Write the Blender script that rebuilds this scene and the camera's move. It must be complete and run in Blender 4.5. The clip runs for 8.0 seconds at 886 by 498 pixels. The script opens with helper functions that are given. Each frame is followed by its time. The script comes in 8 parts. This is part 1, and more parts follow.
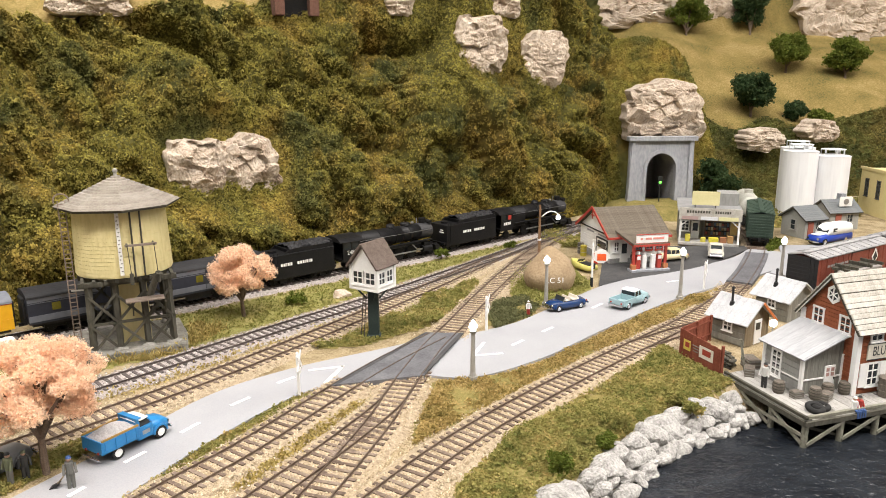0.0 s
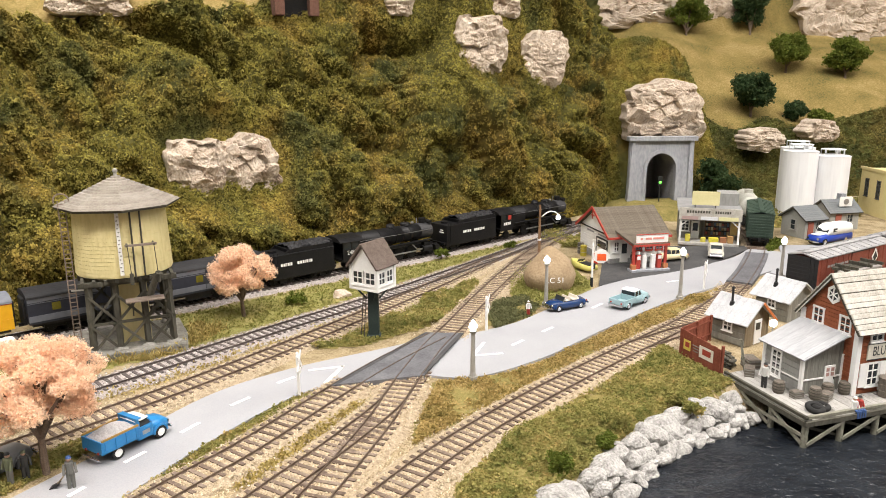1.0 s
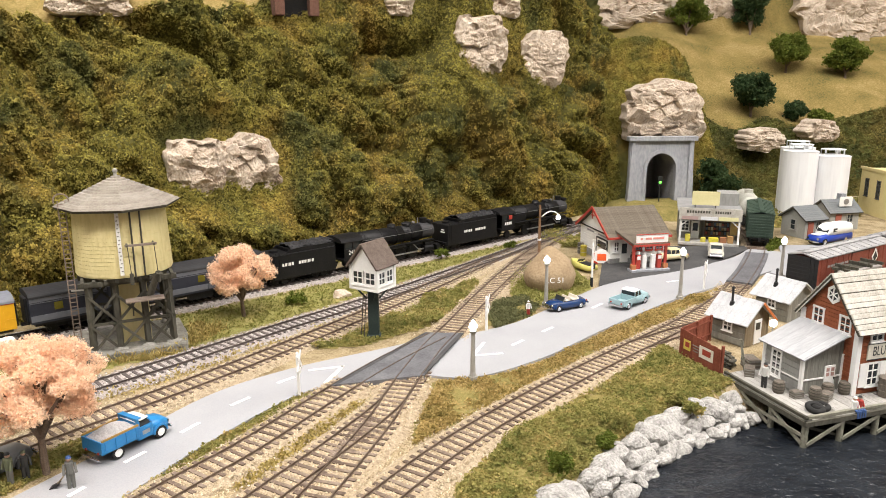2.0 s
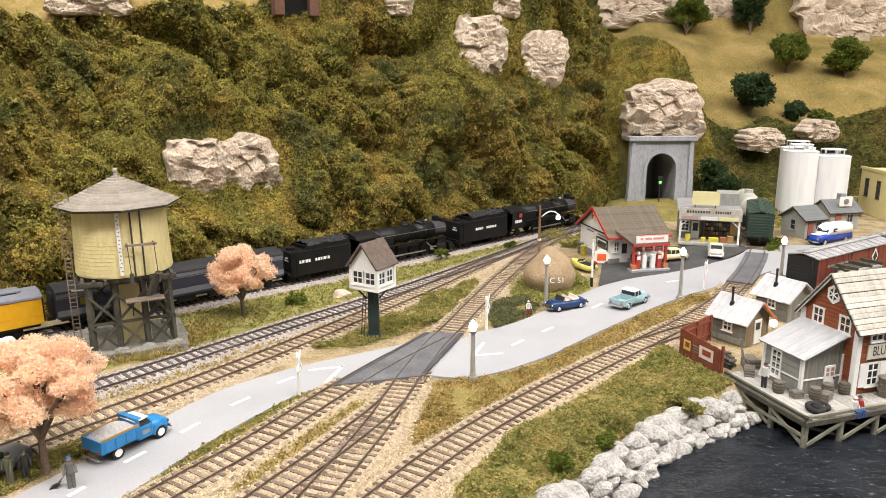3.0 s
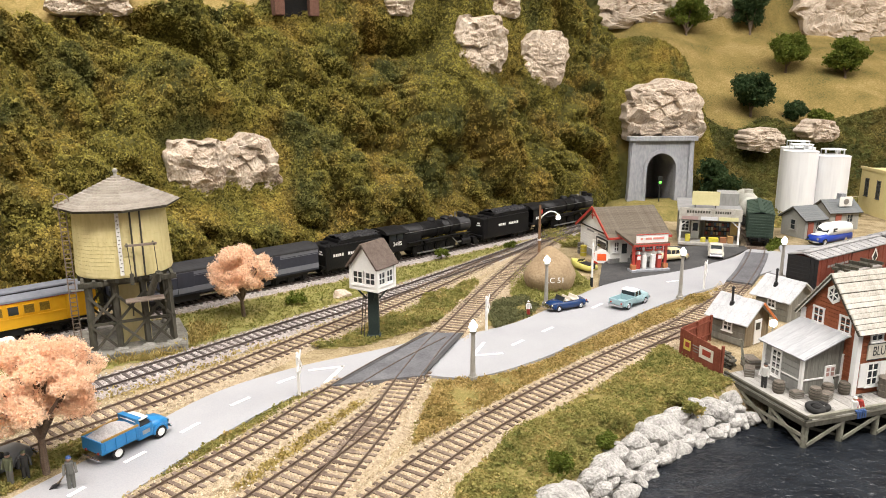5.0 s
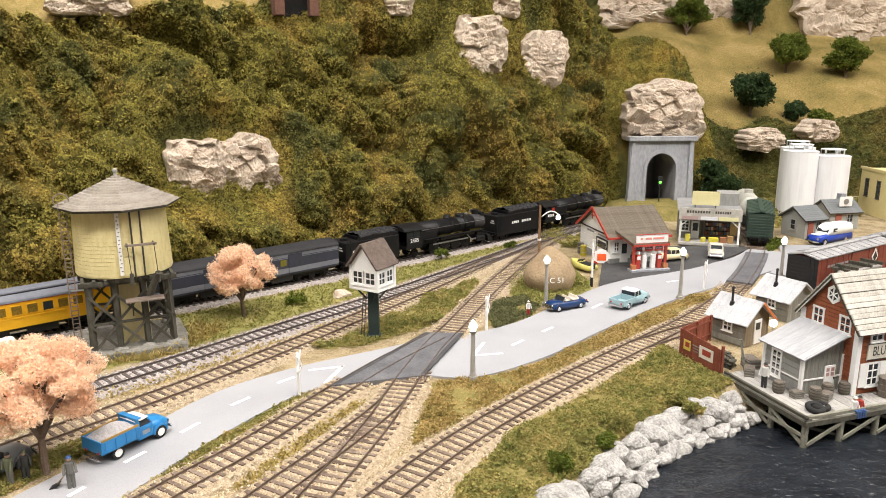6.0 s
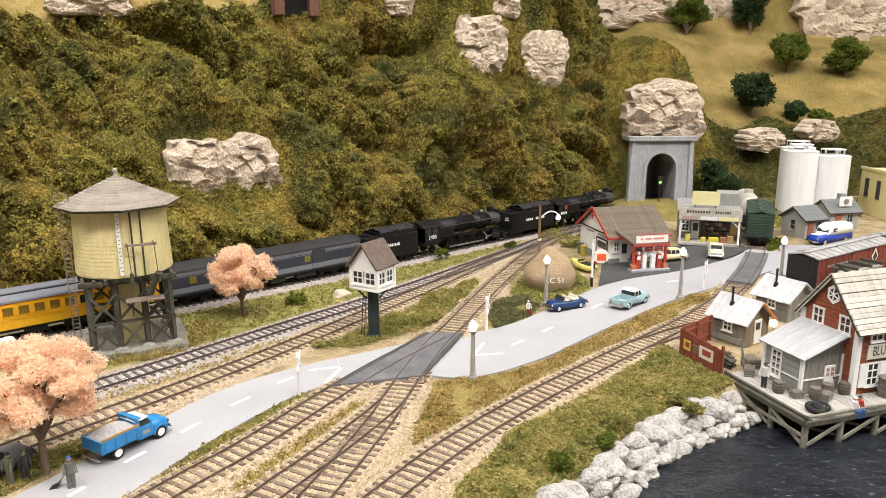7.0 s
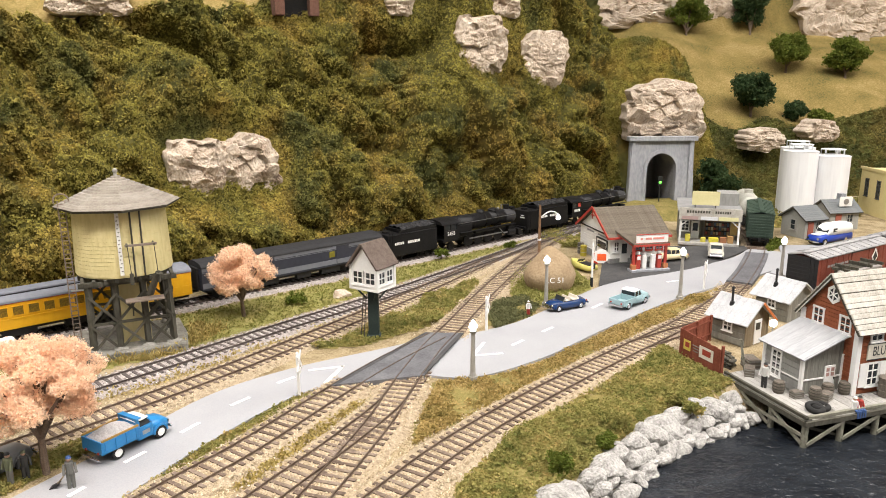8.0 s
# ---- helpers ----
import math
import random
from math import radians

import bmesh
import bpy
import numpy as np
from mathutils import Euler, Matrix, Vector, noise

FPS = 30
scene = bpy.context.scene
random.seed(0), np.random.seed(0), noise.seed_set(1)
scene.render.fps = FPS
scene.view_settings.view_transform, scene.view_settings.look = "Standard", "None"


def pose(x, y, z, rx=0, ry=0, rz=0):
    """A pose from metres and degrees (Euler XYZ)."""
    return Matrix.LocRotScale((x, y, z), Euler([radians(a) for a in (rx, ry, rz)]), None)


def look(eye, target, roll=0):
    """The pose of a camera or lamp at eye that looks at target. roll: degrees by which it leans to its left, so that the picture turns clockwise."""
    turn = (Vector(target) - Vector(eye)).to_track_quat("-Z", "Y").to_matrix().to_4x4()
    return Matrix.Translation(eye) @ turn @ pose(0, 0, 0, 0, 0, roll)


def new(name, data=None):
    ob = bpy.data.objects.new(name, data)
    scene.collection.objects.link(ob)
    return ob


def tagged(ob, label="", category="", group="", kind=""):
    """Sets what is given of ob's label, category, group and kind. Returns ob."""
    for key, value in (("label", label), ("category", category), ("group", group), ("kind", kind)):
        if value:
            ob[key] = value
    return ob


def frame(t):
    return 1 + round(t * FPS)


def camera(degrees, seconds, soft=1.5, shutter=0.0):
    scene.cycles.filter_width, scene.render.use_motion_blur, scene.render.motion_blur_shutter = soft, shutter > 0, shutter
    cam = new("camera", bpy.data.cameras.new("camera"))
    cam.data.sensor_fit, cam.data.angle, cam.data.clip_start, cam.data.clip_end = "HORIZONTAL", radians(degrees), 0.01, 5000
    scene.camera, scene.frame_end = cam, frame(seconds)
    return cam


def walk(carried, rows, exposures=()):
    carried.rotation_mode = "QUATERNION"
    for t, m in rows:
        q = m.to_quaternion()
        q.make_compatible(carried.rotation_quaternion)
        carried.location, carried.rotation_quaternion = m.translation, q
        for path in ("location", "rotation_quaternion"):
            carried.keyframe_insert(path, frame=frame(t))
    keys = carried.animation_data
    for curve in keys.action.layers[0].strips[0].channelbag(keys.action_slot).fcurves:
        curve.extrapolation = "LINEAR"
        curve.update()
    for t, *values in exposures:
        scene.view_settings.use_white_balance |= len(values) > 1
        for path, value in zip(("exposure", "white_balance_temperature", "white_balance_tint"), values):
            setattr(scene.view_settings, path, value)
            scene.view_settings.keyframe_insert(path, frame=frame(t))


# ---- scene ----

# All lengths below are in the layout's own full-size metres; S brings them to the 1:87 model.
S = 1 / 87.0
cam = camera(64.2, 8.0, soft=0.95)
EYE = Vector((0, 0, 19.317 * S))
AIM = EYE + Vector((0, math.cos(radians(13.10)), -math.sin(radians(13.10))))
walk(cam, [(0, look(EYE, AIM, -0.342)), (8, look(EYE, AIM, -0.342))])

# ---- light: a hall with rows of ceiling lamps ----
world = bpy.data.worlds.new("hall_air")
scene.world = world
world.use_nodes = True
world.node_tree.nodes["Background"].inputs["Color"].default_value = (1.0, 0.93, 0.84, 1)
world.node_tree.nodes["Background"].inputs["Strength"].default_value = 0.25


def ceiling_lamp(x, y, sx, sy, watts):
    data = bpy.data.lights.new("ceiling_lamp", "AREA")
    data.shape, data.size, data.size_y, data.energy = "RECTANGLE", sx, sy, watts
    data.color = (1.0, 0.938, 0.877)
    ob = new("ceiling_lamp", data)
    ob.location = (x, y, 2.35)
    return ob


ceiling_lamp(0.5, -0.5, 3.6, 0.4, 112)
ceiling_lamp(0.3, 0.7, 3.4, 0.4, 36)
ceiling_lamp(-2.0, -0.2, 0.4, 2.6, 30)
ceiling_lamp(2.8, -0.3, 0.4, 2.6, 46)
scene.view_settings.exposure = 0.49

# ---- building helpers ----


def at(x, y, z=0.0, rz=0.0, rx=0.0, ry=0.0):
    return pose(x * S, y * S, z * S, rx, ry, rz)


def mesh_of(name, bm, material, smooth=False):
    for v in bm.verts:
        v.co *= S
    bmesh.ops.recalc_face_normals(bm, faces=bm.faces[:])
    me = bpy.data.meshes.new(name)
    bm.to_mesh(me)
    bm.free()
    for m in (material if isinstance(material, (list, tuple)) else [material]):
        me.materials.append(m)
    if smooth:
        for p in me.polygons:
            p.use_smooth = True
    return me


def raw_mesh(name, verts, faces, material, smooth=False):
    me = bpy.data.meshes.new(name)
    me.from_pydata((np.asarray(verts) * S).tolist(), [], [list(map(int, f)) for f in faces])
    me.materials.append(material)
    if smooth:
        for p in me.polygons:
            p.use_smooth = True
    return me


def part(name, bm, material, parent, label="", smooth=False):
    ob = new(name, mesh_of(name, bm, material, smooth))
    ob.parent = parent
    if label:
        tagged(ob, label)
    return ob


def thing(name, label, category, m=None, group="", kind=""):
    ob = new(name)
    ob.empty_display_size = 0.01
    if m is not None:
        ob.matrix_basis = m
    return tagged(ob, label, category, group, kind)


def solid(name, bm, material, label, category, m=None, group="", kind="", smooth=False):
    ob = new(name, mesh_of(name, bm, material, smooth))
    if m is not None:
        ob.matrix_basis = m
    return tagged(ob, label, category, group, kind)


def box(bm, x, y, z, sx, sy, sz, rz=0.0, rx=0.0, ry=0.0, bevel=0.0):
    """A box with its middle at x, y, z."""
    made = bmesh.ops.create_cube(bm, size=1, matrix=pose(x, y, z, rx, ry, rz) @ Matrix.Diagonal((sx, sy, sz, 1)))
    if bevel:
        edges = list({e for v in made["verts"] for e in v.link_edges})
        bmesh.ops.bevel(bm, geom=edges, offset=bevel, segments=2, affect="EDGES", profile=0.5)
    return bm


def rod(bm, a, b, r, r2=None, seg=8):
    a, b = Vector(a), Vector(b)
    d = b - a
    m = Matrix.Translation((a + b) / 2) @ d.to_track_quat("Z", "Y").to_matrix().to_4x4()
    bmesh.ops.create_cone(bm, cap_ends=True, segments=seg, radius1=r, radius2=r if r2 is None else r2, depth=d.length, matrix=m)
    return bm


def beam(bm, a, b, w, h):
    a, b = Vector(a), Vector(b)
    d = b - a
    m = Matrix.Translation((a + b) / 2) @ d.to_track_quat("X", "Z").to_matrix().to_4x4() @ Matrix.Diagonal((d.length, w, h, 1))
    bmesh.ops.create_cube(bm, size=1, matrix=m)
    return bm


def ball(bm, x, y, z, r, sub=2, sx=1, sy=1, sz=1):
    bmesh.ops.create_icosphere(bm, subdivisions=sub, radius=1, matrix=Matrix.Translation((x, y, z)) @ Matrix.Diagonal((r * sx, r * sy, r * sz, 1)))
    return bm


def prism(bm, poly, z0, z1, m=None):
    """An outline in x, y raised from z0 to z1, then set by m."""
    lo = [bm.verts.new((x, y, z0)) for x, y in poly]
    hi = [bm.verts.new((x, y, z1)) for x, y in poly]
    n = len(poly)
    bm.faces.new(lo[::-1])
    bm.faces.new(hi)
    for i in range(n):
        bm.faces.new((lo[i], lo[(i + 1) % n], hi[(i + 1) % n], hi[i]))
    if m is not None:
        bmesh.ops.transform(bm, matrix=m, verts=lo + hi)
    return bm


SIDE = Matrix(((1, 0, 0, 0), (0, 0, 1, 0), (0, 1, 0, 0), (0, 0, 0, 1)))   # outline in x, z; depth in y
ENDW = Matrix(((0, 0, 1, 0), (1, 0, 0, 0), (0, 1, 0, 0), (0, 0, 0, 1)))   # outline in y, z; depth in x


def B():
    return bmesh.new()


def curve(points, step=0.5):
    """A smooth line through a few places of the plan, as places and headings at even steps."""
    p = np.array(points, float)
    p = np.vstack([2 * p[0] - p[1], p, 2 * p[-1] - p[-2]])
    out = []
    for i in range(1, len(p) - 2):
        for t in np.linspace(0, 1, 40, endpoint=False):
            a, b, c, d = p[i - 1:i + 3]
            out.append(0.5 * (2 * b + (c - a) * t + (2 * a - 5 * b + 4 * c - d) * t * t + (3 * b - a - 3 * c + d) * t ** 3))
    out.append(p[-2])
    out = np.array(out)
    for _ in range(12):
        out[1:-1] = 0.25 * out[:-2] + 0.5 * out[1:-1] + 0.25 * out[2:]
    s = np.concatenate([[0], np.cumsum(np.linalg.norm(np.diff(out, axis=0), axis=1))])
    at_s = np.arange(0, s[-1], step)
    q = np.stack([np.interp(at_s, s, out[:, 0]), np.interp(at_s, s, out[:, 1])], 1)
    d = np.gradient(q, axis=0)
    d /= np.linalg.norm(d, axis=1)[:, None]
    return q, d


def inside(poly, q):
    x, y = q[:, 0], q[:, 1]
    hit = np.zeros(len(q), bool)
    for (x0, y0), (x1, y1) in zip(poly, poly[1:] + poly[:1]):
        cross = ((y0 > y) != (y1 > y)) & (x < (x1 - x0) * (y - y0) / (y1 - y0 + 1e-12) + x0)
        hit ^= cross
    return hit


# ---- materials ----


def mat(name, cols, size=1.0, rough=0.8, metal=0.0, bump=0.3, fine=6.0, island=0.0, random_ob=0.0, spec=0.3, contrast=0.5, stretch=(1, 1, 1), leafy=0.0):
    """Colours mixed by noise of the given size (full-size metres) and a finer grain; island and random_ob vary joined and single pieces."""
    m = bpy.data.materials.new(name)
    m.use_nodes = True
    nt = m.node_tree
    nd, ln = nt.nodes, nt.links
    bs = nd["Principled BSDF"]
    co = nd.new("ShaderNodeTexCoord")
    mp = nd.new("ShaderNodeMapping")
    mp.inputs["Scale"].default_value = [k / S for k in stretch]
    ln.new(co.outputs["Object"], mp.inputs["Vector"])
    big, small = nd.new("ShaderNodeTexNoise"), nd.new("ShaderNodeTexNoise")
    big.inputs["Scale"].default_value, big.inputs["Detail"].default_value = 1 / size, 4
    small.inputs["Scale"].default_value, small.inputs["Detail"].default_value = fine / size, 3
    for n in (big, small):
        ln.new(mp.outputs["Vector"], n.inputs["Vector"])
    mix = nd.new("ShaderNodeMath")
    mix.operation = "MULTIPLY_ADD"
    ln.new(small.outputs["Fac"], mix.inputs[0])
    mix.inputs[1].default_value = 0.55
    half = nd.new("ShaderNodeMath")
    half.operation = "MULTIPLY"
    ln.new(big.outputs["Fac"], half.inputs[0])
    half.inputs[1].default_value = 0.55
    ln.new(half.outputs[0], mix.inputs[2])
    value = mix.outputs[0]
    if island or random_ob:
        if island:
            rn = nd.new("ShaderNodeNewGeometry").outputs["Random Per Island"]
        else:
            rn = nd.new("ShaderNodeObjectInfo").outputs["Random"]
        k = nd.new("ShaderNodeMath")
        k.operation = "MULTIPLY_ADD"
        ln.new(rn, k.inputs[0])
        k.inputs[1].default_value = island or random_ob
        sub = nd.new("ShaderNodeMath")
        sub.operation = "SUBTRACT"
        ln.new(value, sub.inputs[0])
        sub.inputs[1].default_value = (island or random_ob) / 2
        ln.new(sub.outputs[0], k.inputs[2])
        value = k.outputs[0]
    ramp = nd.new("ShaderNodeValToRGB")
    e = ramp.color_ramp.elements
    lo, hi = 0.55 - contrast * 0.5, 0.55 + contrast * 0.5
    for i, c in enumerate(cols):
        pos = lo + (hi - lo) * i / max(1, len(cols) - 1)
        el = e[i] if i < 2 else e.new(pos)
        el.position, el.color = max(0, min(1, pos)), (*c, 1)
    ln.new(value, ramp.inputs["Fac"])
    ln.new(ramp.outputs["Color"], bs.inputs["Base Color"])
    bs.inputs["Roughness"].default_value, bs.inputs["Metallic"].default_value = rough, metal
    bs.inputs["Specular IOR Level"].default_value = spec
    if bump:
        b = nd.new("ShaderNodeBump")
        b.inputs["Strength"].default_value, b.inputs["Distance"].default_value = bump, size / fine * S
        ln.new(small.outputs["Fac"], b.inputs["Height"])
        ln.new(b.outputs["Normal"], bs.inputs["Normal"])
    if leafy:
        tr, mx = nd.new("ShaderNodeBsdfTranslucent"), nd.new("ShaderNodeMixShader")
        ln.new(ramp.outputs["Color"], tr.inputs["Color"])
        mx.inputs[0].default_value = leafy
        ln.new(bs.outputs[0], mx.inputs[1])
        ln.new(tr.outputs[0], mx.inputs[2])
        ln.new(mx.outputs[0], nd["Material Output"].inputs["Surface"])
    return m


def glow(name, col, strength):
    m = bpy.data.materials.new(name)
    m.use_nodes = True
    bs = m.node_tree.nodes["Principled BSDF"]
    bs.inputs["Base Color"].default_value = (*col, 1)
    bs.inputs["Emission Color"].default_value, bs.inputs["Emission Strength"].default_value = (*col, 1), strength
    return m


def glass(name, col=(0.02, 0.025, 0.03), rough=0.06):
    m = bpy.data.materials.new(name)
    m.use_nodes = True
    bs = m.node_tree.nodes["Principled BSDF"]
    bs.inputs["Base Color"].default_value, bs.inputs["Roughness"].default_value = (*col, 1), rough
    bs.inputs["Specular IOR Level"].default_value = 0.6
    return m


M_EARTH = mat("tan_earth", [(0.15, 0.11, 0.055), (0.30, 0.235, 0.135), (0.43, 0.36, 0.235)], 1.6, 0.95, bump=0.9, fine=12, contrast=0.34)
M_BALLAST = mat("tan_ballast", [(0.15, 0.11, 0.07), (0.35, 0.28, 0.19), (0.54, 0.46, 0.345)], 0.24, 0.95, bump=0.9, fine=3.0, contrast=0.45)
M_GREYBAL = mat("grey_ballast", [(0.14, 0.12, 0.11), (0.34, 0.305, 0.285), (0.54, 0.50, 0.475)], 0.22, 0.95, bump=0.9, fine=3.0, contrast=0.45)
M_STONE = mat("ballast_grain", [(0.20, 0.145, 0.085), (0.43, 0.345, 0.225), (0.66, 0.575, 0.44)], 0.6, 0.95, bump=0.0, island=0.6, contrast=0.85)
M_GSTONE = mat("grey_ballast_grain", [(0.13, 0.11, 0.10), (0.40, 0.36, 0.35), (0.68, 0.64, 0.63)], 0.6, 0.95, bump=0.0, island=0.6, contrast=0.85)
M_ROAD = mat("pale_grey_road", [(0.27, 0.275, 0.295), (0.32, 0.325, 0.345), (0.36, 0.365, 0.385)], 5.0, 0.85, bump=0.12, fine=60)
M_LINE = mat("white_road_paint", [(0.72, 0.72, 0.70), (0.85, 0.85, 0.83)], 0.6, 0.7, bump=0.1)
M_TAR = mat("dark_asphalt", [(0.035, 0.035, 0.038), (0.06, 0.06, 0.062), (0.09, 0.088, 0.088)], 1.5, 0.85, bump=0.3, fine=12)
M_CROSS = mat("grey_crossing", [(0.065, 0.065, 0.072), (0.115, 0.115, 0.125), (0.18, 0.18, 0.188)], 1.8, 0.85, bump=0.15, fine=14, contrast=0.5)
M_TIE = mat("brown_tie", [(0.085, 0.06, 0.045), (0.15, 0.11, 0.085), (0.24, 0.19, 0.15)], 0.9, 0.9, bump=0.3, random_ob=0.35)
M_DTIE = mat("dark_tie", [(0.05, 0.042, 0.04), (0.09, 0.075, 0.07), (0.15, 0.125, 0.115)], 0.9, 0.9, bump=0.3, random_ob=0.35)
M_RAIL = mat("rusty_rail", [(0.09, 0.062, 0.045), (0.15, 0.11, 0.085), (0.23, 0.18, 0.15)], 0.8, 0.5, 0.4, bump=0.1)
M_DRAIL = mat("dark_rail", [(0.05, 0.04, 0.038), (0.085, 0.07, 0.065), (0.12, 0.10, 0.09)], 0.8, 0.5, 0.3, bump=0.1)


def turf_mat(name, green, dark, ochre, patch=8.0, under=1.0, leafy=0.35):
    """Flocked turf: wide patches of green, dark green and ochre, mottled at arm's length and varied clump by clump;
    under scales the tone.
    """
    m = bpy.data.materials.new(name)
    m.use_nodes = True
    nt = m.node_tree
    nd, ln = nt.nodes, nt.links
    bs = nd["Principled BSDF"]
    bs.inputs["Roughness"].default_value, bs.inputs["Specular IOR Level"].default_value = 1.0, 0.05
    co, mp = nd.new("ShaderNodeTexCoord"), nd.new("ShaderNodeMapping")
    mp.inputs["Scale"].default_value = [1 / S] * 3
    ln.new(co.outputs["Object"], mp.inputs["Vector"])

    def blotch(size, detail, lo, hi, shift):
        n, r, s = nd.new("ShaderNodeTexNoise"), nd.new("ShaderNodeMapRange"), nd.new("ShaderNodeVectorMath")
        s.operation = "ADD"
        s.inputs[1].default_value = (shift, shift * 2, shift * 3)
        ln.new(mp.outputs["Vector"], s.inputs[0])
        ln.new(s.outputs[0], n.inputs["Vector"])
        n.inputs["Scale"].default_value, n.inputs["Detail"].default_value, n.inputs["Distortion"].default_value = 1 / size, detail, 0.6
        r.inputs["From Min"].default_value, r.inputs["From Max"].default_value = lo, hi
        ln.new(n.outputs["Fac"], r.inputs["Value"])
        return r.outputs["Result"]

    def blend(kind, fac, a, b):
        x = nd.new("ShaderNodeMix")
        x.data_type, x.blend_type = "RGBA", kind
        if isinstance(fac, float):
            x.inputs[0].default_value = fac
        else:
            ln.new(fac, x.inputs[0])
        for k, c in ((6, a), (7, b)):
            if isinstance(c, tuple):
                x.inputs[k].default_value = (*c, 1)
            else:
                ln.new(c, x.inputs[k])
        return x.outputs[2]

    col = blend("MIX", blotch(patch, 4, 0.47, 0.64, 3.1), green, ochre)
    col = blend("MIX", blotch(patch * 0.7, 4, 0.50, 0.66, 17.7), col, dark)
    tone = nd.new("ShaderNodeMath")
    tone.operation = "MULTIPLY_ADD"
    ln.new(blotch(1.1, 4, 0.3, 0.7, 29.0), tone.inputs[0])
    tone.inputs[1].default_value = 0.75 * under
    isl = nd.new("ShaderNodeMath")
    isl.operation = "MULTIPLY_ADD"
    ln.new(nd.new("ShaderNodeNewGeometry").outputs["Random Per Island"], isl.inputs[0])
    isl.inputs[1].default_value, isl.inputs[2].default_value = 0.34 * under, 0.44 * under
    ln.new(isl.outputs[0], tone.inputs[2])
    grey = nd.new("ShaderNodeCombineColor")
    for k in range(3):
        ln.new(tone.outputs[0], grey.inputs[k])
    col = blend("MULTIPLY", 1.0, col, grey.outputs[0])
    ln.new(col, bs.inputs["Base Color"])
    tr, mx = nd.new("ShaderNodeBsdfTranslucent"), nd.new("ShaderNodeMixShader")
    ln.new(col, tr.inputs["Color"])
    mx.inputs[0].default_value = leafy
    ln.new(bs.outputs[0], mx.inputs[1])
    ln.new(tr.outputs[0], mx.inputs[2])
    ln.new(mx.outputs[0], nd["Material Output"].inputs["Surface"])
    return m


# darkened copy of the clump colours: paints the shade in gaps between clumps
M_HILL = turf_mat("hill_gap_shade", (0.115, 0.105, 0.03), (0.065, 0.07, 0.025), (0.17, 0.125, 0.036), 8.0, 0.7, 0.0)
M_TURF = turf_mat("green_turf_clumps", (0.285, 0.25, 0.062), (0.165, 0.162, 0.052), (0.40, 0.292, 0.078))
M_DTURF = turf_mat("dark_scrub_clumps", (0.13, 0.135, 0.042), (0.07, 0.085, 0.034), (0.20, 0.165, 0.055), 7.0)
M_MEADOW = mat("ochre_meadow", [(0.095, 0.095, 0.034), (0.185, 0.145, 0.05), (0.265, 0.195, 0.072), (0.36, 0.275, 0.125)], 8.0, 1.0, bump=0.6, fine=30, contrast=0.34, spec=0.05)
M_SCRUB = mat("olive_scrub_leaves", [(0.13, 0.145, 0.04), (0.24, 0.235, 0.075), (0.35, 0.305, 0.11), (0.46, 0.34, 0.14)], 2.4, 1.0, bump=0.0, island=0.16, fine=4, contrast=0.46, spec=0.05, leafy=0.4)
M_DRYSCRUB = mat("dry_ochre_scrub", [(0.19, 0.155, 0.05), (0.34, 0.26, 0.095), (0.46, 0.34, 0.14), (0.54, 0.42, 0.20)], 2.0, 1.0, bump=0.0, island=0.2, fine=4, contrast=0.5, spec=0.05, leafy=0.4)
M_GRASS = mat("bright_grass", [(0.16, 0.175, 0.045), (0.27, 0.27, 0.085), (0.38, 0.335, 0.14)], 1.8, 1.0, bump=0.4, fine=8, island=0.2, spec=0.05, leafy=0.4)
M_STRAW = mat("dry_grass", [(0.24, 0.19, 0.055), (0.42, 0.33, 0.12), (0.55, 0.45, 0.20)], 1.2, 1.0, bump=0.0, island=0.35, spec=0.05, leafy=0.4)
M_CLIFF = mat("cream_rock", [(0.26, 0.19, 0.135), (0.50, 0.415, 0.33), (0.60, 0.53, 0.45)], 1.3, 0.9, bump=0.45, fine=6, contrast=0.40)
M_RIPRAP = mat("white_rock", [(0.12, 0.115, 0.11), (0.35, 0.34, 0.325), (0.52, 0.51, 0.49)], 0.8, 0.85, bump=0.8, fine=6, contrast=0.40)
M_CONCRETE = mat("grey_concrete", [(0.21, 0.22, 0.245), (0.31, 0.32, 0.35), (0.41, 0.42, 0.45)], 2.5, 0.9, bump=0.12, fine=8, stretch=(1, 1, 0.4))
M_GRASSBED = mat("grass_bed", [(0.15, 0.15, 0.045), (0.25, 0.235, 0.08), (0.38, 0.31, 0.14)], 2.2, 1.0, bump=0.8, fine=12, spec=0.05)
M_SCRUBBED = mat("scrub_bed", [(0.10, 0.095, 0.03), (0.20, 0.17, 0.06), (0.34, 0.25, 0.11)], 2.0, 1.0, bump=0.8, fine=10, spec=0.05)
# ---- the hall and the table ----
M_PLASTER = mat("hall_plaster", [(0.24, 0.23, 0.215), (0.30, 0.285, 0.265)], 60, 0.9, bump=0.05)
M_FLOOR = mat("hall_floor", [(0.12, 0.11, 0.10), (0.18, 0.165, 0.15)], 40, 0.6, bump=0.05)
M_FASCIA = mat("dark_fascia", [(0.03, 0.03, 0.03), (0.05, 0.045, 0.04)], 20, 0.6, bump=0.05)
ROOM = (-2.7, 3.7, -2.6, 2.9, -1.05, 2.45)


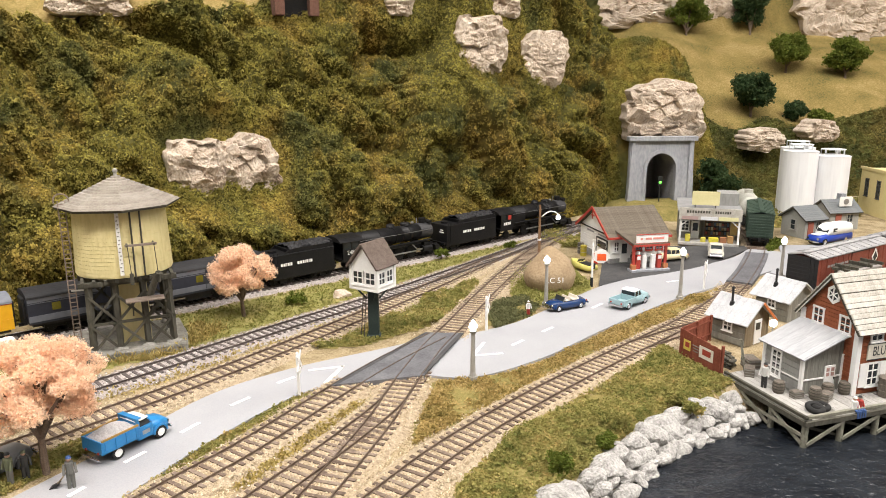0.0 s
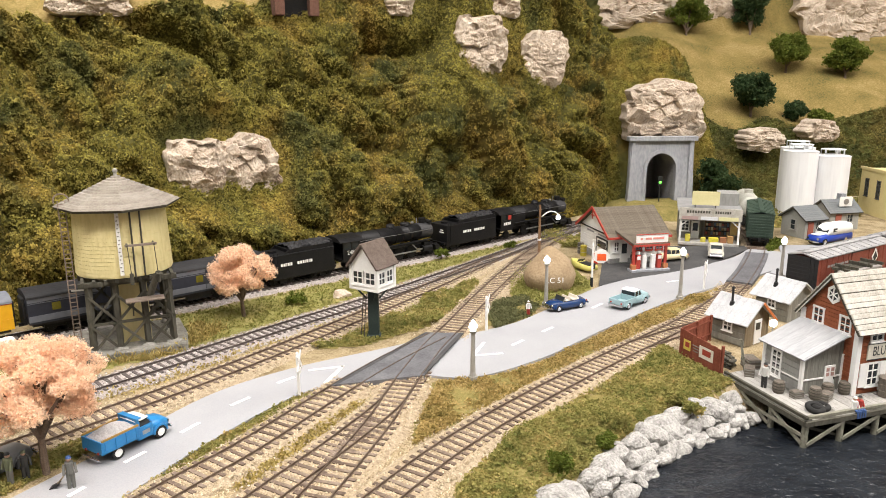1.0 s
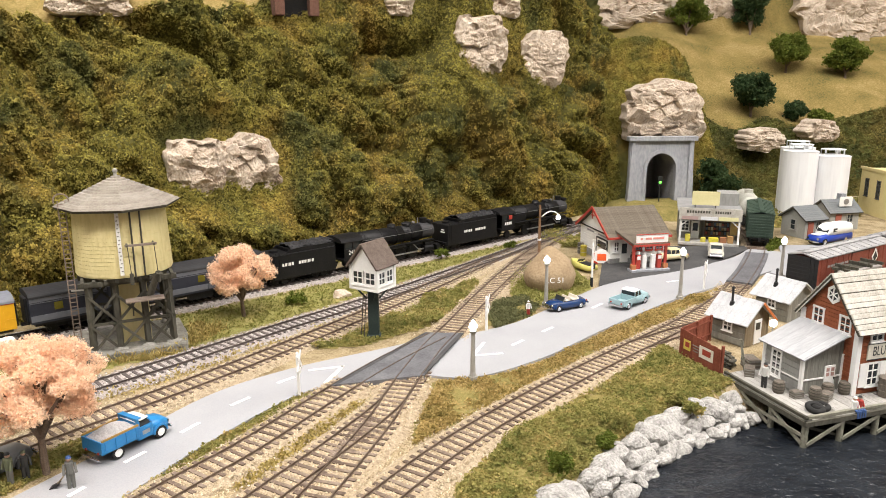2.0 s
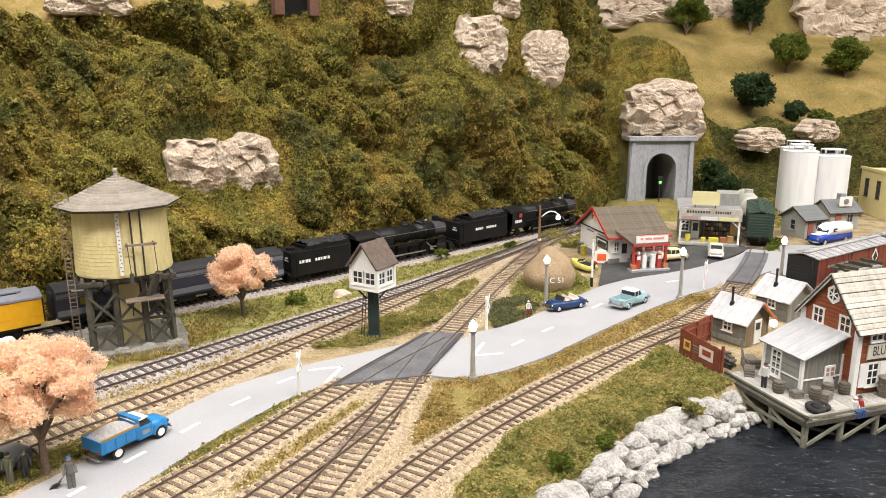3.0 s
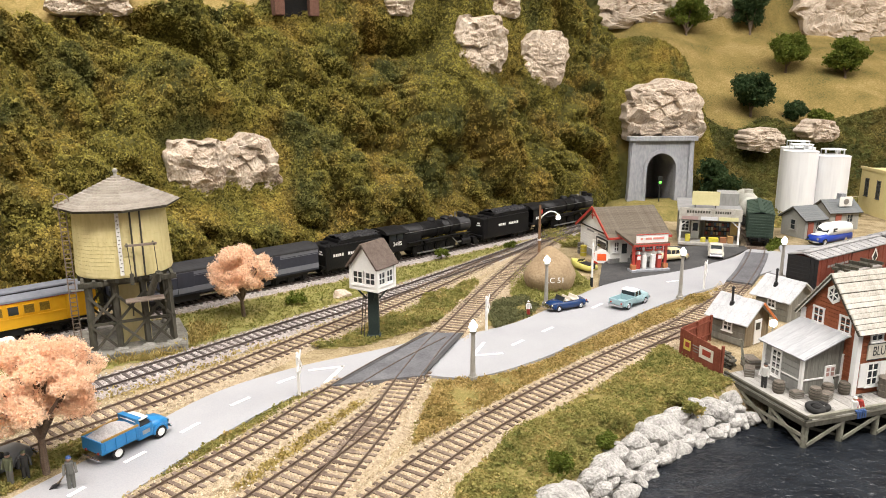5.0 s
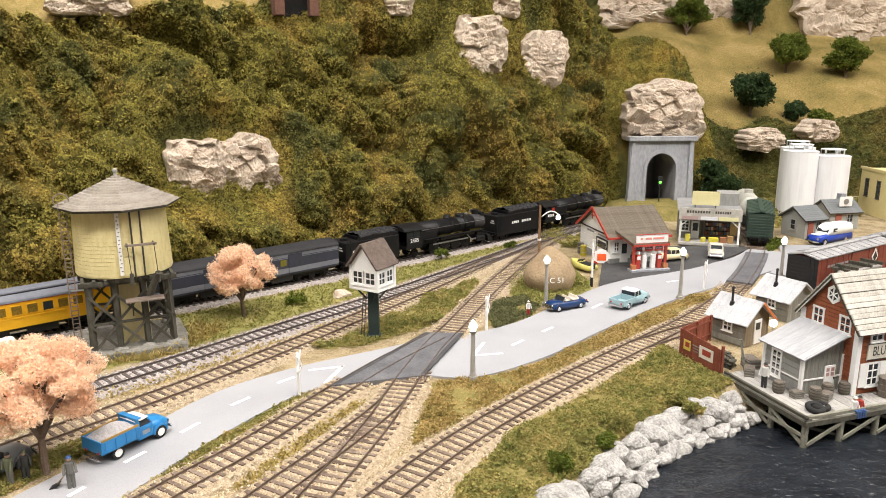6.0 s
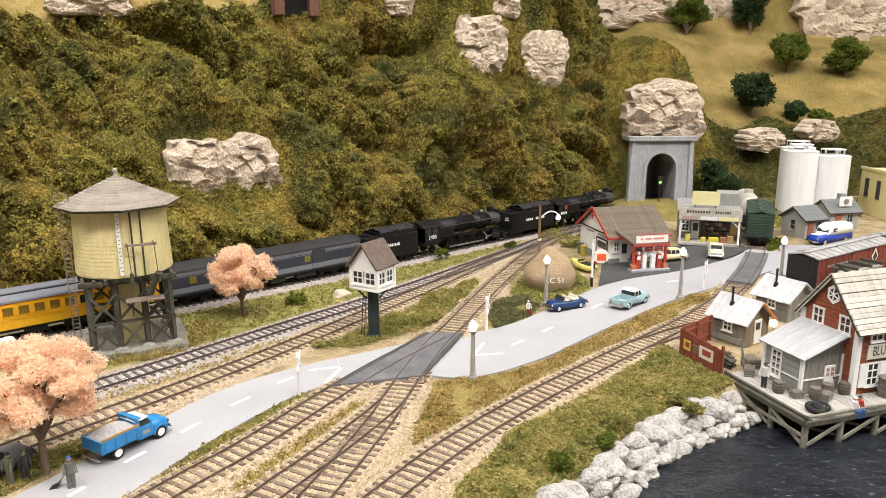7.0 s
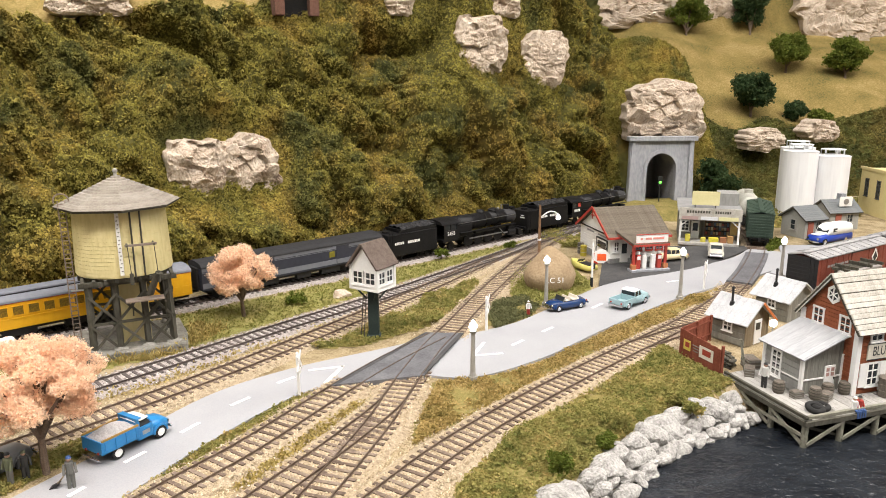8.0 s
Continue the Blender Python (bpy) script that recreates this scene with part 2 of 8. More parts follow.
def hall():
    x0, x1, y0, y1, z0, z1 = [k / S for k in ROOM]
    w = 12.0
    solid("floor", box(B(), (x0 + x1) / 2, (y0 + y1) / 2, z0 - w / 2, x1 - x0 + 4 * w, y1 - y0 + 4 * w, w), M_FLOOR, "plain grey hall floor under the layout table", "floor", kind="structure")
    solid("ceiling", box(B(), (x0 + x1) / 2, (y0 + y1) / 2, z1 + w / 2, x1 - x0 + 4 * w, y1 - y0 + 4 * w, w), M_PLASTER, "plain pale hall ceiling", "ceiling", kind="structure")
    for name, x, y, sx, sy in (("wall_west", x0 - w / 2, (y0 + y1) / 2, w, y1 - y0), ("wall_east", x1 + w / 2, (y0 + y1) / 2, w, y1 - y0),
                               ("wall_south", (x0 + x1) / 2, y0 - w / 2, x1 - x0 + 2 * w, w), ("wall_north", (x0 + x1) / 2, y1 + w / 2, x1 - x0 + 2 * w, w)):
        solid(name, box(B(), x, y, (z0 + z1) / 2, sx, sy, z1 - z0), M_PLASTER, "plain pale plaster hall wall", "wall", kind="structure")
    solid("layout_table", box(B(), 35, 96, (z0 - 4.6) / 2, 290, 170, -4.6 - z0), M_FASCIA, "dark boxed-in table that carries the layout", "table", kind="structure")


hall()

# ---- plan ----
T0, TU = np.array((-34.555, 51.755)), np.array((0.75445, 0.65636))
TN = np.array((-TU[1], TU[0]))


def on_line(s, lat=0.0):
    return T0 + TU * s + TN * lat


TRACK_TRAIN = [tuple(on_line(-45)), tuple(on_line(0)), tuple(on_line(70)), tuple(on_line(92)), tuple(on_line(104, -1.5))]
TRACK_A = [(-33, 33.6), (-24.64, 41.63), (-19.52, 47.14), (-13.13, 54.67), (-5.52, 63.33), (3.46, 74.99), (11.73, 86.13), (17.17, 92.94), (26, 102.5)]
TRACK_B = [(-31, 25.5), (-22.16, 36.97), (-17.6, 42.4), (-12.08, 49.87), (-5.26, 60.07), (-1.2, 66.3), (3.46, 73.9), (8.6, 81.6)]
TRACK_MID = [(-13.2, 21.5), (-8.55, 30.37), (-5.78, 35.35), (-3.4, 40.3), (-2.44, 44.0), (-0.9, 49.69), (0.9, 54.9), (3.43, 62.4), (6.16, 69.8), (9.2, 77.4), (12.8, 85.3), (15.4, 90)]
TRACK_LOW = [(-9.0, 21.5), (-6.15, 30.35), (-4.9, 34.2), (-3.57, 38.85), (-2.75, 43.0)]
TRACK_WEST = [(-18.5, 23), (-12.89, 31.76), (-10.69, 35.16), (-7.90, 40.43), (-5.6, 44.6), (-3.4, 48.2), (-0.3, 52.6)]
TRACK_SHORE = [(-7.5, 23), (-2.81, 30.31), (0.43, 35.03), (5.05, 40.42), (11.42, 46.97), (19.04, 54.38), (23.71, 59.50), (28.02, 65.25), (32.20, 71.92), (35.65, 78.10), (38.2, 83.6), (40.2, 90), (42, 98)]
TRACK_YARD = [(14.68, 50.13), (18.9, 53.1), (23.6, 56.0), (32.2, 61.3), (44.2, 69.1), (66, 83.4)]
SHORE = [(1.2, 24.0), (4.33, 30.3), (6.04, 32.3), (9.70, 36.9), (12.41, 39.6), (16.67, 42.1), (19.6, 43.6), (24, 46.5), (40, 50), (120, 58)]


def below_shore(x, y):
    """How far a place lies out past the top of the bank, in metres."""
    best, out = 1e9, -1.0
    for (x0, y0), (x1, y1) in zip(SHORE, SHORE[1:]):
        dx, dy = x1 - x0, y1 - y0
        t = max(0, min(1, ((x - x0) * dx + (y - y0) * dy) / (dx * dx + dy * dy)))
        d = math.hypot(x - x0 - t * dx, y - y0 - t * dy)
        if d < best:
            best, out = d, d if (x - x0) * dy - (y - y0) * dx > 0 else -d
    return out


def ground_z(x, y):
    z = -0.16 + 0.10 * noise.noise((x * 0.25, y * 0.25, 0)) + 0.04 * noise.noise((x * 1.1, y * 1.1, 3))
    if y < 62 and x > -6:
        out = below_shore(x, y)
        if out > 0:
            z -= min(3.6, out * 1.05)
    return z


def ground_sheet():
    xs = np.concatenate([np.arange(-108, -40, 4.0), np.arange(-40, 62, 0.6), np.arange(62, 178, 4.0)])
    ys = np.concatenate([np.arange(12, 110, 0.6), np.arange(110, 182, 4.0)])
    v = [(x, y, ground_z(x, y)) for y in ys for x in xs]
    n = len(xs)
    f = [(j * n + i, j * n + i + 1, (j + 1) * n + i + 1, (j + 1) * n + i) for j in range(len(ys) - 1) for i in range(n - 1)]
    tagged(new("ground", raw_mesh("ground", v, f, M_EARTH, True)), "tan earth and gravel ground of the model layout", "ground", kind="structure")


ground_sheet()


def water():
    m = bpy.data.materials.new("dark_water")
    m.use_nodes = True
    nt = m.node_tree
    bs = nt.nodes["Principled BSDF"]
    bs.inputs["Roughness"].default_value = 0.12
    bs.inputs["Specular IOR Level"].default_value = 0.5
    co = nt.nodes.new("ShaderNodeTexCoord")
    mp = nt.nodes.new("ShaderNodeMapping")
    mp.inputs["Scale"].default_value = (1.5 / S, 1.9 / S, 1 / S)
    mp.inputs["Rotation"].default_value = (0, 0, radians(-35))
    nt.links.new(co.outputs["Object"], mp.inputs["Vector"])
    a, b = nt.nodes.new("ShaderNodeTexNoise"), nt.nodes.new("ShaderNodeTexNoise")
    a.inputs["Scale"].default_value, b.inputs["Scale"].default_value = 1.1, 0.25
    a.inputs["Detail"].default_value = 5
    for k in (a, b):
        nt.links.new(mp.outputs["Vector"], k.inputs["Vector"])
    bump = nt.nodes.new("ShaderNodeBump")
    bump.inputs["Strength"].default_value, bump.inputs["Distance"].default_value = 0.55, 0.5 * S
    nt.links.new(a.outputs["Fac"], bump.inputs["Height"])
    nt.links.new(bump.outputs["Normal"], bs.inputs["Normal"])
    ramp = nt.nodes.new("ShaderNodeValToRGB")
    e = ramp.color_ramp.elements
    e[0].position, e[0].color = 0.35, (0.008, 0.010, 0.014, 1)
    e[1].position, e[1].color = 0.75, (0.022, 0.026, 0.032, 1)
    nt.links.new(b.outputs["Fac"], ramp.inputs["Fac"])
    nt.links.new(ramp.outputs["Color"], bs.inputs["Base Color"])
    bm = B()
    bmesh.ops.create_grid(bm, x_segments=100, y_segments=40, size=0.5, matrix=Matrix.Translation((88, 33, -1.75)) @ Matrix.Diagonal((180, 44, 1, 1)))
    for v in bm.verts:
        v.co.z += 0.05 * noise.noise(v.co * 0.5)
    solid("water", bm, m, "dark blue-grey rippled water of the harbour", "water", kind="structure", smooth=True)


water()


def strip(points_l, points_r, z, thick, name, material, label, category, kind="structure", step=1.0):
    """A slab between two edges, given as a few places each."""
    a, _ = curve(points_l, 0.25)
    b, _ = curve(points_r, 0.25)
    n = 60
    ia, ib = np.linspace(0, len(a) - 1, n).astype(int), np.linspace(0, len(b) - 1, n).astype(int)
    v, f = [], []
    for k in range(n):
        for p in (a[ia[k]], b[ib[k]]):
            v += [(p[0], p[1], z), (p[0], p[1], z - thick)]
    for k in range(n - 1):
        o = 4 * k
        f += [(o, o + 4, o + 6, o + 2), (o + 1, o + 3, o + 7, o + 5), (o, o + 1, o + 5, o + 4), (o + 2, o + 6, o + 7, o + 3)]
    f += [(0, 2, 3, 1), (4 * n - 4, 4 * n - 3, 4 * n - 1, 4 * n - 2)]
    return tagged(new(name, raw_mesh(name, v, f, material)), label, category, kind=kind)


def roads():
    strip([(-24, 25), (-20.9, 30.5), (-18.26, 35.5), (-15.06, 42), (-10.56, 46.4), (-4.47, 50.1), (-1.9, 51.9)],
          [(-18.6, 25), (-15.56, 30.45), (-12.89, 36.27), (-9.42, 41.93), (-6.93, 43.46), (-4.02, 44.5), (-1.36, 45.06)],
          0.02, 0.6, "road", M_ROAD, "pale grey two-lane road with white lines", "road")
    strip([(-2.2, 51.9), (0.67, 52.45), (5.37, 55.32), (8.63, 58.68), (14.49, 65.53), (18.2, 68.8), (25, 72.5), (32.5, 77.5), (36.9, 82.6)],
          [(-1.36, 45.06), (2.09, 44.62), (7.15, 47.99), (11.86, 52.9), (17.44, 58.51), (21.66, 62.42), (26, 65.68), (31, 69.0), (42.5, 78.5)],
          0.024, 0.6, "road", M_ROAD, "pale grey two-lane road curving past the filling station", "road")
    strip([(34, 71.0), (38, 77), (41, 84)], [(37.4, 68.8), (42, 75), (49, 84)], 0.03, 0.6, "road", M_ROAD, "pale grey road beyond the track crossing", "road")
    strip([(15.2, 66.4), (17.6, 76), (19, 84)], [(18.5, 68.9), (28, 74), (38.2, 83.6)], 0.05, 0.7, "forecourt", M_TAR, "dark asphalt forecourt of filling station and store", "forecourt")
    bm = B()
    for a, b in (((-18.21, 30.57), (-17.80, 31.40)), ((-16.85, 33.69), (-16.20, 34.86)), ((-15.05, 36.95), (-14.40, 38.19)), ((-13.22, 40.43), (-12.35, 41.63)), ((-11.08, 43.79), (-10.15, 44.80)),
                 ((5.19, 50.53), (6.16, 51.60)), ((7.91, 53.50), (8.89, 54.56)), ((13.14, 59.55), (14.28, 60.84)), ((17.6, 63.8), (18.6, 64.8)), ((22.28, 67.77), (23.60, 68.36)),
                 ((-9.4, 45.9), (-7.1, 46.6)), ((-7.1, 46.7), (-7.9, 43.7)), ((2.2, 48.6), (3.1, 51.2)), ((2.1, 48.5), (4.4, 48.9))):
        beam(bm, (*a, 0.034), (*b, 0.034), 0.26, 0.012)
    solid("road_marking", bm, M_LINE, "white painted lane dashes and stop lines", "road marking", kind="structure")


roads()


def crossing():
    """Dark paving between the rails where the road crosses."""
    strip([(-7.4, 43.0), (-4.6, 47.3), (-2.0, 52.0), (-1.2, 53.2)], [(-1.3, 44.6), (-0.4, 47.6), (1.0, 51.6), (1.6, 53.0)], 0.20, 0.6, "crossing_paving", M_CROSS, "dark grey worn paving of the level crossing", "paving")
    for a, b in (((-7.2, 43.1), (-1.3, 53.0)), ((-1.4, 44.8), (1.45, 52.9))):
        bm = beam(B(), (*a, 0.19), (*b, 0.19), 0.34, 0.05)
        solid("crossing_edge", bm, M_TAR, "black edge strip of the level crossing", "paving", kind="structure")
    q, d = curve([(29.2, 67.1), (30.8, 69.6), (32.20, 71.92), (35.65, 78.10), (37.2, 81.3)], 0.4)
    n = np.stack([-d[:, 1], d[:, 0]], 1)
    strip([tuple(p) for p in (q + n * 1.2)[::6]], [tuple(p) for p in (q - n * 1.2)[::6]], 0.19, 0.6, "crossing_paving", M_CROSS, "dark grey worn paving between the rails", "paving")


crossing()

TIE_Z = 0.045


def tie_mesh(material):
    return mesh_of("tie", box(B(), 0, 0, 0, 0.23, 2.45, 0.17, bevel=0.0), material)


def track(points, label, dark=False, skip=(), z=0.0, dip=()):
    q, d = curve(points, 0.3)
    n = np.stack([-d[:, 1], d[:, 0]], 1)
    ob = thing("railway_track", label, "railway track", group="tracks of the layout", kind="structure")
    mt, mr, mb = (M_DTIE, M_DRAIL, M_GREYBAL) if dark else (M_TIE, M_RAIL, M_BALLAST)
    # bed
    v, f = [], []
    for i in range(len(q)):
        wob = 0.25 * noise.noise((q[i][0] * 0.5, q[i][1] * 0.5, 9))
        sunk = 0.35 if any((q[i][0] - a) ** 2 + (q[i][1] - b) ** 2 < (r + 1.2) ** 2 for a, b, r in dip) else 0.0
        for lat, h in ((-2.2 - wob, -0.3), (-1.42 - wob * 0.5, 0.07), (1.42 + wob * 0.5, 0.07), (2.2 + wob, -0.3)):
            p = q[i] + n[i] * lat
            v.append((p[0], p[1], z + h - sunk + 0.02 * noise.noise((p[0] * 3, p[1] * 3, 1))))
    for i in range(len(q) - 1):
        for k in range(3):
            f.append((4 * i + k, 4 * i + k + 4, 4 * i + k + 5, 4 * i + k + 1))
    bed = new("ballast_bed", raw_mesh("ballast_bed", v, f, mb, True))
    bed.parent = ob
    tagged(bed, "grey ballast bed" if dark else "tan ballast bed", kind="stuff")
    # rails
    for side in (-1, 1):
        v, f = [], []
        prof = ((-0.055, 0.09), (-0.055, 0.11), (-0.02, 0.13), (-0.027, 0.25), (0.027, 0.25), (0.02, 0.13), (0.055, 0.11), (0.055, 0.09))
        for i in range(len(q)):
            for o, h in prof:
                p = q[i] + n[i] * (side * 0.7675 + o)
                v.append((p[0], p[1], z + h))
        for i in range(len(q) - 1):
            for k in range(8):
                a, b = 8 * i + k, 8 * i + (k + 1) % 8
                f.append((a, b, b + 8, a + 8))
        r = new("rail", raw_mesh("rail", v, f, mr))
        r.parent = ob
    # ties
    me = tie_mesh(mt)
    qs, ds = curve(points, 0.62)
    for i in range(len(qs)):
        x, y = qs[i]
        if any((x - a) ** 2 + (y - b) ** 2 < r * r for a, b, r in skip):
            continue
        t = new("tie", me)
        t.parent = ob
        t.matrix_basis = at(x, y, z + TIE_Z, math.degrees(math.atan2(ds[i][1], ds[i][0])) + random.uniform(-2.5, 2.5))
    # loose stones
    k = int(len(q) * 0.3 * 150)
    i = np.random.randint(0, len(q), k)
    lat = np.random.normal(0, 1.05, k)
    p = q[i] + n[i] * lat[:, None] + np.random.uniform(-0.15, 0.15, (k, 2))
    near = p[:, 1] < 75
    for a, b, r in dip:
        near &= np.hypot(p[:, 0] - a, p[:, 1] - b) > r + 1.0
    p, lat = p[near], lat[near]
    hz = np.where(np.abs(lat) < 1.5, 0.085, 0.085 - (np.abs(lat) - 1.5) * 0.28)
    scatter("ballast_stones", np.column_stack([p, z + hz]), 0.066, M_GSTONE if dark else M_STONE, ob)
    return ob


def scatter(name, places, size, material, parent=None, label="", category="", squash=0.8):
    """Many small uneven stones in one mesh."""
    n = len(places)
    base = np.array([(1, 0, -.3), (-1, 0, -.3), (0, 1, -.3), (0, -1, -.3), (0, 0, 1.0)], float)
    tri = np.array([(0, 2, 4), (2, 1, 4), (1, 3, 4), (3, 0, 4)])
    r = np.random.uniform(0.5, 1.4, (n, 1, 1)) * size
    v = base[None] * r * np.random.uniform(0.6, 1.3, (n, 5, 3))
    a = np.random.uniform(0, 6.28, n)
    c, s = np.cos(a)[:, None], np.sin(a)[:, None]
    v = np.stack([v[..., 0] * c - v[..., 1] * s, v[..., 0] * s + v[..., 1] * c, v[..., 2] * squash], -1) + places[:, None]
    f = tri[None] + (np.arange(n) * 5)[:, None, None]
    me = bpy.data.meshes.new(name)
    me.from_pydata((v.reshape(-1, 3) * S).tolist(), [], f.reshape(-1, 3).tolist())
    me.materials.append(material)
    ob = new(name, me)
    ob.parent = parent
    return tagged(ob, label, category, kind="stuff")


def tufts(name, places, normals, size, material, label, category, leaves=5, spread=1.0, parent=None, kind="stuff", upright=0.0, face=0.0):
    """Clumps of small random leaves at the places: one joined mesh."""
    n = len(places)
    cen = places[:, None] + np.random.normal(0, 1, (n, leaves, 3)) * (size * spread)[:, None, None] * 0.55 + normals[:, None] * (size * np.random.uniform(0.0, 0.8, n))[:, None, None]
    a = np.random.normal(0, 1, (n, leaves, 3))
    a[..., 2] += upright * 2
    a -= face * (a * normals[:, None]).sum(-1, keepdims=True) * normals[:, None]
    a /= np.linalg.norm(a, axis=-1, keepdims=True)
    b = np.cross(a, np.random.normal(0, 1, (n, leaves, 3)) * (1 - 0.6 * face) + normals[:, None] * face * 1.5)
    b /= np.linalg.norm(b, axis=-1, keepdims=True) + 1e-9
    h = (size[:, None] * np.random.uniform(0.35, 0.8, (n, leaves)))[..., None]
    w = h * (0.7 - 0.5 * upright)
    v = np.stack([cen - a * h, cen + b * w, cen + a * h, cen - b * w], 2).reshape(-1, 3)
    k = n * leaves
    me = bpy.data.meshes.new(name)
    me.vertices.add(4 * k)
    me.vertices.foreach_set("co", (v * S).ravel())
    me.loops.add(4 * k)
    me.loops.foreach_set("vertex_index", np.arange(4 * k))
    me.polygons.add(k)
    me.polygons.foreach_set("loop_start", np.arange(0, 4 * k, 4))
    me.materials.append(material)
    me.update()
    me.validate()
    ob = new(name, me)
    ob.parent = parent
    return tagged(ob, label, category, kind=kind)


def tracks():
    cross = [(-4.4, 47.0, 2.4), (-2.6, 48.6, 2.4), (-1.2, 49.2, 2.6), (-1.0, 47.0, 1.4)]
    yard = [(29.9, 68.2, 1.3), (31.0, 69.9, 2.4), (32.2, 72.2, 3.2), (34.3, 75.6, 3.4), (36, 79, 2.6)]
    track(TRACK_TRAIN, "dark railway track along the foot of the hill", dark=True)
    track(TRACK_A, "dark railway track on pale grey ballast", dark=True)
    track(TRACK_B, "brown railway track on tan ballast", skip=[(8, 81, 6)])
    track(TRACK_MID, "brown railway track crossing the road", skip=[(-0.6, 49.3, 3.9)], dip=cross)
    track(TRACK_LOW, "brown diverging track of a turnout", skip=[(-3.2, 41, 3.0)])
    track(TRACK_WEST, "brown railway track ending in the level crossing", skip=[(-3.2, 48.4, 5.0), (-0.8, 51.5, 3)], dip=cross)
    track(TRACK_SHORE, "brown railway track along the shore", skip=yard, dip=yard)
    track(TRACK_YARD, "brown siding branching off behind the sheds", skip=[(15.5, 50.8, 2.5)])


# ---- hills ----
def top_height(s):
    return np.interp(s, [-60, 0, 22, 33, 42, 60, 80, 95, 120], [25.5, 26.6, 27.4, 28.4, 38, 50, 52, 50, 48])


ROCKS = ((20.4, 11.1, 2.9, 3.2), (26.2, 10.9, 3.1, 3.1), (23.3, 11.0, 1.9, 2.6), (61.8, 24.3, 3.9, 3.9), (73.8, 22.6, 4.0, 3.9), (68.4, 30.6, 2.4, 2.3), (50.2, 29.2, 1.9, 1.5))


def folds(x, z, seed, size):
    """Rounded swellings with sharp creases between them."""
    return min(1.0, abs(noise.noise((x / size, z / size, seed))) * 2.4) ** 0.75


def hill_point(s, v):
    """A place on the left hill: s along its foot, v from foot (0) over the rim (1) to the plateau (1.6)."""
    hz = top_height(s)
    if v <= 1:
        dep, z = 15.0 * v ** 1.15, hz * v ** 0.95
    else:
        dep, z = 15.0 + (v - 1) * 60, hz + (v - 1) * 9
    if s > 76:
        dep += ((s - 76) * 0.55) * (0.35 + 0.65 * v)
    p = on_line(s, 4.3 + dep)
    k = min(1, v * 6)
    ws = s + 2.6 * noise.noise((s * 0.11, z * 0.11, 31)) + 0.25 * z
    wz = z * 0.72 + 2.2 * noise.noise((s * 0.11, z * 0.11, 37))
    out = 3.6 * noise.noise((s * 0.075, z * 0.06, 2.2)) + 4.0 * folds(ws, wz, 7.7, 9.0) - 2.1
    out += 2.2 * folds(ws, wz, 4.4, 3.3) - 1.1 + 0.85 * folds(s, z, 1.4, 1.15) - 0.35
    for rs, rz, rw, rh in (*ROCKS, (36.5, 29.0, 2.6, 2.6)):
        d = math.hypot((s - rs) / (rw + 1.6), (z - rz) / (rh + 1.6))
        if d < 1.5:
            out *= min(1.0, max(0.0, (d - 0.75) / 0.75))
    out = min(k * out, dep + 2.0)
    p = p - TN * out
    return Vector((p[0], p[1], max(-0.3, z - 0.2 + 0.35 * out * min(1, v * 3))))


def right_point(a, v):
    """A place on the far right hill: a in metres across, v from its foot (0) to the rocks on top (1)."""
    x = 24 + a
    y0 = 118 + 0.10 * a + 8 * max(0, 1 - a / 30)
    dep = np.interp(v, [0, 0.35, 0.8, 1.0], [0, 11, 50, 58])
    z = np.interp(v, [0, 0.35, 0.8, 1.0], [-0.3, 13 + 2 * math.sin(a * 0.12), 31, 48])
    out = min(1, v * 5) * (2.6 * noise.noise((x * 0.07, z * 0.07, 11)) + 1.0 * noise.noise((x * 0.25, z * 0.25, 13)) + (0.5 if v < 0.36 else 0.15) * noise.noise((x * 0.9, z * 0.9, 15)))
    return Vector((x, y0 + dep - out, z + 0.4 * out))


def surface(fn, us, vs, name, material, label):
    pts = [fn(u, v) for v in vs for u in us]
    n = len(us)
    f = [(j * n + i, j * n + i + 1, (j + 1) * n + i + 1, (j + 1) * n + i) for j in range(len(vs) - 1) for i in range(n - 1)]
    ob = new(name, raw_mesh(name, [tuple(p) for p in pts], f, material, True))
    return tagged(ob, label, "hillside", kind="structure")


def grow(fn, us, vs, count, size, material, name, label, keep=None):
    """Turf clumps over a surface."""
    u, v = np.random.uniform(*us, count), np.random.uniform(*vs, count)
    if keep is not None:
        ok = np.array([keep(a, b) for a, b in zip(u, v)])
        u, v = u[ok], v[ok]
    p = np.array([fn(a, b) for a, b in zip(u, v)])
    pu = np.array([fn(a + 0.3, b) for a, b in zip(u, v)])
    pv = np.array([fn(a, b + 0.01) for a, b in zip(u, v)])
    nn = np.cross(pu - p, pv - p)
    nn /= np.linalg.norm(nn, axis=1)[:, None] + 1e-9
    nn[nn[:, 1] > 0] *= -1
    return tufts(name, p, nn, np.random.uniform(0.6, 1.4, len(p)) * size, material, label, "turf", face=0.55)


def scrub_right(a, v):
    """Where the right hill carries green scrub rather than dry meadow."""
    edge = 0.36 + 0.07 * noise.noise((a * 0.12, v * 6, 5))
    if a < 24:
        edge = max(edge, np.interp(a, [0, 10, 16, 22, 24], [1.0, 0.85, 0.75, 0.55, 0.36]))
    return v < edge


